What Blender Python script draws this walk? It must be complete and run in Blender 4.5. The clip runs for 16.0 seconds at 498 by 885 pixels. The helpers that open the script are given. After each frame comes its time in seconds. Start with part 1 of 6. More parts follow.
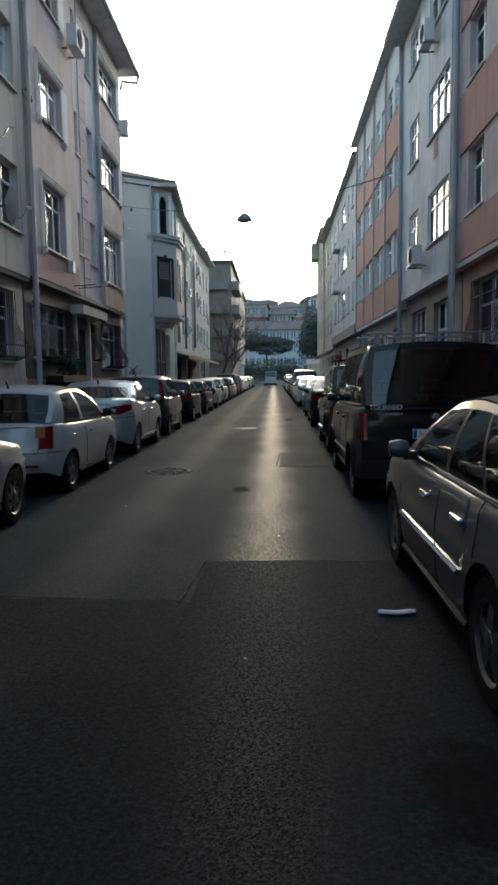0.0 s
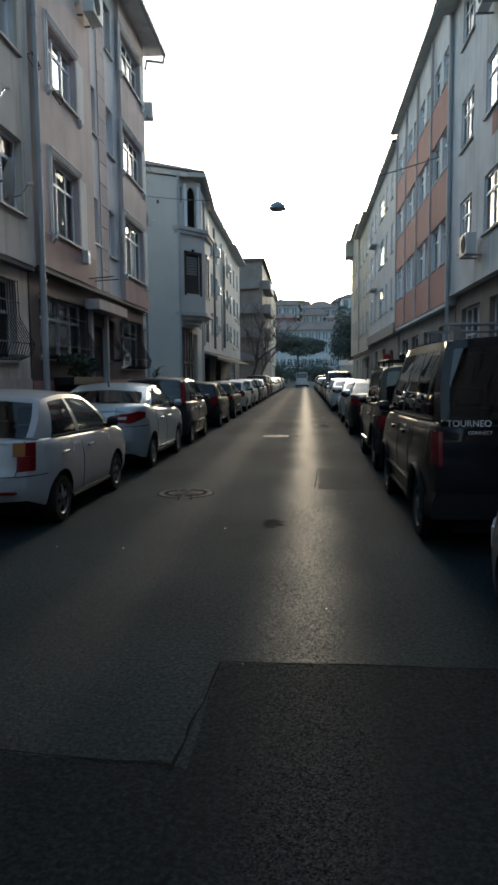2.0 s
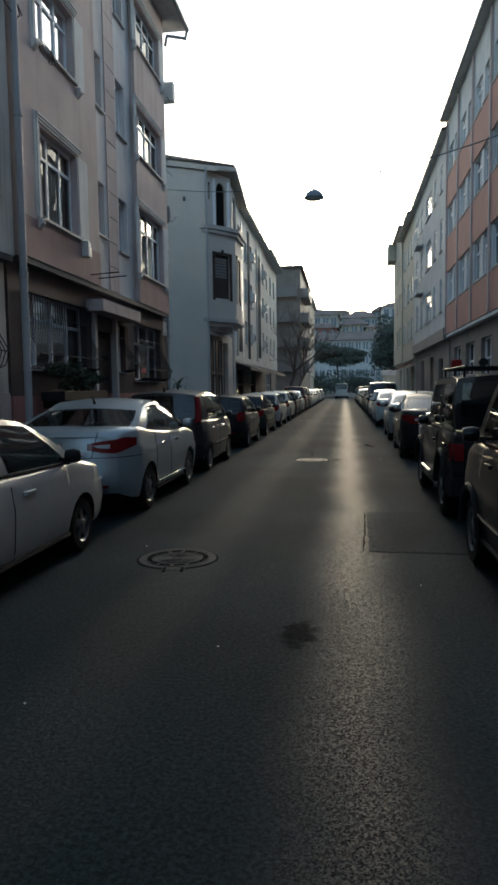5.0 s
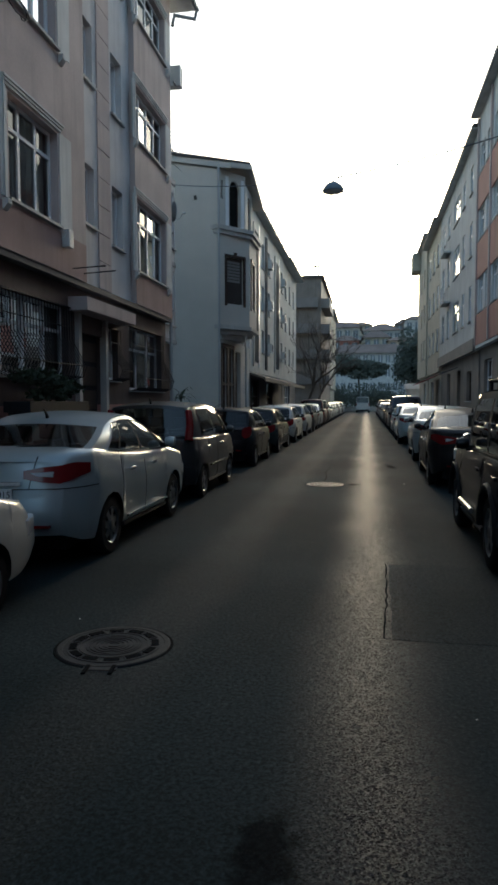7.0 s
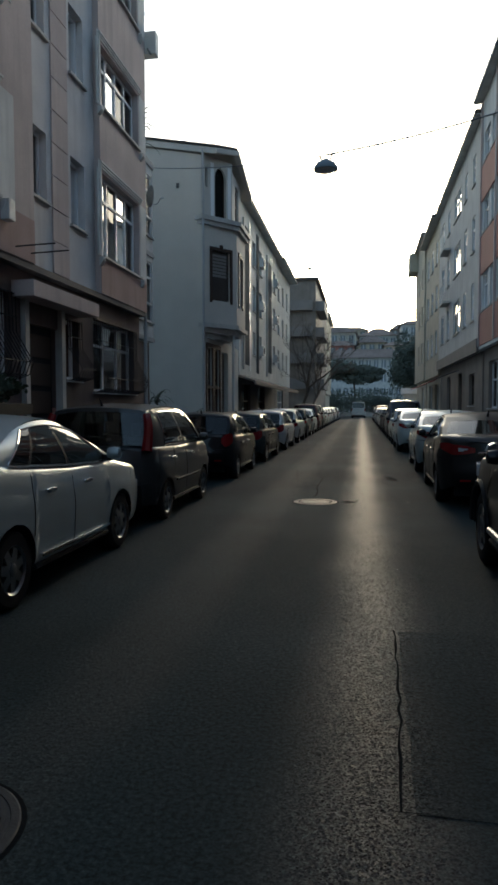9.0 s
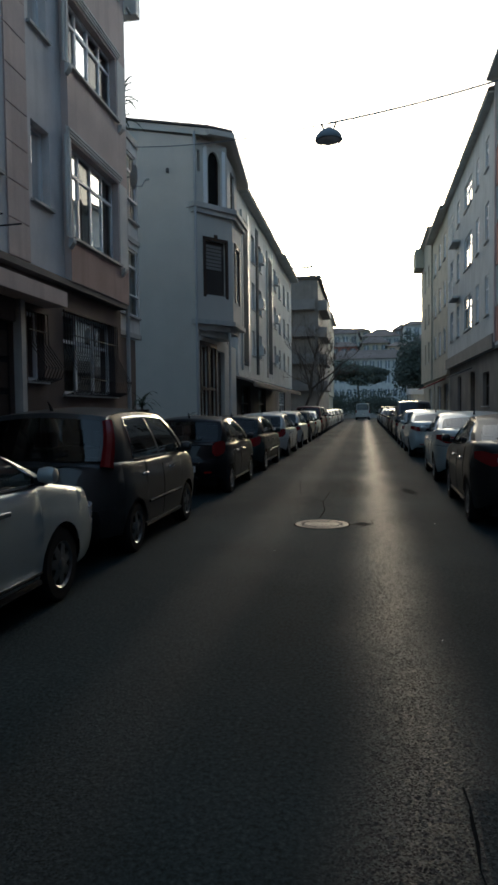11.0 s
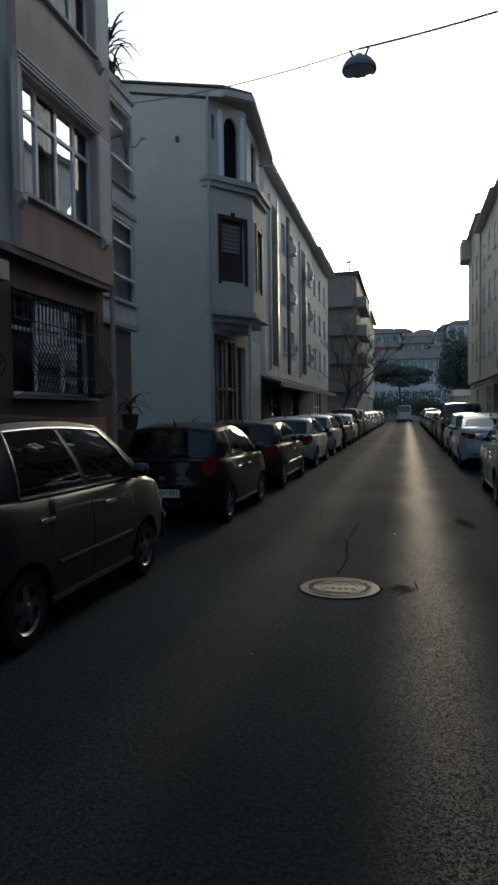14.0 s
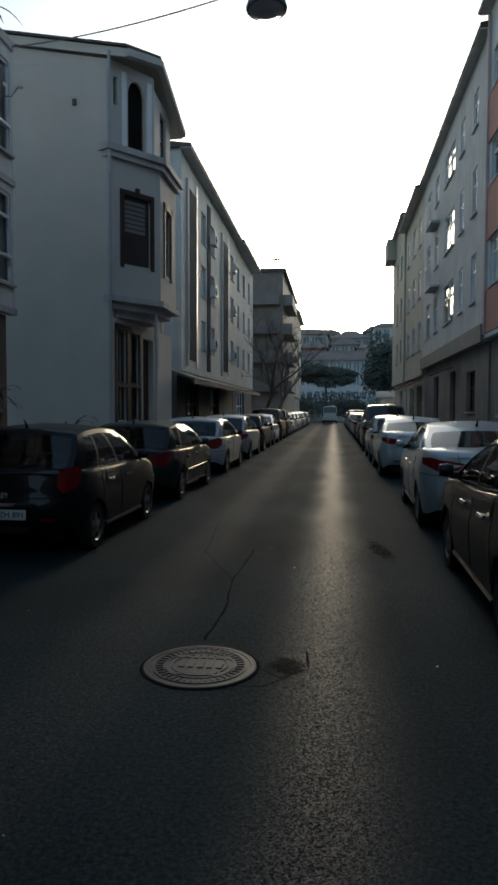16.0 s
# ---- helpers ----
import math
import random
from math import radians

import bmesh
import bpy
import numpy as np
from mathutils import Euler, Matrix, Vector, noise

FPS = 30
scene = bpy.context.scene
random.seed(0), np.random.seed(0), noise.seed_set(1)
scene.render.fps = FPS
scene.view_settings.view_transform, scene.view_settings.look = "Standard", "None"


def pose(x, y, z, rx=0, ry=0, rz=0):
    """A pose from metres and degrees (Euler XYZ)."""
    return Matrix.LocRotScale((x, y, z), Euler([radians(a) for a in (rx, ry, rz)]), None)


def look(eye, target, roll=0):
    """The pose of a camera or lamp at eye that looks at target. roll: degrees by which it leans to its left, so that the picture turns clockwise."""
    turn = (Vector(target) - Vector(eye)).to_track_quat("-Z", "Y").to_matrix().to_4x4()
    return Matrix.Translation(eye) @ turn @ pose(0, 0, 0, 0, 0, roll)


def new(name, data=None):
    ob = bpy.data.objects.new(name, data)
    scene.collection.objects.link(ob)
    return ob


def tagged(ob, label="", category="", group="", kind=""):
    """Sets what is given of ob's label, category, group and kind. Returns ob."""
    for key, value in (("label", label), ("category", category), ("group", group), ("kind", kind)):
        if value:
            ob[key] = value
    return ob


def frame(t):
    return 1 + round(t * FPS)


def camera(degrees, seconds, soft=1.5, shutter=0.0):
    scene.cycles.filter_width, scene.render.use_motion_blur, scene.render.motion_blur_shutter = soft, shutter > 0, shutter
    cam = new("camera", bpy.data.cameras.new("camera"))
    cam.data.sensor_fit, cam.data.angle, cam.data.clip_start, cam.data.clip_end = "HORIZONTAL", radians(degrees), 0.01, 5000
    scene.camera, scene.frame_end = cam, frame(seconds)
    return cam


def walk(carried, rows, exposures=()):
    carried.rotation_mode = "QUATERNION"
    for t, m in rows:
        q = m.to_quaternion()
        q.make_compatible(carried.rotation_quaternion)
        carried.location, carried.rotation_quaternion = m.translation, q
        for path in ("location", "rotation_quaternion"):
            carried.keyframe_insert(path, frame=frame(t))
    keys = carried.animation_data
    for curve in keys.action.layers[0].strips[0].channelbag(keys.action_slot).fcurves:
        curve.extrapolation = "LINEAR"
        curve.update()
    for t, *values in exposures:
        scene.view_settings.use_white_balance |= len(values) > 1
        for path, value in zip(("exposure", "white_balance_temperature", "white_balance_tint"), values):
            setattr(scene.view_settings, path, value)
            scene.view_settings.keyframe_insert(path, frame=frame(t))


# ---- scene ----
cam = camera(40.3, 16.0, soft=3.0)
METRES, EYE, TILT, LEAN, TURN = 15.9, 1.555, -0.65, 0.0, 2.2
ROWS = [
    (0.0, 0.0, 0.0, 0.0, -0.07, -4.97, 0.78),
    (0.5, -0.0015, 0.0305, -0.0009, 1.01, -4.95, 0.72),
    (1.0, -0.0036, 0.0606, 0.0019, 2.83, -4.92, 0.81),
    (1.5, -0.0078, 0.0913, 0.0037, 3.58, -4.97, 0.74),
    (2.0, -0.0027, 0.1226, 0.0033, 2.49, -4.86, 0.52),
    (2.5, -0.0011, 0.1498, 0.0031, 1.96, -4.92, 0.15),
    (3.0, -0.0012, 0.1802, 0.0056, 1.06, -4.88, -0.13),
    (3.5, 0.0017, 0.2103, 0.0073, 0.67, -4.67, 0.09),
    (4.0, -0.0, 0.2403, 0.0062, 0.73, -4.52, 0.03),
    (4.5, 0.0012, 0.2706, 0.0055, 0.68, -4.26, 0.26),
    (5.0, 0.0015, 0.3038, 0.0074, 5.79, -3.89, 0.77),
    (7.5, 0.0107, 0.4647, 0.0095, 7.57, -2.64, -0.01),
    (8.0, 0.0104, 0.4979, 0.0083, 7.4, -2.46, -0.02),
    (8.5, 0.0123, 0.5291, 0.0068, 7.24, -2.41, -0.06),
    (11.0, 0.0067, 0.6812, 0.0087, 7.46, -2.15, 0.62),
    (11.5, 0.0098, 0.7135, 0.0096, 7.62, -2.08, 0.76),
    (12.0, 0.0078, 0.7447, 0.0091, 7.75, -2.07, 0.68),
    (12.5, 0.0073, 0.7754, 0.0076, 7.9, -2.11, 0.55),
    (13.0, 0.0078, 0.8074, 0.0088, 9.04, -2.02, 0.55),
    (13.5, 0.0084, 0.8404, 0.0112, 10.24, -1.88, 0.62),
    (14.0, 0.0154, 0.8741, 0.0131, 10.86, -1.94, 0.67),
    (14.5, 0.0196, 0.9037, 0.0122, 10.97, -1.88, 0.44),
    (15.0, 0.0259, 0.9329, 0.0132, 10.62, -2.01, 0.31),
    (15.5, 0.0329, 0.961, 0.0158, 8.3, -2.12, 0.09),
    (16.0, 0.0349, 0.994, 0.0161, 4.92, -2.08, -0.21),
]
walk(cam, [(t, pose(0, 0, EYE, TILT, LEAN, TURN) @ pose(METRES * x, METRES * y, METRES * z, 90 + pitch, roll, yaw)) for t, x, y, z, yaw, pitch, roll in ROWS], exposures=[(0.0, 2.3, 5300, 3), (2.5, 2.05, 5300, 3), (5.0, 1.85, 5300, 3), (7.5, 1.68, 5300, 3), (16.0, 1.38, 5300, 3)])

# ---------------------------------------------------------------- world, sun
SKY_EL, SKY_ROT = radians(6.0), radians(4.0)
world = bpy.data.worlds.new("world")
scene.world = world
world.use_nodes = True
wn = world.node_tree.nodes
sky = wn.new("ShaderNodeTexSky")
sky.sky_type, sky.sun_disc = "NISHITA", False
sky.sun_elevation, sky.sun_rotation = SKY_EL, SKY_ROT
sky.air_density, sky.dust_density, sky.ozone_density = 1.0, 5.5, 1.0
wn["Background"].inputs["Strength"].default_value = 0.15
haze = wn.new("ShaderNodeHueSaturation")
haze.inputs["Saturation"].default_value = 0.8
world.node_tree.links.new(sky.outputs[0], haze.inputs["Color"])
world.node_tree.links.new(haze.outputs[0], wn["Background"].inputs["Color"])
sun_data = bpy.data.lights.new("sun", "SUN")
sun_data.energy, sun_data.angle, sun_data.color = 0.5, radians(0.6), (1.0, 0.82, 0.6)
sun = new("sun", sun_data)
sun.matrix_world = look((30, 210, 25), (30 - 10 * math.sin(SKY_ROT), 210 - 10 * math.cos(SKY_ROT), 25 - 10 * math.tan(SKY_EL)))


# ---------------------------------------------------------------- materials
def nodes(name):
    m = bpy.data.materials.new(name)
    m.use_nodes = True
    return m, m.node_tree.nodes, m.node_tree.links, m.node_tree.nodes["Principled BSDF"]


def surface(name, color, rough=0.7, metal=0.0, vary=0.15, scale=1.2, fine=30.0, bump=0.15, stain=0.0, stain_color=(0.05, 0.05, 0.05), coat=0.0, spec=0.25, depth=0.004):
    """Two scales of colour change, stains that run downwards, and fine relief."""
    m, n, l, p = nodes(name)
    geo = n.new("ShaderNodeNewGeometry")
    a = n.new("ShaderNodeTexNoise")
    a.inputs["Scale"].default_value, a.inputs["Detail"].default_value = scale, 6
    b = n.new("ShaderNodeTexNoise")
    b.inputs["Scale"].default_value, b.inputs["Detail"].default_value = fine, 4
    l.new(geo.outputs["Position"], a.inputs["Vector"])
    l.new(geo.outputs["Position"], b.inputs["Vector"])
    mix = n.new("ShaderNodeMix")
    mix.data_type = "RGBA"
    mix.inputs["A"].default_value = (*[c * (1 - vary) for c in color], 1)
    mix.inputs["B"].default_value = (*[min(1, c * (1 + vary)) for c in color], 1)
    add = n.new("ShaderNodeMath")
    add.operation = "MULTIPLY_ADD"
    add.inputs[1].default_value, add.inputs[2].default_value = 0.35, 0.0
    l.new(b.outputs["Fac"], add.inputs[0])
    add2 = n.new("ShaderNodeMath")
    add2.operation = "MULTIPLY_ADD"
    add2.inputs[1].default_value = 1.0
    l.new(a.outputs["Fac"], add2.inputs[0])
    l.new(add.outputs[0], add2.inputs[2])
    ramp = n.new("ShaderNodeMapRange")
    ramp.inputs["From Min"].default_value, ramp.inputs["From Max"].default_value = 0.4, 0.95
    l.new(add2.outputs[0], ramp.inputs["Value"])
    l.new(ramp.outputs[0], mix.inputs["Factor"])
    out = mix.outputs["Result"]
    if stain:
        mp = n.new("ShaderNodeMapping")
        mp.inputs["Scale"].default_value = (2.2, 2.2, 0.22)
        l.new(geo.outputs["Position"], mp.inputs["Vector"])
        s = n.new("ShaderNodeTexNoise")
        s.inputs["Scale"].default_value, s.inputs["Detail"].default_value = 1.6, 8
        l.new(mp.outputs[0], s.inputs["Vector"])
        r = n.new("ShaderNodeMapRange")
        r.inputs["From Min"].default_value, r.inputs["From Max"].default_value = 0.5, 0.75
        r.inputs["To Max"].default_value = stain
        l.new(s.outputs["Fac"], r.inputs["Value"])
        m2 = n.new("ShaderNodeMix")
        m2.data_type = "RGBA"
        l.new(r.outputs[0], m2.inputs["Factor"])
        l.new(out, m2.inputs["A"])
        m2.inputs["B"].default_value = (*stain_color, 1)
        out = m2.outputs["Result"]
    l.new(out, p.inputs["Base Color"])
    p.inputs["Roughness"].default_value, p.inputs["Metallic"].default_value = rough, metal
    p.inputs["Coat Weight"].default_value, p.inputs["Specular IOR Level"].default_value = coat, spec
    if bump:
        bm_ = n.new("ShaderNodeBump")
        bm_.inputs["Strength"].default_value, bm_.inputs["Distance"].default_value = bump, depth
        l.new(b.outputs["Fac"], bm_.inputs["Height"])
        l.new(bm_.outputs[0], p.inputs["Normal"])
    return m


def glass(name, tint, ior=1.6, rough=0.0, wave=0.0):
    """A thin pane: a clear tinted sheet with a mirror's gloss on it."""
    m, n, l, p = nodes(name)
    n.remove(p)
    t = n.new("ShaderNodeBsdfTransparent")
    t.inputs["Color"].default_value = (*tint, 1)
    g = n.new("ShaderNodeBsdfGlossy")
    g.inputs["Roughness"].default_value = rough
    f = n.new("ShaderNodeFresnel")
    f.inputs["IOR"].default_value = ior
    if wave:
        geo = n.new("ShaderNodeNewGeometry")
        w = n.new("ShaderNodeTexNoise")
        w.inputs["Scale"].default_value, w.inputs["Detail"].default_value = 1.3, 1
        l.new(geo.outputs["Position"], w.inputs["Vector"])
        b = n.new("ShaderNodeBump")
        b.inputs["Strength"].default_value, b.inputs["Distance"].default_value = wave, 0.03
        l.new(w.outputs["Fac"], b.inputs["Height"])
        l.new(b.outputs[0], g.inputs["Normal"])
    x = n.new("ShaderNodeMixShader")
    l.new(f.outputs[0], x.inputs[0])
    l.new(t.outputs[0], x.inputs[1])
    l.new(g.outputs[0], x.inputs[2])
    l.new(x.outputs[0], n["Material Output"].inputs["Surface"])
    return m


def paint(name, color, metal=0.3, rough=0.35, dust=0.12, spec=0.5, coat=0.6):
    """Car paint under a clear coat, with a film of road dust."""
    m = surface(name, color, rough=rough, metal=metal, vary=0.06, scale=2.5, fine=60, bump=0.0, coat=coat, spec=spec, stain=dust, stain_color=(0.16, 0.15, 0.13))
    m.node_tree.nodes["Principled BSDF"].inputs["Coat Roughness"].default_value = 0.04
    return m


M = {
    "plaster_grey": surface("plaster_grey", (0.62, 0.62, 0.60), 0.85, stain=0.35, stain_color=(0.16, 0.16, 0.16)),
    "plaster_mauve": surface("plaster_mauve", (0.50, 0.425, 0.40), 0.85, stain=0.3, stain_color=(0.15, 0.12, 0.11)),
    "plaster_lilac": surface("plaster_lilac", (0.62, 0.60, 0.59), 0.85, stain=0.3, stain_color=(0.2, 0.18, 0.18)),
    "plaster_rust": surface("plaster_rust", (0.38, 0.20, 0.175), 0.8, stain=0.3, stain_color=(0.12, 0.07, 0.06)),
    "plaster_beige": surface("plaster_beige", (0.56, 0.53, 0.47), 0.85, stain=0.6, stain_color=(0.12, 0.12, 0.08)),
    "plaster_white": surface("plaster_white", (0.50, 0.48, 0.44), 0.85, vary=0.07, stain=0.15, stain_color=(0.4, 0.39, 0.36)),
    "plaster_pale": surface("plaster_pale", (0.50, 0.50, 0.48), 0.85, stain=0.35, stain_color=(0.25, 0.24, 0.22)),
    "plaster_red": surface("plaster_red", (0.37, 0.18, 0.15), 0.8, vary=0.12, stain=0.25, stain_color=(0.22, 0.10, 0.08)),
    "plaster_rose": surface("plaster_rose", (0.38, 0.265, 0.24), 0.85, vary=0.14, stain=0.3, stain_color=(0.15, 0.10, 0.09)),
    # brown plaster with the shade under the overhang put into its colour
    "plaster_brown_shade": surface("plaster_brown_shade", (0.105, 0.08, 0.072), 0.8, vary=0.2, stain=0.3, stain_color=(0.05, 0.04, 0.035)),
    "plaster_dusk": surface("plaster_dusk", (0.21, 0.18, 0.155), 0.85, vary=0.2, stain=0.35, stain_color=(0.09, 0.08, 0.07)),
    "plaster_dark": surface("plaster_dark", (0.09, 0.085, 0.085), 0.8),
    "plaster_cream": surface("plaster_cream", (0.46, 0.42, 0.33), 0.85, stain=0.3, stain_color=(0.25, 0.22, 0.17)),
    "screen_brown": surface("screen_brown", (0.060, 0.052, 0.048), 0.9, spec=0.05),
    "screen_grey": surface("screen_grey", (0.20, 0.19, 0.18), 0.9, spec=0.05),
    "clad_dark": surface("clad_dark", (0.06, 0.068, 0.075), 0.95, spec=0.02),
    "tiles": surface("tiles", (0.30, 0.19, 0.15), 0.75, vary=0.3, scale=4, stain=0.2),
    "roof_dark": surface("roof_dark", (0.10, 0.085, 0.075), 0.85, vary=0.3, scale=5),
    "pvc": surface("pvc", (0.72, 0.73, 0.74), 0.4, vary=0.04, bump=0.0),
    "frame_brown": surface("frame_brown", (0.055, 0.038, 0.03), 0.6, spec=0.15),
    "stone": surface("stone", (0.42, 0.41, 0.39), 0.7, vary=0.2, stain=0.25),
    "iron": surface("iron", (0.02, 0.02, 0.022), 0.6, spec=0.1, bump=0.1),
    "iron_white": surface("iron_white", (0.55, 0.56, 0.56), 0.5, bump=0.1),
    "pipe": surface("pipe", (0.36, 0.37, 0.38), 0.5, vary=0.15),
    "steel": surface("steel", (0.23, 0.24, 0.25), 0.35, metal=0.9, vary=0.1, bump=0.0),
    "chrome": surface("chrome", (0.75, 0.76, 0.78), 0.12, metal=1.0, vary=0.03, bump=0.0),
    "cast": surface("cast", (0.045, 0.045, 0.047), 0.5, metal=0.25, vary=0.3, scale=9, fine=80, bump=0.4),
    "rubber": surface("rubber", (0.013, 0.013, 0.014), 0.85, fine=90, spec=0.1),
    "trim_black": surface("trim_black", (0.016, 0.017, 0.019), 0.6, bump=0.05, spec=0.12),
    # curtain cloth, kept pale to stand in for sky reflected in the panes
    "cloth": surface("cloth", (0.78, 0.78, 0.76), 0.9, vary=0.1, scale=3),
    "cloth_dark": surface("cloth_dark", (0.07, 0.07, 0.08), 0.9),
    # near-black: the dimness of unlit rooms is in the colour
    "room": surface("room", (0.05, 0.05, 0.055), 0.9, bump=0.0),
    "glass_dull": glass("glass_dull", (0.5, 0.53, 0.53), 1.03, rough=0.2),
    "glass_win": glass("glass_win", (0.50, 0.53, 0.53), 1.52, wave=0.12),
    "glass_car": glass("glass_car", (0.22, 0.25, 0.25), 1.55),
    "lens_red": surface("lens_red", (0.15, 0.008, 0.011), 0.12, vary=0.1, bump=0.0, coat=0.5),
    "lens_amber": surface("lens_amber", (0.30, 0.13, 0.035), 0.15, vary=0.1, bump=0.0, coat=0.5),
    "lens_clear": surface("lens_clear", (0.55, 0.56, 0.58), 0.1, vary=0.1, bump=0.0, coat=0.5),
    "plate": surface("plate", (0.75, 0.75, 0.73), 0.4, vary=0.03, bump=0.0),
    "plate_blue": surface("plate_blue", (0.02, 0.10, 0.42), 0.4, vary=0.03, bump=0.0),
    "plate_ink": surface("plate_ink", (0.012, 0.012, 0.014), 0.5, vary=0.03, bump=0.0),
    "ac_white": surface("ac_white", (0.62, 0.62, 0.60), 0.5, vary=0.06, stain=0.2, stain_color=(0.35, 0.32, 0.28)),
    "bark": surface("bark", (0.10, 0.08, 0.065), 0.9, vary=0.3, fine=25, bump=0.5),
    # far foliage, greyed and lifted in colour for distance haze
    "leaf": surface("leaf", (0.10, 0.115, 0.095), 0.8, vary=0.35, scale=1.5, bump=0.0),
    "leaf_pot": surface("leaf_pot", (0.035, 0.048, 0.028), 0.6, vary=0.35, scale=9, bump=0.0),
    "enamel": surface("enamel", (0.20, 0.25, 0.29), 0.45, vary=0.1, bump=0.0),
    "wire": surface("wire", (0.16, 0.17, 0.18), 0.5, bump=0.0),
    "pavers": surface("pavers", (0.17, 0.165, 0.16), 0.85, vary=0.2, scale=2),
    "kerb": surface("kerb", (0.24, 0.235, 0.225), 0.8, vary=0.2),
    "red_cloth": surface("red_cloth", (0.22, 0.02, 0.02), 0.85),
    "paper": surface("paper", (0.5, 0.54, 0.58), 0.6, vary=0.08, bump=0.0),
    "terracotta": surface("terracotta", (0.07, 0.05, 0.04), 0.8),
    "far_wall": surface("far_wall", (0.50, 0.42, 0.34), 0.9, vary=0.12, scale=0.2),
    "balcony_brown": surface("balcony_brown", (0.21, 0.19, 0.175), 0.8),
    # opaque mid-grey for far windows, haze included in the colour
    "far_glass": surface("far_glass", (0.22, 0.24, 0.26), 0.5, vary=0.2, bump=0.0),
    "far_roof": surface("far_roof", (0.20, 0.16, 0.14), 0.9, vary=0.25, scale=0.4),
}


def asphalt(name="asphalt", dark=(0.010, 0.0175, 0.021), pale=(0.023, 0.037, 0.043), wear_glare=0.42, spec=0.18, sheen=0.46):
    m, n, l, p = nodes(name)
    geo = n.new("ShaderNodeNewGeometry")
    sep = n.new("ShaderNodeSeparateXYZ")
    l.new(geo.outputs["Position"], sep.inputs[0])
    big = n.new("ShaderNodeTexNoise")
    big.inputs["Scale"].default_value, big.inputs["Detail"].default_value = 0.35, 7
    l.new(geo.outputs["Position"], big.inputs["Vector"])
    grit = n.new("ShaderNodeTexVoronoi")
    grit.inputs["Scale"].default_value = 125
    l.new(geo.outputs["Position"], grit.inputs["Vector"])
    grit2 = n.new("ShaderNodeTexNoise")
    grit2.inputs["Scale"].default_value, grit2.inputs["Detail"].default_value = 42, 5
    l.new(geo.outputs["Position"], grit2.inputs["Vector"])
    # the worn wheel track down the middle of the street: polished stone, plus painted sky glare
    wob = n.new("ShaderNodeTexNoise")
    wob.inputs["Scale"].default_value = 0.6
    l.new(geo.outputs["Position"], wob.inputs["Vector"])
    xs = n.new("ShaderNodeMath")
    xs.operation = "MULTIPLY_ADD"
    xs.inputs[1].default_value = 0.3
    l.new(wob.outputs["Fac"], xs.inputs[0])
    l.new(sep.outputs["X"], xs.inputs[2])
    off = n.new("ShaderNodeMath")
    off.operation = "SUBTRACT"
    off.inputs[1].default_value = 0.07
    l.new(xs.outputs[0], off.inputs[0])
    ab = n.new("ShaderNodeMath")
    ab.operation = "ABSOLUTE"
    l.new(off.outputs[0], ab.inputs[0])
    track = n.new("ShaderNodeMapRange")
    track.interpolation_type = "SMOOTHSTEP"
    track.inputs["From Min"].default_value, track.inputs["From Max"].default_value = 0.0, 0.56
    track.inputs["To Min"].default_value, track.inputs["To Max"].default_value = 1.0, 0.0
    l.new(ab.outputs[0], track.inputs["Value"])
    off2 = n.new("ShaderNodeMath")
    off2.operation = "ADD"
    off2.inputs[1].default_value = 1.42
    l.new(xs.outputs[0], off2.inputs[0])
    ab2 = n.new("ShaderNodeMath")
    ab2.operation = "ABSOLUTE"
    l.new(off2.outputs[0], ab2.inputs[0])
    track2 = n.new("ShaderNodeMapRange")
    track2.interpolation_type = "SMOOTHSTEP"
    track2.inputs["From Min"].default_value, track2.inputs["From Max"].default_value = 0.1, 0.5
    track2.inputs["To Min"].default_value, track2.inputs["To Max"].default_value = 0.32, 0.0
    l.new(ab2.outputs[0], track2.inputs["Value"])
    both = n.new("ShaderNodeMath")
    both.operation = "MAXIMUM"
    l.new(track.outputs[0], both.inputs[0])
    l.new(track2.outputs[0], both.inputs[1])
    base = n.new("ShaderNodeValToRGB")
    e = base.color_ramp.elements
    e[0].position, e[0].color = 0.3, (*dark, 1)
    e[1].position, e[1].color = 0.7, (*pale, 1)
    l.new(big.outputs["Fac"], base.inputs[0])
    stone = n.new("ShaderNodeValToRGB")
    e = stone.color_ramp.elements
    e[0].position, e[0].color = 0.35, (0.55, 0.55, 0.55, 1)
    e[1].position, e[1].color = 0.75, (1.7, 1.65, 1.55, 1)
    l.new(grit2.outputs["Fac"], stone.inputs[0])
    mul = n.new("ShaderNodeMix")
    mul.data_type, mul.blend_type = "RGBA", "MULTIPLY"
    mul.inputs["Factor"].default_value = 1
    l.new(base.outputs[0], mul.inputs["A"])
    l.new(stone.outputs[0], mul.inputs["B"])
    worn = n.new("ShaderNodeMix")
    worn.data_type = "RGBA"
    # pale warm tint: stone wear together with painted glare of the low sky
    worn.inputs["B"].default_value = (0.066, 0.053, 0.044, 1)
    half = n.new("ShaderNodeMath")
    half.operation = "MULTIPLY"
    half.inputs[1].default_value = wear_glare
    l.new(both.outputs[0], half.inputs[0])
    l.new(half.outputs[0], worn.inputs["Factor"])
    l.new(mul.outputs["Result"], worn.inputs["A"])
    chip = n.new("ShaderNodeSeparateColor")
    l.new(grit.outputs["Color"], chip.inputs[0])
    cr = n.new("ShaderNodeMapRange")
    cr.inputs["To Min"].default_value, cr.inputs["To Max"].default_value = 0.3, 1.7
    l.new(chip.outputs[0], cr.inputs["Value"])
    even = n.new("ShaderNodeMapRange")
    even.inputs["To Min"].default_value, even.inputs["To Max"].default_value = 0.7, 1.3
    l.new(chip.outputs[0], even.inputs["Value"])
    cm = n.new("ShaderNodeMix")
    l.new(both.outputs[0], cm.inputs["Factor"])
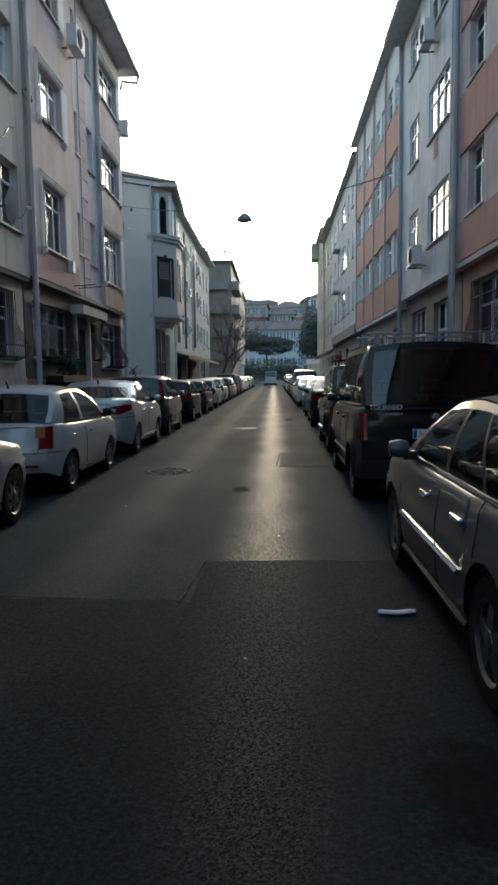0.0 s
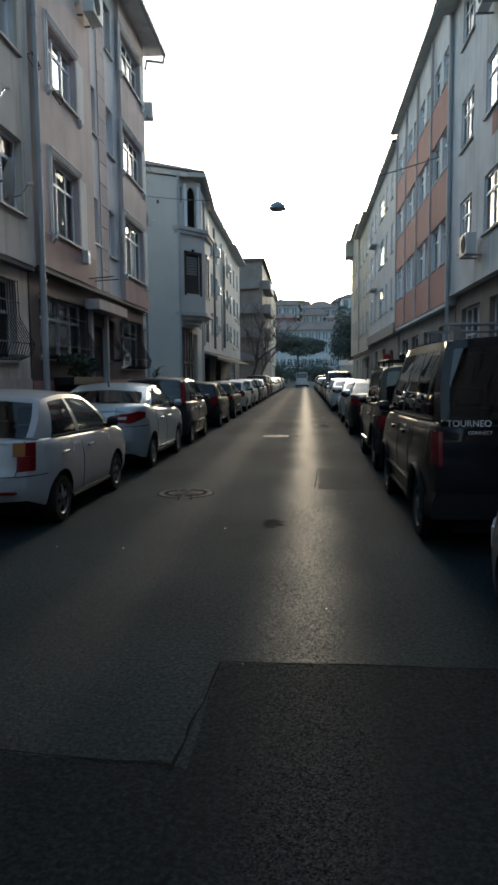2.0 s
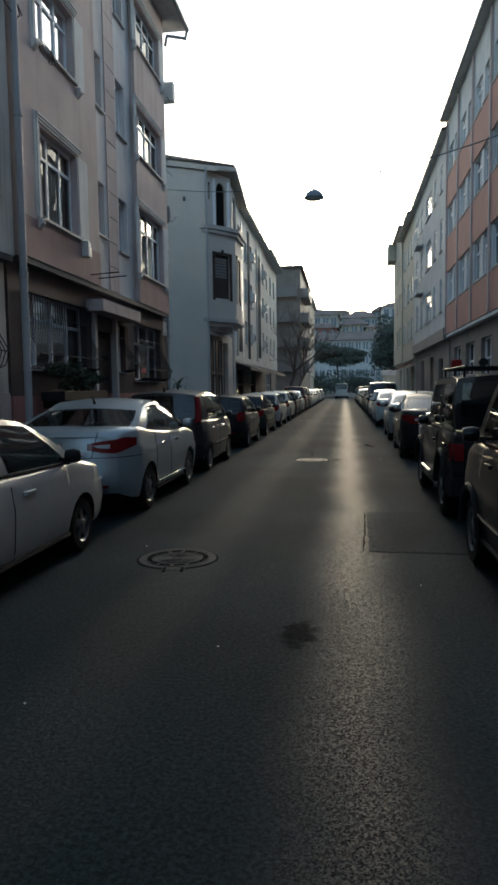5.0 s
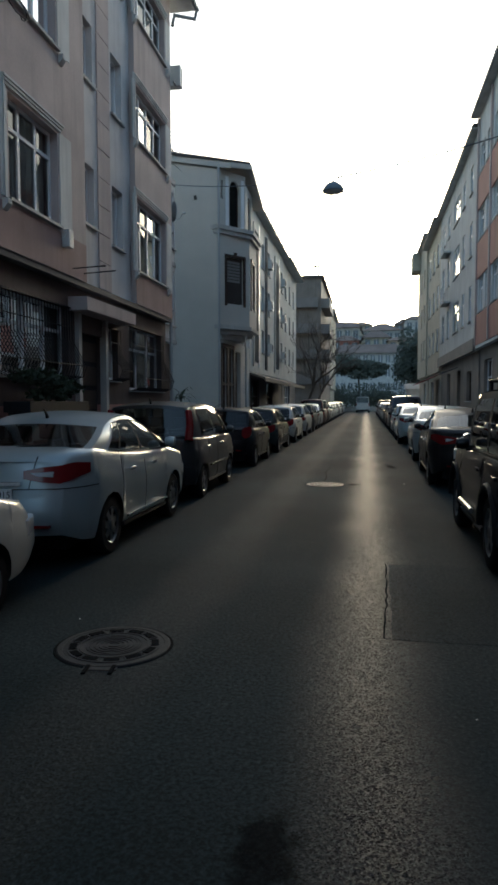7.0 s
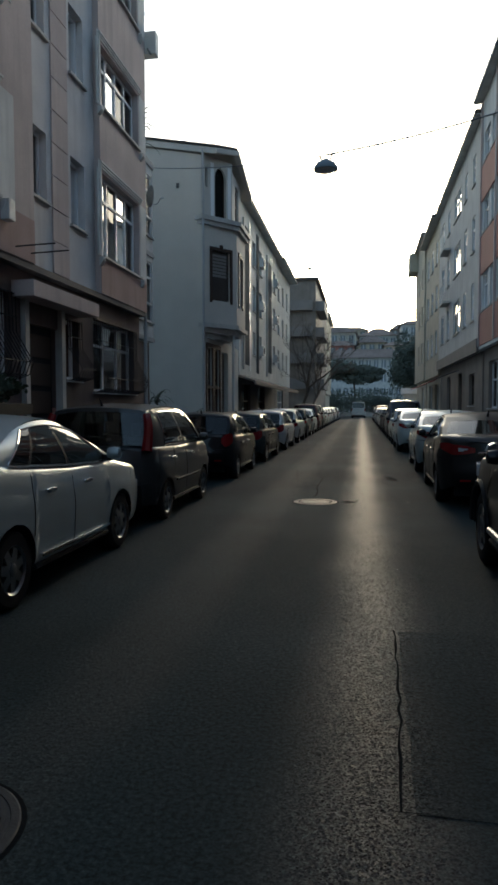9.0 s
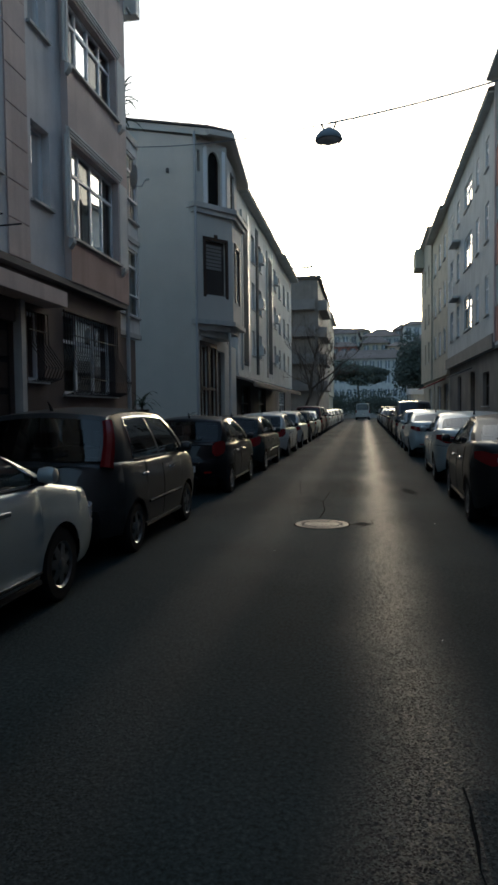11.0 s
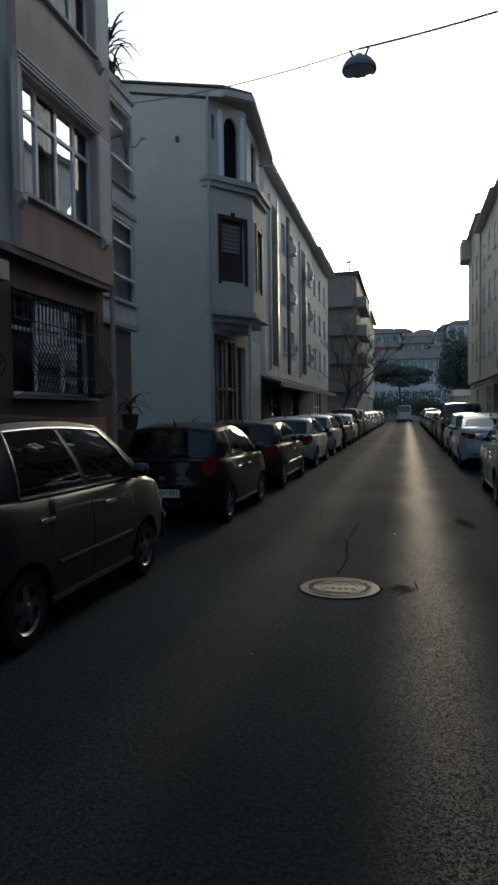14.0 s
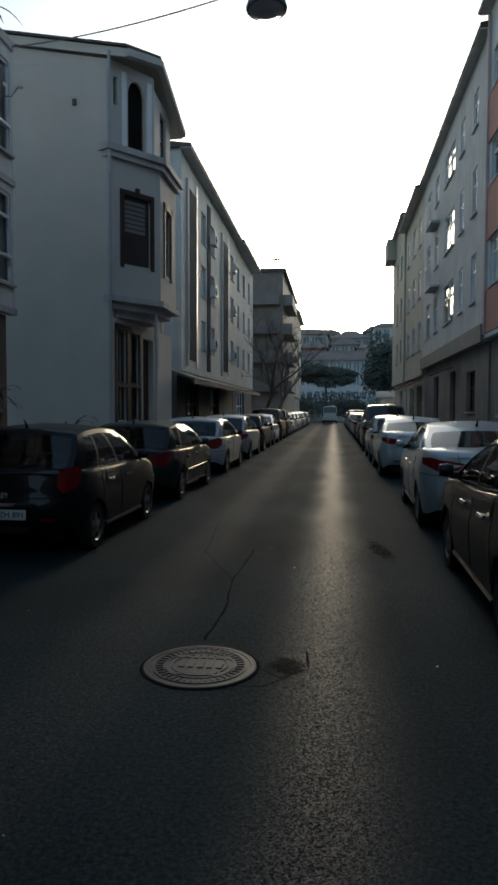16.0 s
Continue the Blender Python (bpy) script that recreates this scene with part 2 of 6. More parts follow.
    l.new(even.outputs[0], cm.inputs["A"])
    l.new(cr.outputs[0], cm.inputs["B"])
    chips = n.new("ShaderNodeVectorMath")
    chips.operation = "SCALE"
    l.new(worn.outputs["Result"], chips.inputs[0])
    l.new(cm.outputs["Result"], chips.inputs["Scale"])
    l.new(chips.outputs[0], p.inputs["Base Color"])
    gloss = n.new("ShaderNodeMapRange")
    gloss.inputs["To Min"].default_value, gloss.inputs["To Max"].default_value = spec * 0.52, spec * 0.8
    l.new(both.outputs[0], gloss.inputs["Value"])
    l.new(gloss.outputs[0], p.inputs["Specular IOR Level"])
    rough = n.new("ShaderNodeMapRange")
    rough.inputs["To Min"].default_value, rough.inputs["To Max"].default_value = 0.86, sheen
    l.new(both.outputs[0], rough.inputs["Value"])
    sp = n.new("ShaderNodeMath")
    sp.operation = "MULTIPLY_ADD"
    sp.inputs[1].default_value = 0.34
    l.new(chip.outputs[1], sp.inputs[0])
    r0 = n.new("ShaderNodeMath")
    r0.operation = "SUBTRACT"
    r0.inputs[1].default_value = 0.17
    l.new(rough.outputs[0], r0.inputs[0])
    l.new(r0.outputs[0], sp.inputs[2])
    l.new(sp.outputs[0], p.inputs["Roughness"])
    bump = n.new("ShaderNodeBump")
    bump.inputs["Strength"].default_value, bump.inputs["Distance"].default_value = 0.5, 0.006
    hs = n.new("ShaderNodeMath")
    hs.operation = "ADD"
    l.new(chip.outputs[2], hs.inputs[0])
    l.new(grit2.outputs["Fac"], hs.inputs[1])
    l.new(hs.outputs[0], bump.inputs["Height"])
    # each chip of stone lies at its own tilt and so glints by itself
    tilt = n.new("ShaderNodeVectorMath")
    tilt.operation = "MULTIPLY_ADD"
    tilt.inputs[1].default_value, tilt.inputs[2].default_value = (1.2, 1.2, 0.0), (-0.6, -0.6, 0.0)
    l.new(grit.outputs["Color"], tilt.inputs[0])
    share = n.new("ShaderNodeMapRange")
    share.inputs["To Min"].default_value, share.inputs["To Max"].default_value = 0.15, 1.0
    l.new(both.outputs[0], share.inputs["Value"])
    some = n.new("ShaderNodeVectorMath")
    some.operation = "SCALE"
    l.new(tilt.outputs[0], some.inputs[0])
    l.new(share.outputs[0], some.inputs["Scale"])
    lean = n.new("ShaderNodeVectorMath")
    lean.operation = "ADD"
    l.new(bump.outputs[0], lean.inputs[0])
    l.new(some.outputs[0], lean.inputs[1])
    unit = n.new("ShaderNodeVectorMath")
    unit.operation = "NORMALIZE"
    l.new(lean.outputs[0], unit.inputs[0])
    l.new(unit.outputs[0], p.inputs["Normal"])
    return m


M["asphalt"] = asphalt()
M["cast_dark"] = surface("cast_dark", (0.035, 0.036, 0.038), 0.7, metal=0.0, vary=0.3, scale=9, fine=80, bump=0.5)
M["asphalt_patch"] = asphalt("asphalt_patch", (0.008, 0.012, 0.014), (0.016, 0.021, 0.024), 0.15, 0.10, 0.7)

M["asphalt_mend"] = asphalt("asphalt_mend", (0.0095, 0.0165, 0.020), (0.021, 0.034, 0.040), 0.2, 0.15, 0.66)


def stain(name, color, density=0.8):
    """A dark spill whose edge fades unevenly into the road."""
    m, n, l, p = nodes(name)
    p.inputs["Base Color"].default_value, p.inputs["Roughness"].default_value = (*color, 1), 0.95
    p.inputs["Specular IOR Level"].default_value = 0.05
    tc = n.new("ShaderNodeTexCoord")
    geo = n.new("ShaderNodeNewGeometry")
    d = n.new("ShaderNodeVectorMath")
    d.operation = "MULTIPLY_ADD"
    d.inputs[1].default_value, d.inputs[2].default_value = (2, 2, 0), (-1, -1, 0)
    l.new(tc.outputs["Generated"], d.inputs[0])
    ln = n.new("ShaderNodeVectorMath")
    ln.operation = "LENGTH"
    l.new(d.outputs[0], ln.inputs[0])
    w = n.new("ShaderNodeTexNoise")
    w.inputs["Scale"].default_value, w.inputs["Detail"].default_value = 9, 5
    l.new(geo.outputs["Position"], w.inputs["Vector"])
    s = n.new("ShaderNodeMath")
    s.operation = "MULTIPLY_ADD"
    s.inputs[1].default_value = 1.3
    l.new(w.outputs["Fac"], s.inputs[0])
    l.new(ln.outputs["Value"], s.inputs[2])
    r = n.new("ShaderNodeMapRange")
    r.interpolation_type = "SMOOTHSTEP"
    r.inputs["From Min"].default_value, r.inputs["From Max"].default_value = 1.05, 1.5
    r.inputs["To Min"].default_value, r.inputs["To Max"].default_value = density, 0.0
    l.new(s.outputs[0], r.inputs["Value"])
    t = n.new("ShaderNodeBsdfTransparent")
    x = n.new("ShaderNodeMixShader")
    l.new(r.outputs[0], x.inputs[0])
    l.new(t.outputs[0], x.inputs[1])
    l.new(p.outputs[0], x.inputs[2])
    l.new(x.outputs[0], n["Material Output"].inputs["Surface"])
    return m


M["spill"] = stain("spill", (0.009, 0.010, 0.011), 0.6)
M["asphalt_dark"] = surface("asphalt_dark", (0.009, 0.010, 0.011), 0.95, vary=0.3, fine=50, bump=0.4, spec=0.03)


# ---------------------------------------------------------------- building blocks
class Bits:
    """Collects simple solids, then becomes one mesh."""

    def __init__(self):
        self.v, self.f = [], []

    def add(self, verts, faces):
        o = len(self.v)
        self.v += [tuple(p) for p in verts]
        self.f += [tuple(i + o for i in q) for q in faces]
        return self

    def box(self, x0, x1, y0, y1, z0, z1):
        x0, x1, y0, y1, z0, z1 = min(x0, x1), max(x0, x1), min(y0, y1), max(y0, y1), min(z0, z1), max(z0, z1)
        return self.add([(x0, y0, z0), (x1, y0, z0), (x1, y1, z0), (x0, y1, z0), (x0, y0, z1), (x1, y0, z1), (x1, y1, z1), (x0, y1, z1)],
                        [(0, 3, 2, 1), (4, 5, 6, 7), (0, 1, 5, 4), (1, 2, 6, 5), (2, 3, 7, 6), (3, 0, 4, 7)])

    def tube(self, pts, r, n=8, taper=None, caps=True):
        """A round bar along a line of points; r may shrink to taper."""
        pts = [Vector(p) for p in pts]
        rings = []
        side = None
        for i, p in enumerate(pts):
            d = (pts[min(i + 1, len(pts) - 1)] - pts[max(i - 1, 0)]).normalized()
            if side is None:
                side = d.orthogonal().normalized()
            side = (side - d * side.dot(d)).normalized()
            up = d.cross(side)
            k = i / max(1, len(pts) - 1)
            rr = r if taper is None else r + (taper - r) * k
            rings.append([p + side * math.cos(2 * math.pi * j / n) * rr + up * math.sin(2 * math.pi * j / n) * rr for j in range(n)])
        f = []
        for i in range(len(rings) - 1):
            for j in range(n):
                f.append((i * n + j, i * n + (j + 1) % n, (i + 1) * n + (j + 1) % n, (i + 1) * n + j))
        if caps:
            f.append(tuple(reversed(range(n))))
            f.append(tuple((len(rings) - 1) * n + j for j in range(n)))
        return self.add([p for r_ in rings for p in r_], f)

    def lathe(self, prof, n=24, origin=(0, 0, 0), axis="z", caps=True):
        """Turns (radius, height) pairs round an axis."""
        v, f = [], []
        ox, oy, oz = origin
        for r, h in prof:
            for j in range(n):
                c, s = math.cos(2 * math.pi * j / n) * r, math.sin(2 * math.pi * j / n) * r
                v.append((ox + c, oy + s, oz + h) if axis == "z" else (ox + h, oy + c, oz + s))
        for i in range(len(prof) - 1):
            for j in range(n):
                f.append((i * n + j, i * n + (j + 1) % n, (i + 1) * n + (j + 1) % n, (i + 1) * n + j))
        if caps:
            f.append(tuple(reversed(range(n))))
            f.append(tuple((len(prof) - 1) * n + j for j in range(n)))
        return self.add(v, f)

    def lattice(self, X, d, ys, zs, solid):
        """A slab of thickness d along x, welded out of the cells of a grid that solid() keeps."""
        idx, v, f = {}, [], []
        ny, nz = len(ys) - 1, len(zs) - 1
        keep = [[solid((ys[i] + ys[i + 1]) / 2, (zs[j] + zs[j + 1]) / 2) for j in range(nz)] for i in range(ny)]

        def at(i, j, k):
            if (i, j, k) not in idx:
                idx[i, j, k] = len(v)
                v.append((X + d * k, ys[i], zs[j]))
            return idx[i, j, k]

        def on(i, j):
            return 0 <= i < ny and 0 <= j < nz and keep[i][j]

        for i in range(ny):
            for j in range(nz):
                if not keep[i][j]:
                    continue
                f.append((at(i, j, 0), at(i + 1, j, 0), at(i + 1, j + 1, 0), at(i, j + 1, 0)))
                f.append((at(i, j, 1), at(i, j + 1, 1), at(i + 1, j + 1, 1), at(i + 1, j, 1)))
                if not on(i - 1, j):
                    f.append((at(i, j, 0), at(i, j + 1, 0), at(i, j + 1, 1), at(i, j, 1)))
                if not on(i + 1, j):
                    f.append((at(i + 1, j, 0), at(i + 1, j, 1), at(i + 1, j + 1, 1), at(i + 1, j + 1, 0)))
                if not on(i, j - 1):
                    f.append((at(i, j, 0), at(i, j, 1), at(i + 1, j, 1), at(i + 1, j, 0)))
                if not on(i, j + 1):
                    f.append((at(i, j + 1, 0), at(i + 1, j + 1, 0), at(i + 1, j + 1, 1), at(i, j + 1, 1)))
        return self.add(v, f)

    def prism(self, poly, axis, a, b):
        """A polygon pulled along an axis from a to b. poly holds the two other coordinates in x, y, z order."""
        def put(p, h):
            return {"x": (h, p[0], p[1]), "y": (p[0], h, p[1]), "z": (p[0], p[1], h)}[axis]
        n = len(poly)
        f = [tuple(range(n)), tuple(reversed(range(n, 2 * n)))]
        f += [(i, n + i, n + (i + 1) % n, (i + 1) % n) for i in range(n)]
        return self.add([put(p, a) for p in poly] + [put(p, b) for p in poly], f)

    def mesh(self, name, mat, parent=None, label="", smooth=False, bevel=0.0):
        me = bpy.data.meshes.new(name)
        me.from_pydata(self.v, [], self.f)
        bm = bmesh.new()
        bm.from_mesh(me)
        bmesh.ops.recalc_face_normals(bm, faces=bm.faces)
        if bevel:
            bmesh.ops.bevel(bm, geom=bm.edges[:], offset=bevel, segments=2, affect="EDGES", profile=0.6)
        bm.to_mesh(me)
        bm.free()
        if smooth:
            me.shade_smooth()
            me.set_sharp_from_angle(angle=radians(40))
        me.materials.append(M[mat] if isinstance(mat, str) else mat)
        ob = new(name, me)
        if parent:
            ob.parent = parent
        if label:
            ob["label"] = label
        return ob


def thing(name, at, label, category, group="", kind=""):
    ob = new(name)
    ob.location = at
    ob.empty_display_size = 0.2
    return tagged(ob, label, category, group, kind)


# ---------------------------------------------------------------- ground
def sheet(name, mat, x0, x1, y0, y1, z, label, kind="structure", thick=0.0):
    ob = Bits().box(x0, x1, y0, y1, z - max(thick, 0.02), z).mesh(name, mat)
    return tagged(ob, label, name.split("_")[0], kind=kind)


tagged(Bits().box(-600, 600, -200, 900, -0.6, -0.04).mesh("ground", "pavers"), "grey ground round the street", "ground", kind="structure")
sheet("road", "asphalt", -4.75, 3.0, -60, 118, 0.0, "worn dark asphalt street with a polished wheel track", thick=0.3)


def pavement(name, x0, x1, kx, y0, y1):
    ob = Bits().box(x0, x1, y0, y1, -0.2, 0.12).mesh(name, "pavers")
    tagged(ob, "grey paved pavement between parked cars and house walls", "pavement", kind="structure")
    n = int((y1 - y0) / 0.8)
    first = None
    for i in range(n):
        y = y0 + i * (y1 - y0) / n
        if first is None:
            first = Bits().box(-0.075, 0.075, 0.006, (y1 - y0) / n - 0.006, -0.2, 0.135).mesh("kerb_stone", "kerb", ob, bevel=0.012)
            k = first
        else:
            k = new("kerb_stone", first.data)
            k.parent = ob
        k.location = (kx, y, 0)


pavement("pavement_left", -8.0, -4.85, -4.77, -6, 114)
pavement("pavement_right", 3.1, 9.0, 3.02, -6, 114)


# ---------------------------------------------------------------- houses
def panel(parent, name, mat, X, s, thick, y0, y1, z0, z1, holes=(), label=""):
    """A wall along y whose face stands at X and whose body reaches thick into the house (s: -1 to the left, +1 to the right); holes go through."""
    ys = sorted({y0, y1, *[h[0] for h in holes], *[h[1] for h in holes]})
    zs = sorted({z0, z1, *[h[2] for h in holes], *[h[3] for h in holes]})
    ys = [v for v in ys if y0 <= v <= y1]
    zs = [v for v in zs if z0 <= v <= z1]
    b = Bits().lattice(X, s * thick, ys, zs, lambda y, z: not any(h[0] < y < h[1] and h[2] < z < h[3] for h in holes))
    return b.mesh(name, mat, parent, label)


def panel_x(parent, name, mat, Y, thick, x0, x1, z0, z1, holes=(), label=""):
    """The same for a wall across the street, whose face stands at Y and whose body reaches to Y + thick."""
    ob = panel(parent, name, mat, 0, 1, thick, x0, x1, z0, z1, holes, label)
    for v in ob.data.vertices:
        x, y, z = v.co
        v.co = (y, Y + x, z)
    return ob


def window(parent, X, s, y0, y1, z0, z1, cols=2, transom=0.0, recess=0.14, frame="pvc", sill=True, curtain="", fw=0.06, head=False):
    """A framed window in a hole: frame, panes, sill, a dark room and perhaps a curtain behind."""
    xa, xb = X + s * recess, X + s * (recess + 0.06)
    w = (y1 - y0) / cols
    zt = z0 + (z1 - z0) * transom
    ys, zs = [y0, y0 + fw], [z0, z0 + fw]
    for i in range(1, cols):
        ys += [y0 + i * w - fw * 0.6, y0 + i * w + fw * 0.6]
    if transom:
        zs += [zt - fw * 0.5, zt + fw * 0.5]
    ys, zs = ys + [y1 - fw, y1], zs + [z1 - fw, z1]
    gy, gz = [ys[i:i + 2] for i in range(1, len(ys) - 1, 2)], [zs[i:i + 2] for i in range(1, len(zs) - 1, 2)]
    b = Bits().lattice(xa, s * 0.06, ys, zs, lambda y, z: not (any(p < y < q for p, q in gy) and any(p < z < q for p, q in gz)))
    win = b.mesh("window", frame, parent)
    xp = X + s * (recess + 0.03)
    for i in range(cols):
        lean = random.uniform(-0.006, 0.006)
        g = Bits().add([(xp - lean, y0 + i * w + 0.02, z0 + 0.03), (xp + lean, y0 + (i + 1) * w - 0.02, z0 + 0.03), (xp + lean * 2, y0 + (i + 1) * w - 0.02, z1 - 0.03), (xp, y0 + i * w + 0.02, z1 - 0.03)], [(0, 1, 2, 3)])
        g.mesh("pane", "glass_win", win)
    if sill:
        Bits().box(X - s * 0.07, X + s * (recess + 0.01), y0 - 0.06, y1 + 0.06, z0 - 0.05, z0 - 0.002).mesh("sill", "stone", win)
    if head:
        h = Bits()
        for k in range(3):
            h.box(X - s * (0.03 + 0.014 * k), X + s * 0.005, y0 - 0.12 - 0.03 * k, y1 + 0.12 + 0.03 * k, z1 + 0.05 + 0.05 * k, z1 + 0.085 + 0.05 * k)
        h.mesh("lintel_moulding", "plaster_grey", win)
    # many curtains are added only to brighten panes like reflected sky
    if curtain:
        a = {"full": (y0, y1), "left": (y0, y0 + (y1 - y0) * 0.55), "right": (y0 + (y1 - y0) * 0.45, y1)}[curtain]
        n = 24
        xc = X + s * (recess + 0.14)
        pts = [(xc + s * 0.025 * math.sin(i * 2.1), a[0] + (a[1] - a[0]) * i / n) for i in range(n + 1)]
        v = [(p[0], p[1], z0 + 0.02) for p in pts] + [(p[0], p[1], z1) for p in pts]
        Bits().add(v, [(i, i + 1, n + 2 + i, n + 1 + i) for i in range(n)]).mesh("curtain", "cloth", win, smooth=True)
    return win


def bars(parent, X, s, y0, y1, z0, z1, belly=0.25, mat="iron", step=0.12):
    """A wrought window grille whose bars belly out at the foot."""
    g = Bits()
    n = max(2, round((y1 - y0) / step))
    for i in range(n + 1):
        y = y0 + (y1 - y0) * i / n
        h = z1 - z0
        g.tube([(X - s * 0.05, y, z1), (X - s * 0.06, y, z0 + 0.55 * h), (X - s * (0.05 + belly * 0.55), y, z0 + 0.36 * h), (X - s * (0.05 + belly), y, z0 + 0.2 * h), (X - s * (0.05 + belly * 0.75), y, z0 + 0.06 * h), (X - s * 0.03, y, z0)], 0.009, 5)
    for z, o in ((z1 - 0.02, 0.05), (z0 + 0.72 * (z1 - z0), 0.06), (z0 + 0.2 * (z1 - z0), 0.05 + belly), (z0 + 0.01, 0.03)):
        g.box(X - s * (o + 0.012), X - s * (o - 0.012), y0 - 0.02, y1 + 0.02, z - 0.009, z + 0.009)
    return g.mesh("window_grille", mat, parent, "wrought iron grille that bellies out")


def air_conditioner(x, y, z, s, parent=None):
    """An outdoor unit on two brackets; its fan looks along -s in x."""
    t = thing("air_conditioner", (x, y, z), "white outdoor air conditioning unit on a house wall", "air conditioner", "air conditioners on walls")
    Bits().box(-0.14, 0.14, -0.4, 0.4, 0, 0.56).mesh("casing", "ac_white", t, bevel=0.02)
    f = -s * 0.146
    for r in (0.06, 0.12, 0.18, 0.23):
        Bits().tube([(f, -0.1 + r * math.cos(a * math.pi / 12), 0.28 + r * math.sin(a * math.pi / 12)) for a in range(25)], 0.006, 4).mesh("guard_ring", "trim_black", t)
    for a in range(6):
        Bits().tube([(f, -0.1, 0.28), (f, -0.1 + 0.23 * math.cos(a * math.pi / 3), 0.28 + 0.23 * math.sin(a * math.pi / 3))], 0.005, 4).mesh("guard_spoke", "trim_black", t)
    Bits().lathe([(0.235, -0.003), (0.235, 0.003)], 24, (f + s * 0.004, -0.1, 0.28), "x").mesh("fan_opening", "trim_black", t)
    for yy in (-0.28, 0.28):
        Bits().box(-0.16, 0.42 if s > 0 else -0.42, yy - 0.02, yy + 0.02, -0.04, 0).mesh("bracket", "steel", t)
    return t


def dish(x, y, z, s, r=0.4):
    t = thing("satellite_dish", (x, y, z), "grey satellite dish on a house wall", "satellite dish")
    t.rotation_euler.z = radians(35)
    Bits().lathe([(0.01, 0), (r * 0.5, 0.03), (r, 0.11), (r, 0.12), (r * 0.5, 0.042), (0.01, 0.012)], 24, (0, 0, 0), "x").mesh("bowl", "pipe", t, smooth=True)
    Bits().tube([(0.02, 0, -r * 0.8), (0.3, 0, -0.2), (0.42, 0, 0)], 0.012, 6).mesh("arm", "steel", t)
    Bits().tube([(0.40, 0, 0), (0.5, 0, 0)], 0.03, 8).mesh("receiver", "ac_white", t)
    Bits().tube([(0, 0, 0), (s * 0.25, 0, -0.1), (s * 0.45, 0, -0.1)], 0.02, 6).mesh("bracket", "steel", t)
    return t


def downpipe(parent, x, y, z0, z1, r=0.05, mat="pipe"):
    b = Bits().tube([(x, y, z0), (x, y, z1)], r, 10)
    z = z0 + 0.8
    while z < z1:
        b.tube([(x, y, z), (x, y, z + 0.07)], r * 1.25, 10)
        z += 2.6
    return b.mesh("downpipe", mat, parent, smooth=True)


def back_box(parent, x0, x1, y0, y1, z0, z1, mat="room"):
    """The dark rooms behind a front: one box, their shade put into its near-black colour."""
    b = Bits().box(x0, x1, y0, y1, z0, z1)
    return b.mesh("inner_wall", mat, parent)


def house_a0():
    """The stained house on the left where the walk begins."""
    t = thing("apartment_building", (0, 0, 0), "stained beige plaster apartment house with iron window grilles", "building")
    X, s = -5.55, -1
    rows = [(4.76, 6.15), (7.75, 9.1), (10.6, 11.9)]
    cols = [(13.2, 15.1), (9.6, 11.4), (5.6, 7.4), (1.5, 3.3), (-3.0, -1.2)]
    holes = [(a, b, c, d) for a, b in cols for c, d in rows]
    panel(t, "wall", "plaster_beige", X, s, 0.3, -6, 15.6, 3.85, 12.9, holes)
    low = [(12.6, 15.0, 1.95, 3.5), (8.4, 10.8, 1.95, 3.5), (4.0, 6.2, 1.95, 3.5)]
    panel(t, "ground_floor_wall", "plaster_beige", X - 0.2, s, 0.3, -6, 15.6, 1.6, 3.85, low)
    Bits().box(-5.72, -6.0, -6, 15.6, 0.12, 1.6).mesh("plinth", "plaster_mauve", t)
    # underside of the overhang: its shade is painted as dark plaster
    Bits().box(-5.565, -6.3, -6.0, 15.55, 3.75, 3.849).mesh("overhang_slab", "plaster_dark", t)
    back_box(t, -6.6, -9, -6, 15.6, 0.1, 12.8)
    Bits().box(-4.9, -11, -6.2, 15.7, 12.9, 13.1).mesh("roof_edge", "plaster_grey", t)
    for i, (a, b, c, d) in enumerate(holes):
        window(t, X, s, a, b, c, d, 3, 0.7, curtain=("full", "full", "left", "full")[i % 4])
    for a, b, c, d in low:
        window(t, X - 0.2, s, a, b, c, d, 3, 0.6)
        bars(t, X - 0.2, s, a, b, c, d, 0.3)
    return t


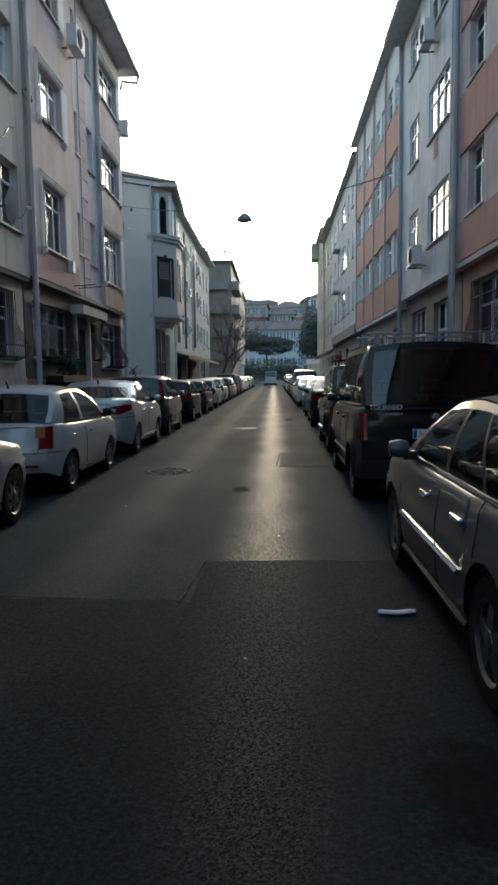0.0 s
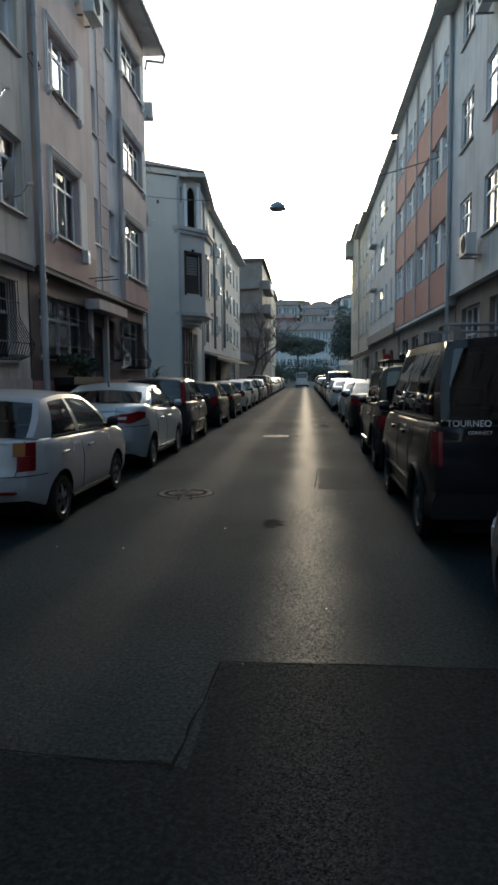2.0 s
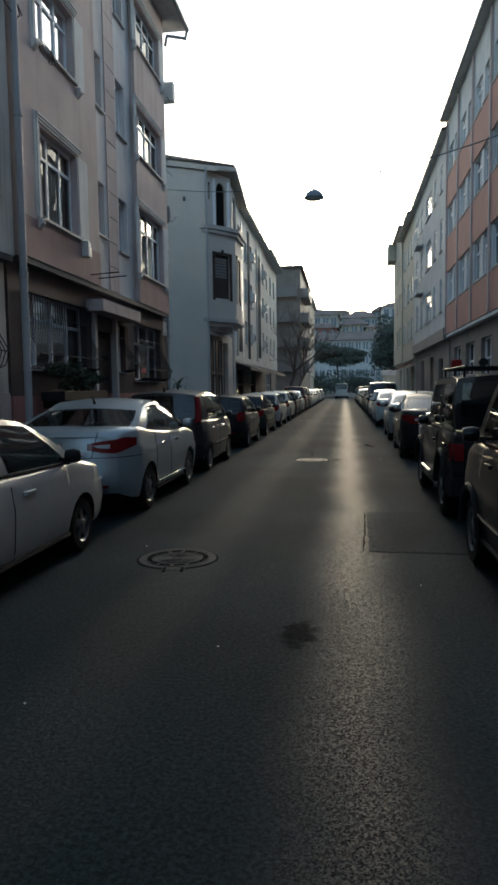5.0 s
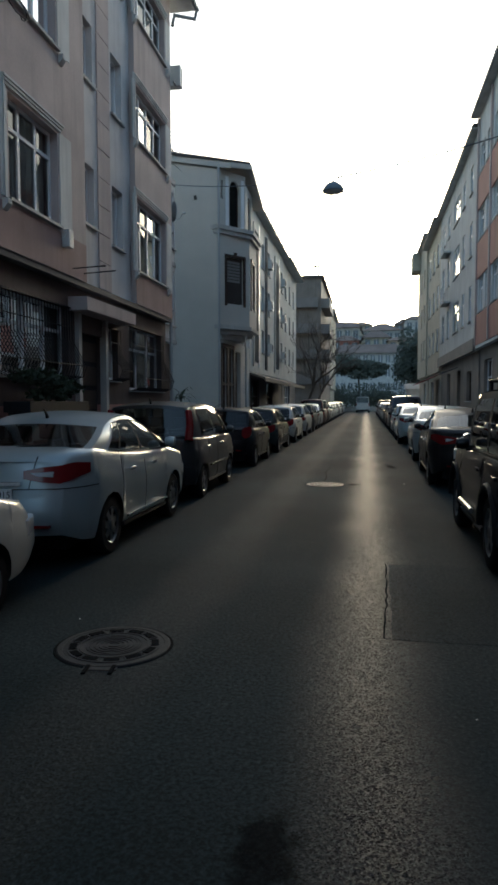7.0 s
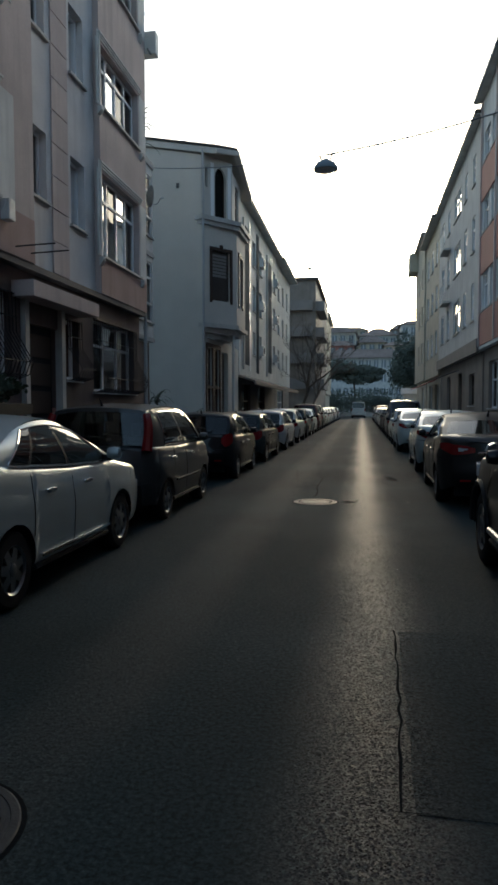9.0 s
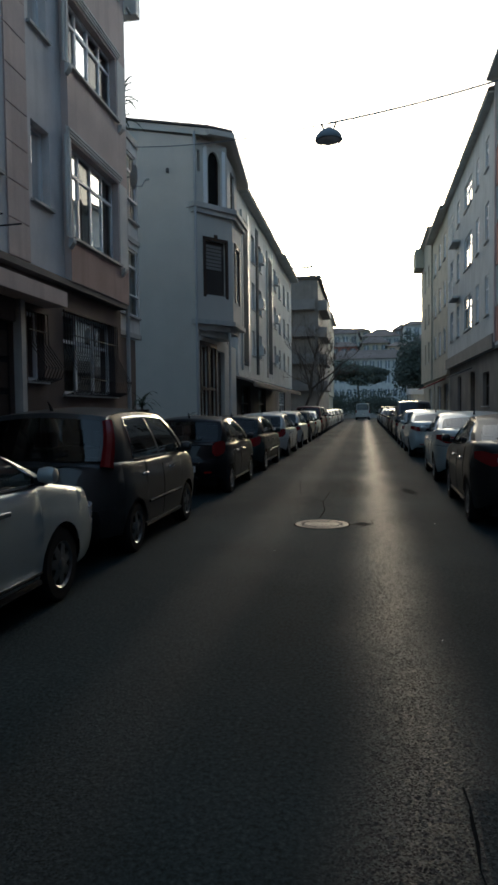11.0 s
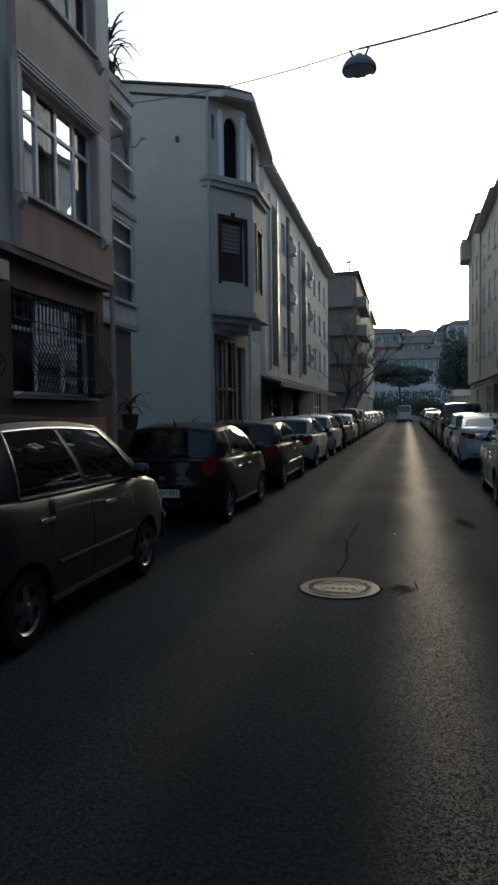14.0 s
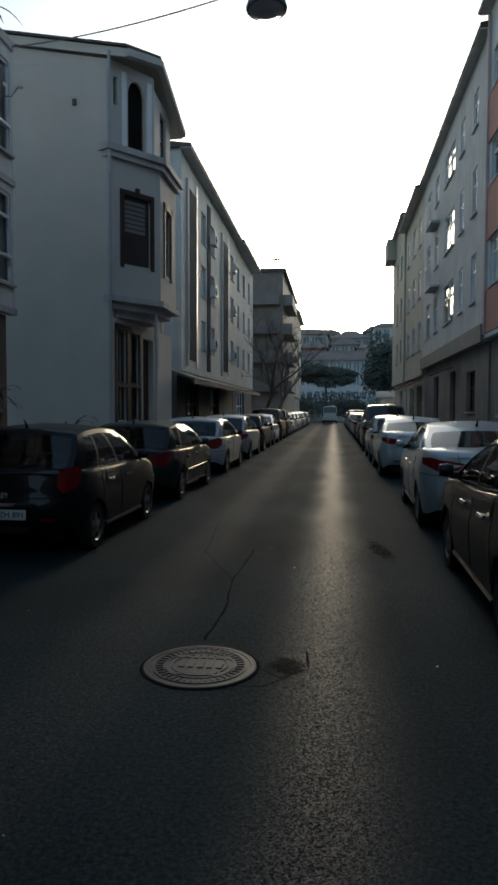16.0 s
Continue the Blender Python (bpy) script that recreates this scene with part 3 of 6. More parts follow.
def house_a():
    """The mauve house with two bays, a recessed strip between them and a barred ground floor."""
    t = thing("apartment_building", (0, 0, 0), "mauve and grey plaster apartment house with two bays", "building")
    X, s = -5.55, -1
    rows = [(4.75, 6.36), (7.83, 9.1), (10.65, 11.85)]
    for y0, y1, a, b in ((15.9, 19.65, 16.75, 18.45), (22.6, 25.65, 22.72, 25.08)):
        far = y0 > 20
        holes = [(a, b, c, d + (0.12 if far and c < 5 else 0)) for c, d in rows]
        panel(t, "bay_wall", "plaster_mauve", X, s, 0.3, y0, y1, 3.95, 12.7, holes)
        Bits().box(X + 0.006, X - 0.004, y0 + 0.002, y1 - 0.002, 3.952, 4.66).mesh("spandrel", "plaster_rose", t)
        for i, h in enumerate(holes):
            for yc in (a - 0.16, b + 0.16):
                Bits().prism([(X, h[2] - 0.06), (X + 0.10, h[2] - 0.06), (X + 0.09, h[2] - 0.14), (X + 0.03, h[2] - 0.22), (X, h[2] - 0.24)], "y", yc - 0.07, yc + 0.07).mesh("corbel", "plaster_grey", t, bevel=0.008)
            for k in range(2):
                Bits().box(X + 0.014 + 0.016 * k, X + 0.002, a - 0.24 + 0.07 * k, a - 0.20 + 0.07 * k, h[2] - 0.02, h[3] + 0.2).mesh("jamb_moulding", "plaster_grey", t)
            window(t, X, s, *h, 4 if far else 3, 0.72, curtain=("full", "left", "full")[i] if y0 < 20 else ("right", "left", "full")[i], head=True)
            Bits().box(X - 0.02, X + 0.012, a - 0.26, a - 0.06, h[2] - 0.02, h[3] + 0.04).mesh("window_surround", "plaster_grey", t)
            Bits().box(X - 0.02, X + 0.012, b + 0.06, min(b + 0.55, y1 - 0.04), h[2] - 0.02, h[3] + 0.04).mesh("window_surround", "plaster_grey", t)
    Xm = -5.68
    mid = [(19.82, 20.4, z + 0.42, z + 1.62) for z in (4.76, 7.6, 10.4)] + [(21.42, 22.08, z + 0.33, z + 1.63) for z in (4.75, 7.6, 10.4)]
    panel(t, "recessed_wall", "plaster_lilac", Xm, s, 0.3, 19.65, 22.6, 3.95, 12.7, mid)
    for i, h in enumerate(mid):
        window(t, Xm, s, *h, 1, 0.0, curtain="left" if i % 2 else "")
    # the strip of tile slabs between the narrow windows
    for i in range(15):
        k = Bits().box(Xm - 0.01, Xm + 0.03, 20.58, 21.26, 4.0 + i * 0.58, 4.565 + i * 0.58)
        k.mesh("slab", "plaster_mauve", t, bevel=0.008)
    Xg = -5.75
    low = [(16.2, 19.2, 2.05, 3.42), (19.62, 20.9, 0.3, 3.0), (21.25, 21.85, 2.1, 3.26), (22.6, 25.2, 1.9, 3.44)]
    # wall above the plinth: overhang shade painted in as a darker brown
    panel(t, "ground_floor_wall", "plaster_brown_shade", Xg, s, 0.3, 15.7, 25.62, 1.55, 3.95, [h for h in low if h[2] > 1] + [(19.62, 20.9, 1.5, 3.0)])
    panel(t, "plinth", "plaster_rust", Xg + 0.015, s, 0.3, 15.7, 25.62, 0.12, 1.549, [(19.62, 20.9, 0.3, 1.6)])
    for i in (0, 2, 3):
        a, b, c, d = low[i]
        window(t, Xg, s, a, b, c, d, (4, 0, 1, 3)[i], 0.65 if i != 2 else 0)
        bars(t, Xg, s, a - 0.04, b + 0.04, c - 0.04, d, 0.3, step=0.11)
    # entrance: canopy, steel door
    Bits().box(-5.35, -5.75, 19.2, 21.95, 3.36, 3.62).mesh("entrance_canopy", "plaster_mauve", t, bevel=0.01)
    d = Bits().box(-5.87, -5.91, 19.66, 20.86, 0.3, 3.0).mesh("door", "trim_black", t, "dark steel entrance door")
    for i in range(5):
        Bits().box(-5.84, -5.872, 19.76, 20.76, 0.45 + i * 0.5, 0.85 + i * 0.5).mesh("door_panel", "frame_brown", d, bevel=0.006)
    for y in (19.56, 20.96):
        Bits().box(-5.66, -5.80, y - 0.07, y + 0.07, 0.12, 3.36).mesh("door_jamb", "stone", t)
    # end wall on the open side, eaves, gutter
    panel_x(t, "end_wall", "plaster_grey", 25.35, 0.29, -11, -5.852, 0.12, 12.7)
    panel_x(t, "party_wall", "plaster_grey", 15.72, 0.16, -11, -5.86, 0.12, 12.7)
    # slab under the bays, coloured dark for the shade beneath them
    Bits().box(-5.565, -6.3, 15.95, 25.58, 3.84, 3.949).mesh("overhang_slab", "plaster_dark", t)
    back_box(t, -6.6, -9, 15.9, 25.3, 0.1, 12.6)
    e = Bits().prism([(-4.95, 12.7), (-4.95, 12.86), (-8, 13.5), (-11, 12.86), (-11, 12.7)], "y", 15.7, 26.35)
    e.mesh("roof_edge", "plaster_grey", t)
    Bits().tube([(-4.95, 15.7, 12.72), (-4.95, 26.35, 12.72)], 0.07, 8).mesh("gutter", "pipe", t)
    Bits().tube([(-4.95, 26.3, 12.7), (-5.0, 26.3, 12.45), (-5.45, 25.75, 12.3), (-5.5, 25.72, 12.0)], 0.05, 8).mesh("gutter_outlet", "pipe", t)
    downpipe(t, -5.48, 15.76, 0.15, 12.7, 0.065)
    downpipe(t, -5.62, 25.74, 0.15, 12.0, 0.045, "pipe")
    # old iron rods at the canopy
    for y in (19.0, 19.5):
        Bits().tube([(-5.55, y, 4.1), (-4.95, y + 0.15, 4.16)], 0.012, 5).mesh("rod", "iron", t)
    return t


def house_a2():
    """The narrow glazed bay behind the mauve house."""
    t = thing("apartment_building", (0, 0, 0), "narrow grey house with glazed white framed bays", "building")
    X, s = -6.3, -1
    for z in (3.6, 6.08):
        holes = [(25.92, 28.5, z + 0.45, z + 2.2)]
        panel(t, "bay_wall", "plaster_grey", X, s, 0.12, 25.80, 28.6, z, z + 2.47, holes)
        w = window(t, X, s, *holes[0], 2, 0.74, 0.03, curtain="full")
        for pane in w.children:
            if pane.name.startswith("pane"):
                pane.data.materials[0] = M["glass_dull"]
        Bits().box(X - 0.02 + 0.05, X - 0.06, 25.95, 28.47, z + 0.95, z + 1.0).mesh("cross_bar", "pvc", w)
        Bits().box(X + 0.04, X - 0.12, 25.80, 28.63, z - 0.12, z - 0.001).mesh("ledge", "stone", t)
    panel_x(t, "side_wall", "plaster_grey", 28.45, 0.15, -11, -6.421, 3.6, 8.55)
    panel_x(t, "ground_floor_side_wall", "plaster_brown_shade", 28.2, 0.15, -11, -6.36, 0.12, 3.45)
    panel(t, "ground_floor_wall", "plaster_brown_shade", -6.35, s, 0.2, 25.8, 28.199, 0.12, 3.45)
    Bits().box(-6.26, -11, 25.80, 28.63, 8.55, 8.73).mesh("terrace_slab", "stone", t)
    back_box(t, -6.7, -9, 25.9, 28.4, 3.6, 8.5)
    return t


def oriented(parent, name, mat, p, q, thick, z0, z1, holes=()):
    """A wall from plan point p to q; holes in metres along it. The body lies to the left of the way from p to q."""
    ob = panel(parent, name, mat, 0, 1, thick, 0, math.dist(p, q), z0, z1, holes)
    place_along(ob, p, q)
    return ob


def place_along(ob, p, q):
    u = Vector((q[0] - p[0], q[1] - p[1], 0)).normalized()
    n = Vector((-u.y, u.x, 0))
    for o in (ob, *ob.children):
        for v in o.data.vertices:
            x, y, z = v.co
            c = Vector((p[0], p[1], 0)) + u * y + n * x
            v.co = (c.x, c.y, z)


def white_house():
    """The pale rendered house with a chamfered oriel and a steep roof."""
    t = thing("house", (0, 0, 0), "white rendered town house with a chamfered oriel and dark framed windows", "house")
    panel_x(t, "near_wall", "plaster_white", 32.75, 0.3, -13, -5.75, 0.12, 10.42)
    Bits().prism([(-13, 10.422), (-5.75, 10.422), (-5.75, 10.45), (-13, 11.74)], "y", 32.75, 33.05).mesh("gable", "plaster_white", t)
    panel(t, "front_wall", "plaster_white", -5.85, -1, 0.25, 35.87, 38.198, 4.06, 10.0)
    A, B, C = (-5.75, 32.76), (-4.77, 34.05), (-4.77, 35.85)
    # oriel storey and attic: chamfer and street front
    h1 = [(0.40, 1.30, 5.42, 7.22)]
    oriented(t, "oriel_wall", "plaster_white", A, B, 0.25, 4.58, 8.05, h1)
    w = window(t, 0, 1, *h1[0], 1, 0.0, 0.1, "frame_brown", sill=False, fw=0.10)
    place_along(w, A, B)
    scr = Bits().box(0.085, 0.092, 0.42, 1.28, 5.44, 7.20).mesh("insect_screen", "screen_brown", t)
    place_along(scr, A, B)
    blind = Bits().box(0.08, 0.084, 0.50, 1.16, 6.26, 7.14).mesh("roller_blind", "screen_brown", t)
    for i in range(7):
        Bits().box(0.068, 0.078, 0.50, 1.16, 6.28 + i * 0.12, 6.37 + i * 0.12).mesh("slat", "screen_grey", blind)
    place_along(blind, A, B)
    sur = Bits()
    for a, b, c, d in ((0.31, 0.41, 5.34, 7.3), (1.29, 1.39, 5.34, 7.3), (0.31, 1.39, 7.21, 7.32)):
        sur.box(-0.04, 0.02, a, b, c, d)
    sur.box(-0.06, 0.02, 0.79, 0.91, 7.28, 7.42)
    sur = sur.mesh("window_surround", "frame_brown", t)
    place_along(sur, A, B)
    h2 = [(0.45, 1.15, 5.4, 7.2)]
    oriented(t, "oriel_front", "plaster_white", B, C, 0.25, 4.58, 8.05, h2)
    for h in h2:
        w = window(t, 0, 1, *h, 1, 0.55, 0.08, "frame_brown", sill=False, fw=0.1)
        place_along(w, B, C)
        sur = Bits()
        for a, b, c, d in ((h[0] - 0.10, h[0] + 0.02, 5.3, 7.35), (h[1] - 0.02, h[1] + 0.10, 5.3, 7.35), (h[0] - 0.12, h[1] + 0.12, 7.2, 7.36)):
            sur.box(-0.04, 0.02, a, b, c, d)
        sur = sur.mesh("window_surround", "frame_brown", t)
        place_along(sur, B, C)
    # cornices under and over the oriel
    for z0, z1, o in ((4.43, 4.58, 0.10), (4.25, 4.43, -0.12), (4.06, 4.25, -0.4), (8.05, 8.2, 0.12), (8.2, 8.36, 0.2)):
        u = [(A[0] + 0.02, A[1] - o), (B[0] + o, B[1] - o * 0.6), (C[0] + o, C[1] + o), (-6.6, C[1] + o), (-6.6, A[1] - o * 0 + 0.3), (A[0], A[1] - o)]
        Bits().prism(u[:5], "z", z0, z1).mesh("cornice", "stone", t)
    # attic with a tall dark door and white reveals
    h3 = [(0.58, 1.14, 8.4, 10.2), (0.12, 0.24, 9.4, 10.1)]
    A3, B3, C3 = (-5.75, 32.80), (-4.92, 34.0), (-4.92, 35.8)
    oriented(t, "attic_wall", "plaster_white", A3, B3, 0.2, 8.36, 10.5, h3)
    for h in h3:
        w = window(t, 0, 1, *h, 1, 0.0, 0.1, "frame_brown", sill=False, fw=0.03)
        place_along(w, A3, B3)
        for pane in w.children:
            pane.data.materials[0] = M["glass_dull"]
        # brown sheet added behind the pane to keep the opening dark
        ob = Bits().box(0.15, 0.16, h[0] + 0.01, h[1] - 0.01, h[2] + 0.01, h[3] - 0.01).mesh("blind", "screen_brown", t)
        place_along(ob, A3, B3)
    for y_a, d_ in ((0.58, 1), (1.14, -1)):
        corner = [(y_a, 10.2), (y_a, 9.75)] + [(y_a + d_ * 0.28 * (1 - math.cos(k * math.pi / 12)), 9.75 + 0.45 * math.sin(k * math.pi / 12)) for k in range(1, 7)]
        ob = Bits().prism(corner, "x", 0.012, 0.09).mesh("arch_corner", "plaster_white", t)
        place_along(ob, A3, B3)
    for y_a in (0.36, 1.2):
        ob = Bits().box(-0.03, 0.002, y_a, y_a + 0.16, 8.37, 10.3).mesh("pier", "pvc", t, bevel=0.006)
        place_along(ob, A3, B3)
    oriented(t, "attic_front", "plaster_white", B3, C3, 0.2, 8.36, 10.2, [(0.6, 1.3, 8.6, 9.9)])
    w = window(t, 0, 1, 0.6, 1.3, 8.6, 9.9, 1, 0.5, 0.08, "frame_brown", sill=False)
    place_along(w, B3, C3)
    # ground floor
    g = [(0.35, 1.05, 1.35, 3.75), (1.25, 1.95, 1.35, 3.75), (2.25, 3.1, 0.2, 3.7)]
    P, Q = (-5.75, 32.76), (-5.45, 36.05)
    oriented(t, "ground_floor_wall", "plaster_white", P, Q, 0.3, 0.12, 4.05, g)
    for h in g[:2]:
        w = window(t, 0, 1, *h, 1, 0.42, 0.08, "frame_brown", sill=False)
        place_along(w, P, Q)
        sur = Bits()
        for a, b, c, d in ((h[0] - 0.1, h[0] + 0.02, 1.25, 3.85), (h[1] - 0.02, h[1] + 0.1, 1.25, 3.85), (h[0] - 0.1, h[1] + 0.1, 3.75, 3.9), (h[0] - 0.1, h[1] + 0.1, 2.25, 2.33)):
            sur.box(-0.04, 0.02, a, b, c, d)
        sur = sur.mesh("window_surround", "frame_brown", t)
        place_along(sur, P, Q)
    dr = Bits().box(0.16, 0.2, 2.25, 3.1, 0.2, 3.7).mesh("door", "frame_brown", t)
    place_along(dr, P, Q)
    Bits().box(-5.5, -5.8, 36.06, 38.3, 0.12, 4.05).mesh("ground_floor_front", "plaster_white", t)
    # roof with steep barge
    top = [(-5.30, 32.66, 10.65), (-4.75, 33.9, 10.95), (-4.66, 36.3, 10.02), (-13, 38.3, 10.6), (-13, 36.6, 13.4), (-13, 32.66, 11.95)]
    v = top + [(x, y, z - 0.22) for x, y, z in top]
    Bits().add(v, [(0, 1, 4, 5), (1, 2, 3, 4), (11, 10, 7, 6), (10, 9, 8, 7), (0, 6, 7, 1), (1, 7, 8, 2), (2, 8, 9, 3), (3, 9, 10, 4), (4, 10, 11, 5), (5, 11, 6, 0)]).mesh("roof", "plaster_white", t)
    tl = [(x + (0.05 if x > -6 else 0), y + (-0.05 if y < 33 else 0), z + 0.01) for x, y, z in top]
    tv = tl + [(x, y, z + 0.07) for x, y, z in tl]
    Bits().add(tv, [(0, 1, 4, 5), (1, 2, 3, 4), (11, 10, 7, 6), (10, 9, 8, 7), (0, 6, 7, 1), (1, 7, 8, 2), (2, 8, 9, 3), (3, 9, 10, 4), (4, 10, 11, 5), (5, 11, 6, 0)]).mesh("roof_tiles", "roof_dark", t)
    edge = Bits()
    for a, b in ((0, 1), (1, 2)):
        p, q = Vector(top[a]), Vector(top[b])
        edge.tube([p + Vector((0.03, -0.02, -0.12)), q + Vector((0.03, -0.02, -0.12))], 0.12, 4)
    edge.mesh("barge_board", "plaster_white", t)
    panel_x(t, "far_wall", "plaster_white", 38.2, 0.2, -13, -5.8, 0.12, 10.2)
    back_box(t, -6.35, -9, 33.1, 38.1, 0.1, 10.0)
    downpipe(t, -5.72, 32.66, 0.15, 10.6, 0.045)
    downpipe(t, -4.93, 34.2, 0.15, 4.25, 0.05, "plaster_pale")
    Bits().box(-6.6, -6.7, 32.7, 32.76, 9.35, 9.5).mesh("wall_vent", "plaster_dark", t)
    return t


def slab_house(name, label, X, s, y0, y1, z0, z1, mat, wins, rows, low=3.4, low_mat="plaster_dark", deep=8, eave=0.5, win=("pvc", 2, 0.6), roof="roof_dark", near=True, every=(), recess=0.14):
    """A street front with rows of windows, an overhang, a ground floor and a low roof."""
    t = thing("apartment_building", (0, 0, 0), label, "building")
    holes = [(a, b, c, d) for a, b in wins for c, d in rows]
    panel(t, "wall", mat, X, s, 0.3, y0, y1, low, z1, holes)
    for i, h in enumerate(holes):
        window(t, X, s, *h, win[1], win[2], recess=recess, frame=win[0], curtain=("full", "full", "left", "")[(i * 7 + 3) % 4])
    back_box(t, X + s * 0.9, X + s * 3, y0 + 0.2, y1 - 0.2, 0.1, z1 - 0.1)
    if near:
        panel_x(t, "near_wall", mat, y0 + 0.002, 0.25, min(X + s * 0.301, X + s * deep), max(X + s * 0.301, X + s * deep), 0.12, z1 - 0.002)
    panel_x(t, "end_wall", mat, y1 - 0.25, 0.248, min(X + s * 0.301, X + s * deep), max(X + s * 0.301, X + s * deep), 0.12, z1 - 0.002)
    Bits().box(X - s * 0.03, X + s * 0.8, y0, y1, low - 0.12, low - 0.002).mesh("overhang_slab", mat, t)
    if roof:
        Bits().prism([(X - s * eave, z1), (X - s * eave, z1 + 0.14), (X + s * deep / 2, z1 + 0.7), (X + s * deep, z1 + 0.14), (X + s * deep, z1)], "y", y0 - 0.15, y1 + 0.15).mesh("roof", roof, t)
        Bits().box(X - s * (eave - 0.015), X - s * 0.002, y0 - 0.12, y1 + 0.12, z1 - 0.05, z1 - 0.003).mesh("soffit", "plaster_pale", t)
    return t, holes


def rooms_low(t, X, s, y0, y1, z1, mat, holes, frame="pvc", grille=False, cols=2):
    panel(t, "ground_floor_wall", mat, X, s, 0.3, y0, y1, 0.12, z1, holes)
    for h in holes:
        window(t, X, s, *h, cols, 0.6, frame=frame)
        if grille:
            bars(t, X, s, *h, 0.15)


def right_houses():
    X, s = 4.5, 1
    rows = [(5.2, 6.65), (8.1, 9.5), (11.0, 12.3)]
    # rust plaster house
    t, h = slab_house("", "rust plaster apartment house with white framed windows", X + 0.02, s, -6, 17.3, 0, 12.9, "plaster_mauve", [(15.2, 16.4), (11.4, 12.6), (6.8, 8.0), (2.3, 3.5)], rows, 4.2, win=("pvc", 2, 0.7), roof="plaster_dark", near=False)
    rooms_low(t, X + 0.2, s, -6, 17.3, 4.08, "plaster_rust", [(13.6, 16.4, 2.2, 3.7), (8, 11, 2.2, 3.7)], grille=True, cols=3)
    for z0, z1 in ((4.22, 5.13), (6.7, 8.03), (9.55, 10.93)):
        Bits().box(X - 0.02, X + 0.017, -5.9, 17.05, z0, z1).mesh("spandrel", "plaster_rust", t)
    downpipe(t, X - 0.08, 17.2, 0.2, 12.8, 0.06)
    # grey house
    t, h = slab_house("", "pale grey plaster apartment house with dark eaves", X, s, 17.4, 24.4, 0, 12.7, "plaster_grey", [(18.1, 20.45), (21.75, 23.2)], rows, 4.2, win=("pvc", 3, 0.68), roof="plaster_dark", eave=0.65, near=False, recess=0.05)
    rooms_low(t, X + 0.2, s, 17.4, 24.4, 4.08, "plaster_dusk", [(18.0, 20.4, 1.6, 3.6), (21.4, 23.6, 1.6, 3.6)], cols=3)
    downpipe(t, X - 0.08, 24.46, 0.2, 12.7, 0.06)
    for dy in (0.2, 0.36):
        downpipe(t, X - 0.06, 17.25 + dy, 0.2, 12.7, 0.035)
    Bits().box(X - 0.012, X - 0.002, 19.3, 19.75, 7.45, 7.95).mesh("wall_patch", "plaster_red", t)
    air_conditioner(X - 0.28, 20.9, 4.75, s)
    air_conditioner(X - 0.28, 19.6, 10.4, s)
    # house with red bands
    bands = [(3.95, 5.28), (6.72, 8.28), (9.58, 10.98)]
    ws = [(24.9 + i * 1.55, 26.05 + i * 1.55) for i in range(8)]
    t, h = slab_house("", "grey apartment house with red bands under its windows", X, s, 24.52, 37.4, 0, 13.55, "plaster_grey", ws, [(5.3, 6.7), (8.3, 9.55), (11.0, 12.15)], 3.95, win=("pvc", 2, 0.7), eave=0.3, near=False, recess=0.07)
    for z0, z1 in bands:
        for i in range(4):
            a = 24.75 + i * 3.15
            Bits().box(X - 0.05, X - 0.003, a + 0.09, min(a + 3.06, 37.35), z0 + 0.01, z1 - 0.055).mesh("red_panel", "plaster_red", t, bevel=0.01)
    for i in range(5):
        a = min(24.66 + i * 3.15, 37.22)
        Bits().box(X - 0.09, X - 0.003, a, a + 0.16, 3.96, 13.4).mesh("pilaster", "plaster_mauve", t)
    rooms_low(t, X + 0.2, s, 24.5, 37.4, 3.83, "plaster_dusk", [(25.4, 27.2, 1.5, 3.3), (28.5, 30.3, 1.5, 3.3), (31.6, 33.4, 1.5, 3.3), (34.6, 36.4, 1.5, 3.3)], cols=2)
    Bits().tube([(X - 0.3, 24.5, 13.57), (X - 0.3, 37.5, 13.57)], 0.07, 8).mesh("gutter", "pipe", t)
    # brown based grey house
    ws = [(38.9, 39.7), (41.2, 42.0), (43.2, 45.5), (47.2, 48.2), (49.6, 50.9)]
    t, h = slab_house("", "grey plaster apartment house above a brown band", X, s, 37.5, 52.2, 0, 13.1, "plaster_pale", ws, [(5.2, 6.8), (8.1, 9.6), (10.9, 12.1)], 3.9, win=("pvc", 2, 0.65), eave=0.3, near=False, recess=0.04)
    Bits().box(X - 0.12, X - 0.002, 37.5, 52.2, 3.75, 4.3).mesh("brown_band", "balcony_brown", t)
    rooms_low(t, X + 0.15, s, 37.5, 52.2, 3.78, "plaster_dusk", [(43.2, 44.4, 0.3, 3.2), (47.5, 49.0, 0.3, 3.2), (39.5, 41.0, 1.6, 3.0)], cols=1, frame="frame_brown")
    for z in (7.2, 10.0):
        Bits().box(X - 0.4, X - 0.002, 46.8, 48.6, z - 0.1, z).mesh("balcony_slab", "plaster_pale", t)
        rail = Bits().box(X - 0.4, X - 0.36, 46.8, 48.6, z + 0.9, z + 0.94).mesh("balcony_rail", "iron_white", t)
        for i in range(13):
            Bits().box(X - 0.39, X - 0.365, 46.82 + i * 0.145, 46.845 + i * 0.145, z, z + 0.9).mesh("baluster", "iron_white", rail)
    Bits().prism([(X - 0.9, 3.0), (X, 3.35), (X, 3.3), (X - 0.9, 2.95)], "y", 43.0, 44.8).mesh("door_canopy", "plaster_dark", t)
    # beige house
    ws = [(53.2, 54.3), (55.8, 57.0), (58.6, 59.8)]
    t, h = slab_house("", "beige plaster apartment house", X, s, 52.3, 61.0, 0, 13.1, "plaster_cream", ws, [(4.9, 6.4), (7.7, 9.2), (10.5, 12.0)], 3.6, win=("pvc", 2, 0.65), near=False, recess=0.04)
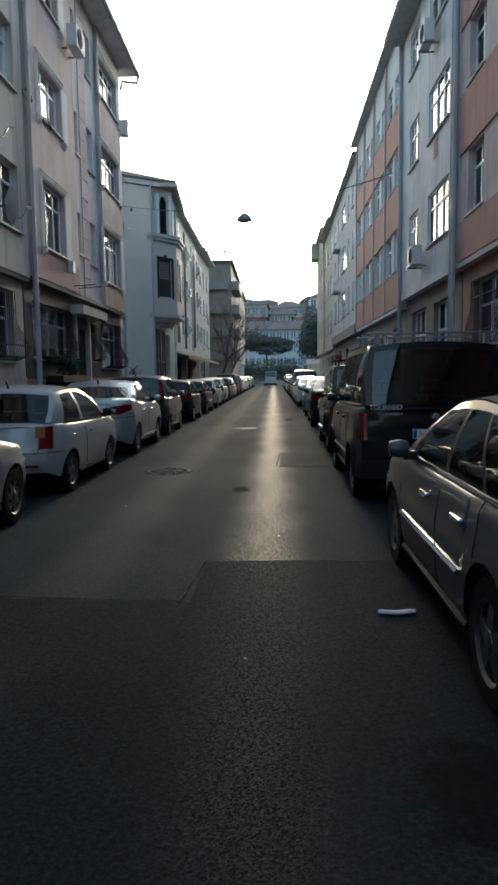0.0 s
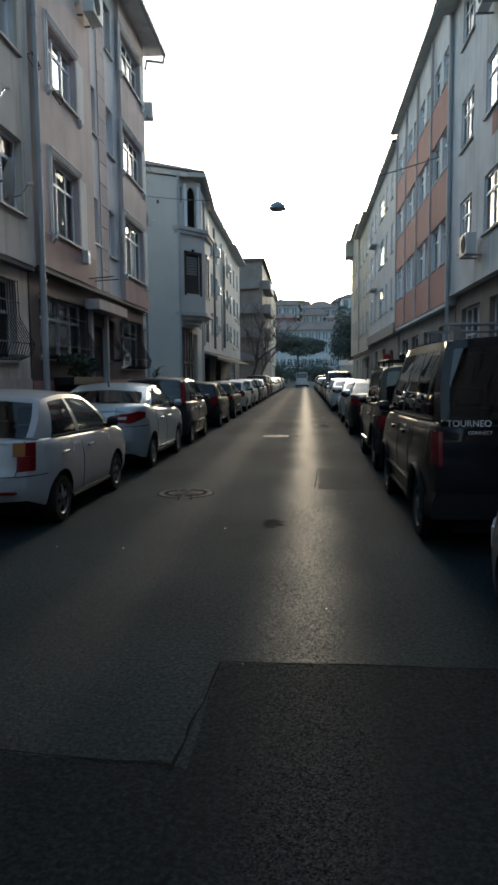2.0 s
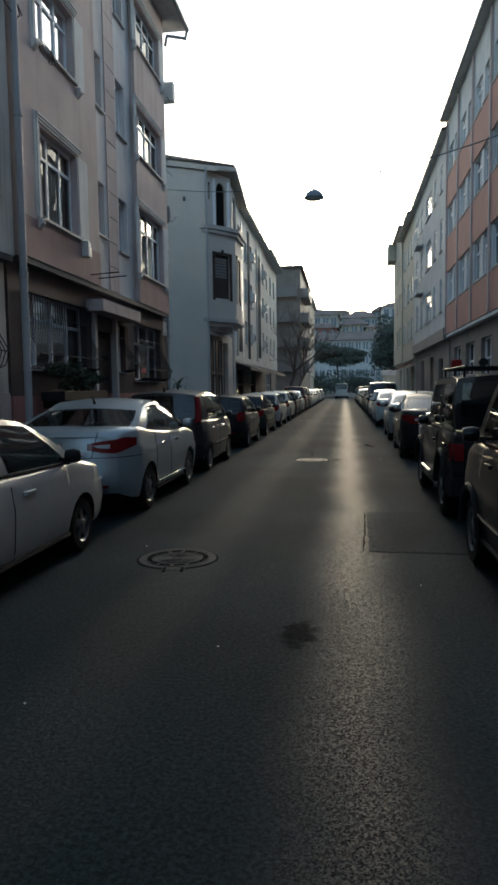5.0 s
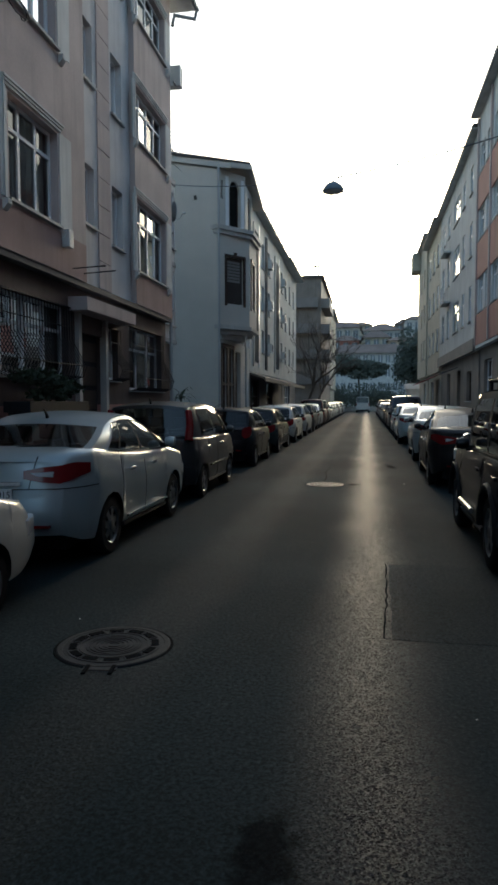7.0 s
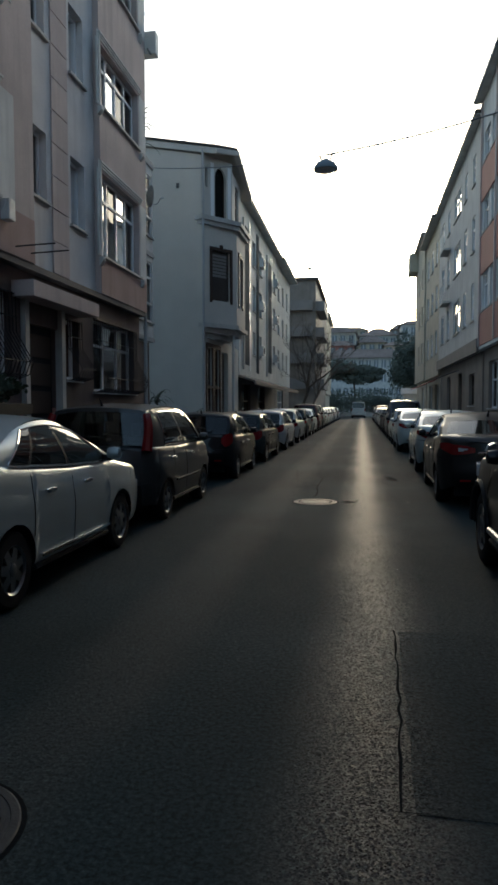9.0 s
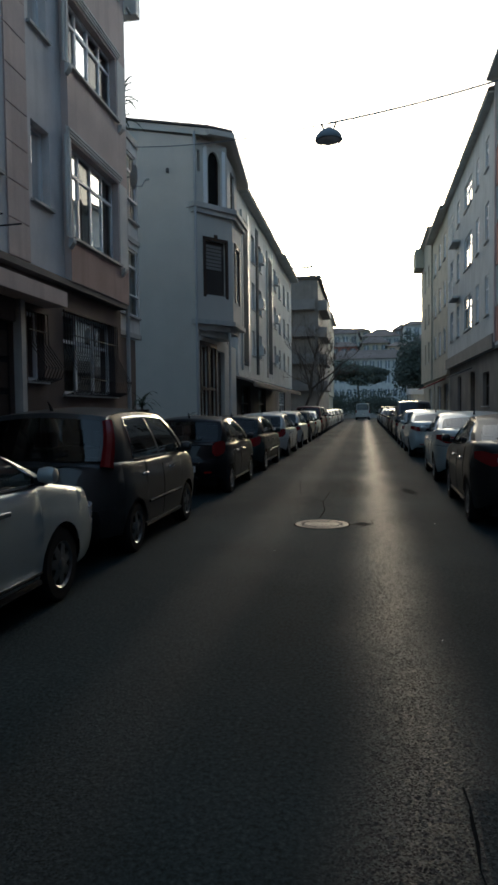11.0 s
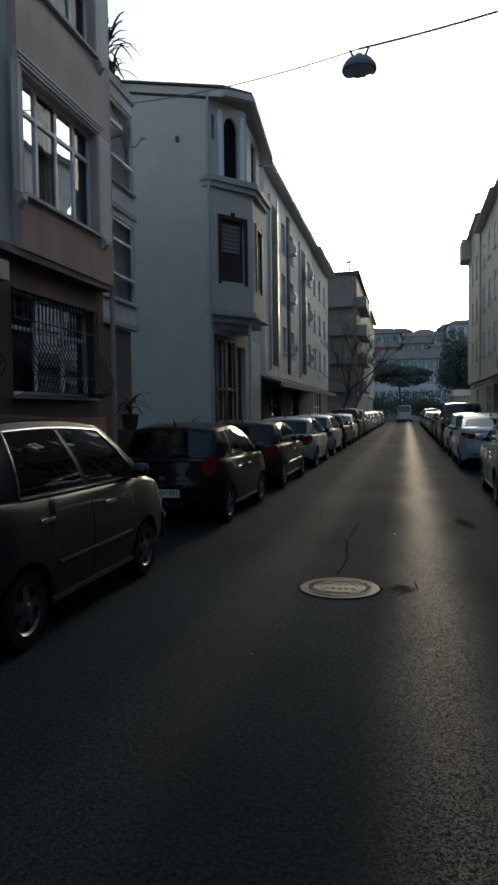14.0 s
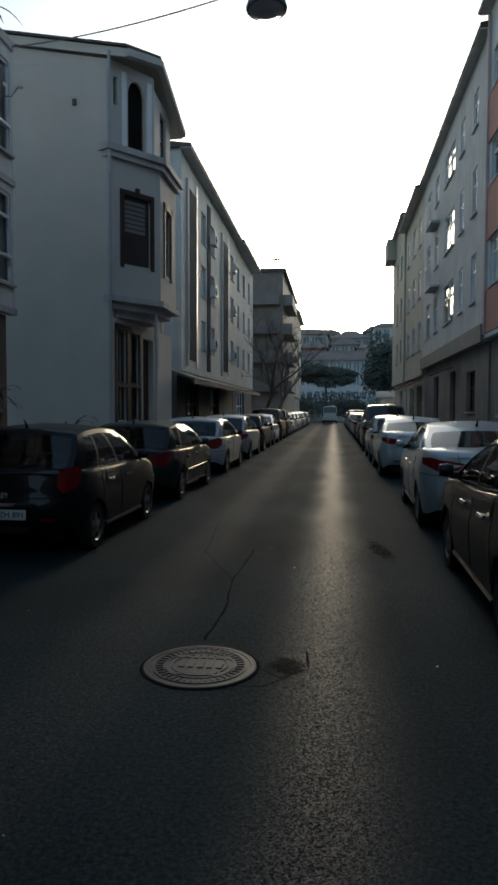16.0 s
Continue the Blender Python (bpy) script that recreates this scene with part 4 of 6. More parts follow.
    rooms_low(t, X + 0.15, s, 52.3, 61.0, 3.48, "plaster_cream", [(53.4, 55.4, 0.6, 3.0), (57.0, 59.4, 0.6, 3.0)], cols=2)
    Bits().prism([(X - 1.3, 2.75), (X, 3.3), (X, 3.25), (X - 1.3, 2.7)], "y", 53.0, 57.0).mesh("awning", "red_cloth", t)
    # far house with a projecting top storey
    ws = [(62.4, 63.4), (65.2, 66.2)]
    t, h = slab_house("", "tall beige apartment house with a projecting roof storey", X - 0.1, s, 61.1, 69.5, 0, 14.2, "plaster_cream", ws, [(4.9, 6.4), (7.7, 9.2), (10.5, 12.0)], 3.6, win=("pvc", 2, 0.65), eave=0.3)
    rooms_low(t, X + 0.1, s, 61.1, 69.5, 3.48, "plaster_cream", [(63, 65, 0.6, 3.0)])
    Bits().box(X - 0.75, X - 0.102, 67.2, 69.6, 12.7, 14.2).mesh("roof_oriel", "plaster_cream", t)


def left_far_houses():
    s = -1
    X = -6.5
    t, h = slab_house("", "white apartment house with dark vertical glazed strips", X, s, 44.2, 60.2, 0, 12.6, "plaster_pale", [(48.6, 49.7), (51.2, 52.3), (58.0, 59.2)], [(4.6, 6.0), (7.2, 8.7), (9.8, 11.3)], 3.4, win=("pvc", 2, 0.0), eave=0.45)
    for a, b in ((45.4, 47.2), (54.6, 56.8)):
        Bits().box(X + 0.10, X - 0.002 + 0.004, a - 0.2, a, 3.6, 11.7).mesh("strip_edge", "plaster_white", t)
        st = Bits().box(X + 0.06, X + 0.003, a, b, 3.9, 11.4).mesh("dark_strip", "clad_dark", t)
    Bits().box(X + 0.05, X + 0.003, 50.1, 50.9, 3.6, 12.0).mesh("grey_pilaster", "clad_dark", t)
    Bits().box(X + 0.04, X + 0.003, 47.3, 47.6, 3.6, 12.0).mesh("white_pilaster", "pvc", t)
    Bits().box(X + 0.04, X + 0.003, 56.9, 57.1, 3.6, 12.0).mesh("white_pilaster", "pvc", t)
    # dark plaster here carries the awning's shade in its colour
    rooms_low(t, X - 0.2, s, 44.2, 60.2, 3.28, "plaster_dark", [(46, 49, 0.4, 2.9), (52, 55, 0.4, 2.9)], frame="frame_brown", cols=3)
    Bits().prism([(-4.85, 2.55), (-4.85, 2.75), (X, 3.25), (X, 3.18), (-4.9, 2.68), (-4.9, 2.55)], "y", 39.0, 60.0).mesh("shop_awning", "plaster_dark", t)
    for y in (50.5, 57.4):
        for z in (4.7, 7.4, 10.0):
            air_conditioner(X + 0.3, y, z, s)
    # cream house with an upper roof terrace
    t, h = slab_house("", "pale apartment house with a roof railing", X - 0.1, s, 60.3, 70.5, 0, 12.6, "plaster_pale", [(61.5, 62.6), (64.4, 65.5), (67.4, 68.5)], [(4.6, 6.0), (7.2, 8.7), (9.8, 11.3)], 3.4, win=("pvc", 2, 0.0), eave=0.7)
    rooms_low(t, X - 0.2, s, 60.3, 70.5, 3.28, "plaster_dark", [(62, 66, 0.4, 2.9)], cols=3)
    # brown house with stacked balconies; distance haze is mixed into its paler browns
    t = thing("apartment_building", (0, 0, 0), "dark brown apartment house with stacked balconies", "building")
    panel_x(t, "near_wall", "plaster_dusk", 80, 0.3, -13, -4.9, 0.1, 14.6)
    panel(t, "wall", "plaster_dusk", -4.9, s, 0.3, 80.301, 100, 0.1, 14.6)
    for i, z in enumerate((3.4, 6.1, 8.8, 11.5)):
        Bits().box(-4.0, -4.898, 80.2, 88, z, z + 1.0).mesh("balcony", "balcony_brown", t)
        Bits().box(-9.5, -5.2, 79.3, 79.998, z, z + 1.0).mesh("balcony", "balcony_brown", t)
    Bits().box(-13, -4.6, 79.8, 100, 14.6, 14.9).mesh("roof", "roof_dark", t)
    perg = Bits().box(-8.3, -5.3, 83.2, 83.3, 16.42, 16.54).mesh("roof_pergola", "frame_brown", t)
    for x in (-8.0, -5.6):
        for y in (80.5, 86):
            Bits().box(x - 0.06, x + 0.06, y - 0.06, y + 0.06, 14.9, 16.3).mesh("pergola_post", "frame_brown", perg)
    for i in range(5):
        Bits().box(-8.3, -5.3, 80.3 + i * 1.4, 80.36 + i * 1.4, 16.35, 16.419).mesh("slat", "plaster_beige", perg)
    t, h = slab_house("", "ochre apartment house in late sun", -4.9, s, 101, 116, 0, 14, "plaster_cream", [(103, 105), (108, 110)], [(4.6, 6.0), (7.2, 8.7), (9.8, 11.3)], 3.4, win=("pvc", 2, 0.0))
    rooms_low(t, -5.1, s, 101, 116, 3.28, "plaster_cream", [])


def unseen_rear_houses():
    """Unseen plain houses, added to close the street behind the start against sky light."""
    for X, s, mat in ((-5.6, -1, "plaster_beige"), (4.6, 1, "plaster_mauve")):
        for k in range(3):
            y1 = -6.2 - k * 16
            t, h = slab_house("", "plain plaster apartment house behind the start", X, s, y1 - 15.8, y1, 0, 12.8, mat, [(y1 - 3.5, y1 - 1.8), (y1 - 7.5, y1 - 5.8), (y1 - 11.5, y1 - 9.8)], [(4.8, 6.2), (7.7, 9.1), (10.6, 11.9)], 3.9, near=False)
            rooms_low(t, X + s * 0.2, s, y1 - 15.8, y1, 3.78, mat, [(y1 - 6, y1 - 3, 1.6, 3.2)])
    t = thing("apartment_building", (0, 0, 0), "plain house across the street's near end", "building")
    panel_x(t, "wall", "plaster_grey", -58, 0.3, -12, 12, 0, 13, [(x, x + 1.4, z, z + 1.5) for x in (-9, -5, -1, 3, 7) for z in (1.6, 4.8, 7.8, 10.8)])
    Bits().box(-12, 12, -60, -58.1, 0, 12.9).mesh("inner_wall", "room", t)


unseen_rear_houses()
house_a0()
house_a()
house_a2()
white_house()
right_houses()
left_far_houses()


# ---------------------------------------------------------------- the end of the street and the hill behind
def far_block(x0, x1, y, z0, z1, wins, roof=1.8, mat="far_wall", label="pale apartment block far down the street"):
    t = thing("apartment_building", (0, 0, 0), label, "building", "far blocks")
    n, m = wins
    w, h = (x1 - x0) / n, (z1 - z0) / m
    holes = [(x0 + i * w + w * 0.2, x0 + (i + 1) * w - w * 0.2, z0 + j * h + h * 0.3, z0 + (j + 1) * h - h * 0.15) for i in range(n) for j in range(m)]
    panel_x(t, "wall", mat, y, 0.4, x0, x1, z0, z1, holes)
    for a, b, c, d in holes:
        win = Bits().box(a, b, y + 0.25, y + 0.3, c, d).mesh("window", "far_glass", t)
        Bits().box((a + b) / 2 - 0.06, (a + b) / 2 + 0.06, y + 0.18, y + 0.249, c, d).mesh("frame", "pvc", win)
    Bits().box(x0, x1, y + 0.6, y + 9, z0 - 6, z1 - 0.01).mesh("body", mat, t)
    if roof:
        Bits().add([(x0 - 0.6, y - 0.6, z1), (x1 + 0.6, y - 0.6, z1), (x1 + 0.6, y + 10, z1), (x0 - 0.6, y + 10, z1), (x0 + 2, y + 4, z1 + roof), (x1 - 2, y + 4, z1 + roof)],
                   [(0, 1, 5, 4), (1, 2, 5), (2, 3, 4, 5), (3, 0, 4), (0, 3, 2, 1)]).mesh("roof", "far_roof", t)
    return t


hill = Bits()
n = 28
hv, hf = [], []
for j in range(9):
    for i in range(n):
        y = 150 + j * 18
        x = -130 + 260 * i / (n - 1)
        z = -0.3 + 17 * (1 - math.cos(math.pi * min(1, j / 7))) / 2 + noise.noise((x * 0.03, y * 0.03, 2)) * 1.5 * min(1, j / 3)
        hv.append((x, y, z))
for j in range(8):
    for i in range(n - 1):
        hf.append((j * n + i, j * n + i + 1, (j + 1) * n + i + 1, (j + 1) * n + i))
tagged(hill.add(hv, hf).mesh("hillside", "leaf", smooth=True), "dark wooded hillside behind the far houses", "hill", kind="structure")
far_block(-7.5, 8.5, 158, 0, 12.0, (10, 4), 2.2, "plaster_pale")
far_block(-26, -9, 172, 2, 15, (7, 4), 2.0)
far_block(10, 30, 170, 3, 16, (8, 4), 2.0)
far_block(-16, -2, 205, 8, 22.5, (6, 3), 2.0, "plaster_beige")
far_block(-1, 10, 215, 9, 22.5, (5, 3), 1.5, "plaster_pale")
far_block(11, 27, 210, 10, 25.0, (7, 3), 1.6, "plaster_grey")
for i, (x, y, z) in enumerate(((-13, 196, 19.5), (-5.5, 190, 17.5), (2.5, 193, 18.5), (9, 188, 17.2), (17, 197, 20.0), (-9, 228, 25.2), (-2.2, 232, 26.2), (5, 226, 24.6), (12.5, 230, 26.0), (21, 226, 26.5))):
    far_block(x - 3.4, x + 3.4, y, z - 6, z, (3, 2), 1.3 + 0.4 * (i % 3), ("balcony_brown", "far_wall", "plaster_cream", "plaster_red")[i * 3 % 4], "small hillside house under a brown roof")
far_block(28, 50, 215, 10, 27.0, (8, 4), 1.6, "plaster_beige")
far_block(-45, -18, 215, 8, 25.0, (8, 4), 1.6, "plaster_beige")


def leafy(parent, name, centre, size, count, leaf, mat="leaf", seed=1):
    """A crown of small leaf clumps spread through a lumpy volume."""
    r = random.Random(seed)
    v, f = [], []
    lumps = [(Vector((r.uniform(-0.6, 0.6) * size[0], r.uniform(-0.6, 0.6) * size[1], r.uniform(-0.5, 0.6) * size[2])), r.uniform(0.3, 0.55)) for _ in range(14)]
    for _ in range(count):
        c, k = r.choice(lumps)
        d = Vector((r.gauss(0, 1), r.gauss(0, 1), r.gauss(0, 1))).normalized() * r.random() ** 0.4 * k
        p = Vector(centre) + c + Vector((d.x * size[0], d.y * size[1], d.z * size[2]))
        a = Vector((r.gauss(0, 1), r.gauss(0, 1), r.gauss(0, 1))).normalized() * leaf
        b = a.orthogonal().normalized() * leaf * r.uniform(0.4, 0.8)
        o = len(v)
        v += [p - a, p + b, p + a, p - b]
        f.append((o, o + 1, o + 2, o + 3))
    return Bits().add(v, f).mesh(name, mat, parent)


def pine(x, y, h, spread, label, low=0.5, seed=1):
    t = thing("pine_tree", (x, y, 0), label, "tree")
    Bits().tube([(0, 0, -0.3), (0.15, 0, h * 0.4), (-0.1, 0.1, h * 0.85)], h * 0.03, 8, h * 0.012).mesh("trunk", "bark", t, smooth=True)
    b = Bits()
    r = random.Random(seed)
    for i in range(8):
        a = r.uniform(0, 6.28)
        z = h * r.uniform(low, 0.8)
        b.tube([(0, 0, z), (math.cos(a) * spread * 0.4, math.sin(a) * spread * 0.4, z + h * 0.08), (math.cos(a) * spread * 0.8, math.sin(a) * spread * 0.8, z + h * 0.12)], h * 0.012, 5, 0.02)
    b.mesh("branch_work", "bark", t)
    leafy(t, "crown", (0, 0, h * (1 + low) / 2), (spread, spread, h * (1 - low) * 0.6), 9000, 0.24, "leaf", seed)
    return t


pine(-1.5, 132, 9.0, 6.2, "dark green umbrella pine at the street's end", 0.62, 3)
pine(-7.5, 136, 10.0, 5.5, "dark green umbrella pine at the street's end", 0.5, 4)
pine(8.5, 128, 13.0, 4.0, "tall dark conifer at the street's end", 0.25, 5)
pine(12.0, 122, 12.5, 4.0, "tall dark conifer at the street's end", 0.25, 6)


def bare_tree(x, y, h, seed):
    t = thing("bare_tree", (x, y, 0.1), "leafless street tree with spreading twigs", "tree")
    r = random.Random(seed)
    tr, tw = Bits(), Bits()
    tr.tube([(0, 0, 0), (0.3, 0, h * 0.2), (0.9, -0.2, h * 0.4)], 0.16, 8, 0.09)

    def grow(p, d, length, rad, level):
        q = p
        pts = [p]
        for _ in range(4):
            d = (d + Vector((r.gauss(0, 0.16), r.gauss(0, 0.16), r.gauss(0.04, 0.12)))).normalized()
            q = q + d * length / 4
            pts.append(q)
        tw.tube(pts, rad, 4 if level > 1 else 6, rad * 0.45)
        if level < 4:
            for k in range(4):
                grow(pts[r.randint(1, 4)], (d + Vector((r.gauss(0, 0.6), r.gauss(0, 0.6), r.gauss(0.2, 0.4)))).normalized(), length * 0.62, rad * 0.5, level + 1)

    for k in range(5):
        grow(Vector((0.9, -0.2, h * 0.4)) * r.uniform(0.6, 1), Vector((r.uniform(-0.5, 0.9), r.uniform(-0.6, 0.6), 0.9)).normalized(), h * 0.42, 0.085, 1)
    tr.mesh("trunk", "bark", t, smooth=True)
    tw.mesh("branch_work", "bark", t)
    return t


bare_tree(-5.3, 66, 8.0, 11)
bare_tree(-5.2, 76, 7.5, 12)


# ---------------------------------------------------------------- the street lamp on its wire
lamp = thing("street_lamp", (-1.03, 25.5, 7.2), "dark enamel street lamp hung on a wire", "street lamp")
Bits().lathe([(0.285, 0.0), (0.29, 0.03), (0.27, 0.09), (0.21, 0.17), (0.12, 0.22), (0.07, 0.235), (0.06, 0.27), (0.01, 0.275), (0.01, 0.2), (0.1, 0.19), (0.25, 0.08), (0.275, 0.01)], 28).mesh("shade", "enamel", lamp, smooth=True)
Bits().lathe([(0.265, 0.02), (0.22, -0.03), (0.1, -0.06), (0.01, -0.065)], 24).mesh("diffuser", "lens_clear", lamp, smooth=True)
for d in (-0.09, 0.09):
    Bits().tube([(d, 0, 0.22), (d * 1.7, 0, 0.36)], 0.02, 6).mesh("hanger", "iron", lamp)


def wire(name, p, q, sag, r=0.012, label="thin cable across the street"):
    pts = []
    for i in range(25):
        k = i / 24
        v = Vector(p).lerp(Vector(q), k)
        v.z -= sag * 4 * k * (1 - k)
        pts.append(v)
    return tagged(Bits().tube(pts, r, 5).mesh(name, "wire"), label, "cable")


wire("cable", (-6.3, 28.55, 8.6), (-1.03, 25.5, 7.56), 0.12, 0.012)
wire("cable", (-1.03, 25.5, 7.56), (4.45, 26.2, 8.95), 0.12, 0.02)


# ---------------------------------------------------------------- parked cars
P = {
    "silver": paint("paint_silver", (0.42, 0.45, 0.46), 0.35),
    "white": paint("paint_white", (0.43, 0.445, 0.44), 0.0),
    "pearl": paint("paint_pearl", (0.36, 0.42, 0.44), 0.3),
    "black": paint("paint_black", (0.008, 0.008, 0.010), 0.0, 0.4, 0.0, 0.08, 0.35),
    "navy": paint("paint_navy", (0.060, 0.068, 0.085), 0.3, 0.4, 0.01, 0.3, 0.4),
    "green": paint("paint_green", (0.030, 0.031, 0.033), 0.1, 0.4, 0.02, 0.2, 0.5),
    "bronze": paint("paint_bronze", (0.014, 0.014, 0.015), 0.0, 0.4, 0.005, 0.1, 0.25),
    "teal": paint("paint_teal", (0.018, 0.028, 0.030), 0.1, 0.5, 0.01, 0.1, 0.25),
    "wine": paint("paint_wine", (0.06, 0.02, 0.02), 0.1, 0.5, 0.01, 0.1, 0.25),
}
STYLES = {
    # deck: (share of length from the tail, height); cabin: base rear, top rear, top front, base front; panes along the side
    "sedan": dict(deck=[(0, 0.93), (0.03, 1.0), (0.17, 1.05), (0.2, 0.95), (0.62, 0.95), (0.68, 0.98), (0.9, 0.84), (0.97, 0.72), (1, 0.6)], cabin=(0.12, 0.29, 0.54, 0.72), panes=[(0.14, 0.26), (0.28, 0.54), (0.57, 0.92)], belt=0.95),
    "saloon": dict(deck=[(0, 1.0), (0.02, 1.07), (0.12, 1.11), (0.25, 1.05), (0.45, 0.99), (0.62, 0.965), (0.71, 0.97), (0.9, 0.85), (0.97, 0.73), (1, 0.6)], cabin=(0.10, 0.27, 0.54, 0.75), panes=[(0.15, 0.27), (0.285, 0.55), (0.57, 0.92)], belt=0.98),
    "hatch": dict(deck=[(0, 0.92), (0.03, 0.96), (0.2, 0.95), (0.62, 0.93), (0.70, 0.96), (0.9, 0.83), (0.97, 0.7), (1, 0.58)], cabin=(0.015, 0.10, 0.50, 0.72), panes=[(0.1, 0.24), (0.27, 0.53), (0.56, 0.92)], belt=0.94),
    "coupe": dict(deck=[(0, 0.92), (0.03, 0.96), (0.2, 0.95), (0.62, 0.92), (0.70, 0.95), (0.9, 0.82), (0.97, 0.7), (1, 0.58)], cabin=(0.015, 0.11, 0.50, 0.72), panes=[(0.12, 0.42), (0.47, 0.92)], belt=0.93),
    "mpv": dict(deck=[(0, 0.98), (0.03, 1.02), (0.2, 1.0), (0.68, 0.98), (0.76, 0.99), (0.92, 0.86), (0.97, 0.74), (1, 0.6)], cabin=(0.012, 0.06, 0.58, 0.78), panes=[(0.2, 0.55), (0.575, 0.93)], belt=0.99),
    "van": dict(deck=[(0, 1.05), (0.02, 1.1), (0.2, 1.08), (0.7, 1.04), (0.76, 1.05), (0.93, 0.92), (0.98, 0.78), (1, 0.62)], cabin=(0.008, 0.035, 0.56, 0.78), panes=[(0.06, 0.36), (0.39, 0.62), (0.65, 0.94)], belt=1.06),
    "jeep": dict(deck=[(0, 1.05), (0.02, 1.08), (0.2, 1.08), (0.6, 1.06), (0.62, 1.08), (0.93, 1.03), (0.97, 0.98), (1, 0.9)], cabin=(0.012, 0.03, 0.52, 0.60), panes=[(0.05, 0.42), (0.47, 0.94)], belt=1.07),
    "suv": dict(deck=[(0, 1.02), (0.03, 1.1), (0.2, 1.08), (0.62, 1.06), (0.70, 1.1), (0.9, 0.98), (0.97, 0.85), (1, 0.7)], cabin=(0.012, 0.08, 0.52, 0.70), panes=[(0.07, 0.22), (0.25, 0.53), (0.56, 0.92)], belt=1.06),
}


def grid(us, vs, fn, skip):
    """Splits a patch into body cells and pane cells: fn gives the place, skip names the pane of a cell, or None."""
    out = {}
    pts = [[Vector(fn(u, v)) for v in vs] for u in us]
    for i in range(len(us) - 1):
        for j in range(len(vs) - 1):
            key = skip((us[i] + us[i + 1]) / 2, (vs[j] + vs[j + 1]) / 2)
            b = out.setdefault(key, {})
            b.setdefault("f", []).append(((i, j), (i + 1, j), (i + 1, j + 1), (i, j + 1)))
    res = {}
    for key, b in out.items():
        idx, v, f = {}, [], []
        for q in b["f"]:
            row = []
            for ij in q:
                if ij not in idx:
                    idx[ij] = len(v)
                    v.append(pts[ij[0]][ij[1]])
                row.append(idx[ij])
            f.append(tuple(row))
        res[key] = (v, f)
    return res


def splits(n, extra):
    base = [i / n for i in range(n + 1)]
    keep = [b for b in base if all(abs(b - e) > 0.25 / n for e in extra)]
    return sorted(keep + list(extra))


def fused(parts, name, mat, parent, label="", sharp=35):
    """Joins patches into one smooth mesh and welds their seams."""
    b = Bits()
    for v, f in parts:
        b.add(v, f)
    ob = b.mesh(name, mat, parent, label)
    bm = bmesh.new()
    bm.from_mesh(ob.data)
    bmesh.ops.remove_doubles(bm, verts=bm.verts, dist=0.002)
    bmesh.ops.recalc_face_normals(bm, faces=bm.faces)
    bm.to_mesh(ob.data)
    bm.free()
    ob.data.shade_smooth()
    ob.data.set_sharp_from_angle(angle=radians(sharp))
    return ob


def make_wheel(parent, side, y, x, r, spokes=5, rim_mat="steel", width=0.2):
    """Tyre with a spoked rim on its outer side."""
    s = side
    w = Bits().lathe([(r * 0.62, -width / 2), (r * 0.9, -width / 2), (r * 0.98, -width * 0.38), (r, -width * 0.2), (r, width * 0.2), (r * 0.98, width * 0.38), (r * 0.9, width / 2), (r * 0.62, width / 2)], 28, (0, 0, 0), "x", False).mesh("wheel", "rubber", parent, smooth=True)
    w.location = (x, y, r)
    f = s * (width / 2 - 0.012)
    b = Bits()
    b.lathe([(r * 0.66, f), (r * 0.62, f + s * 0.012), (r * 0.56, f - s * 0.005), (r * 0.56, f - s * 0.08)], 24, (0, 0, 0), "x", False)
    for k in range(spokes):
        a = 2 * math.pi * k / spokes + 0.3
        d, e = Vector((0, math.cos(a), math.sin(a))), Vector((0, -math.sin(a), math.cos(a)))
        q = []
        for rr, hw, dx in ((r * 0.1, 0.045, 0.006), (r * 0.6, 0.034, -0.006)):
            for sg in (-1, 1):
                for th in (0, -0.03):
                    q.append(d * rr + e * hw * sg + Vector((f + s * (dx + th), 0, 0)))
        b.add(q, [(0, 2, 6, 4), (1, 5, 7, 3), (0, 4, 5, 1), (2, 3, 7, 6), (4, 6, 7, 5), (0, 1, 3, 2)])
    b.lathe([(r * 0.17, f - s * 0.03), (r * 0.17, f + s * 0.008), (r * 0.12, f + s * 0.016)], 14, (0, 0, 0), "x")
    b.mesh("rim", rim_mat, w, "spoked alloy rim", smooth=True)
    Bits().lathe([(r * 0.6, f - s * 0.075), (r * 0.6, f - s * 0.065)], 20, (0, 0, 0), "x").mesh("brake_disc", "trim_black", w)
    return w


def text_part(name, body, size, place, mat, parent, rz=0.0, xalign="CENTER"):
    c = bpy.data.curves.new(name, "FONT")
    c.body, c.size, c.extrude, c.align_x, c.align_y = body, size, 0.0015, xalign, "CENTER"
    ob = new(name, c)
    deps = bpy.context.evaluated_depsgraph_get()
    me = bpy.data.meshes.new_from_object(ob.evaluated_get(deps))
    bpy.data.objects.remove(ob)
    me.materials.clear()
    me.materials.append(M[mat])
    o = new(name, me)
    o.parent = parent
    o.matrix_basis = pose(*place, 90, 0, rz)
    return o


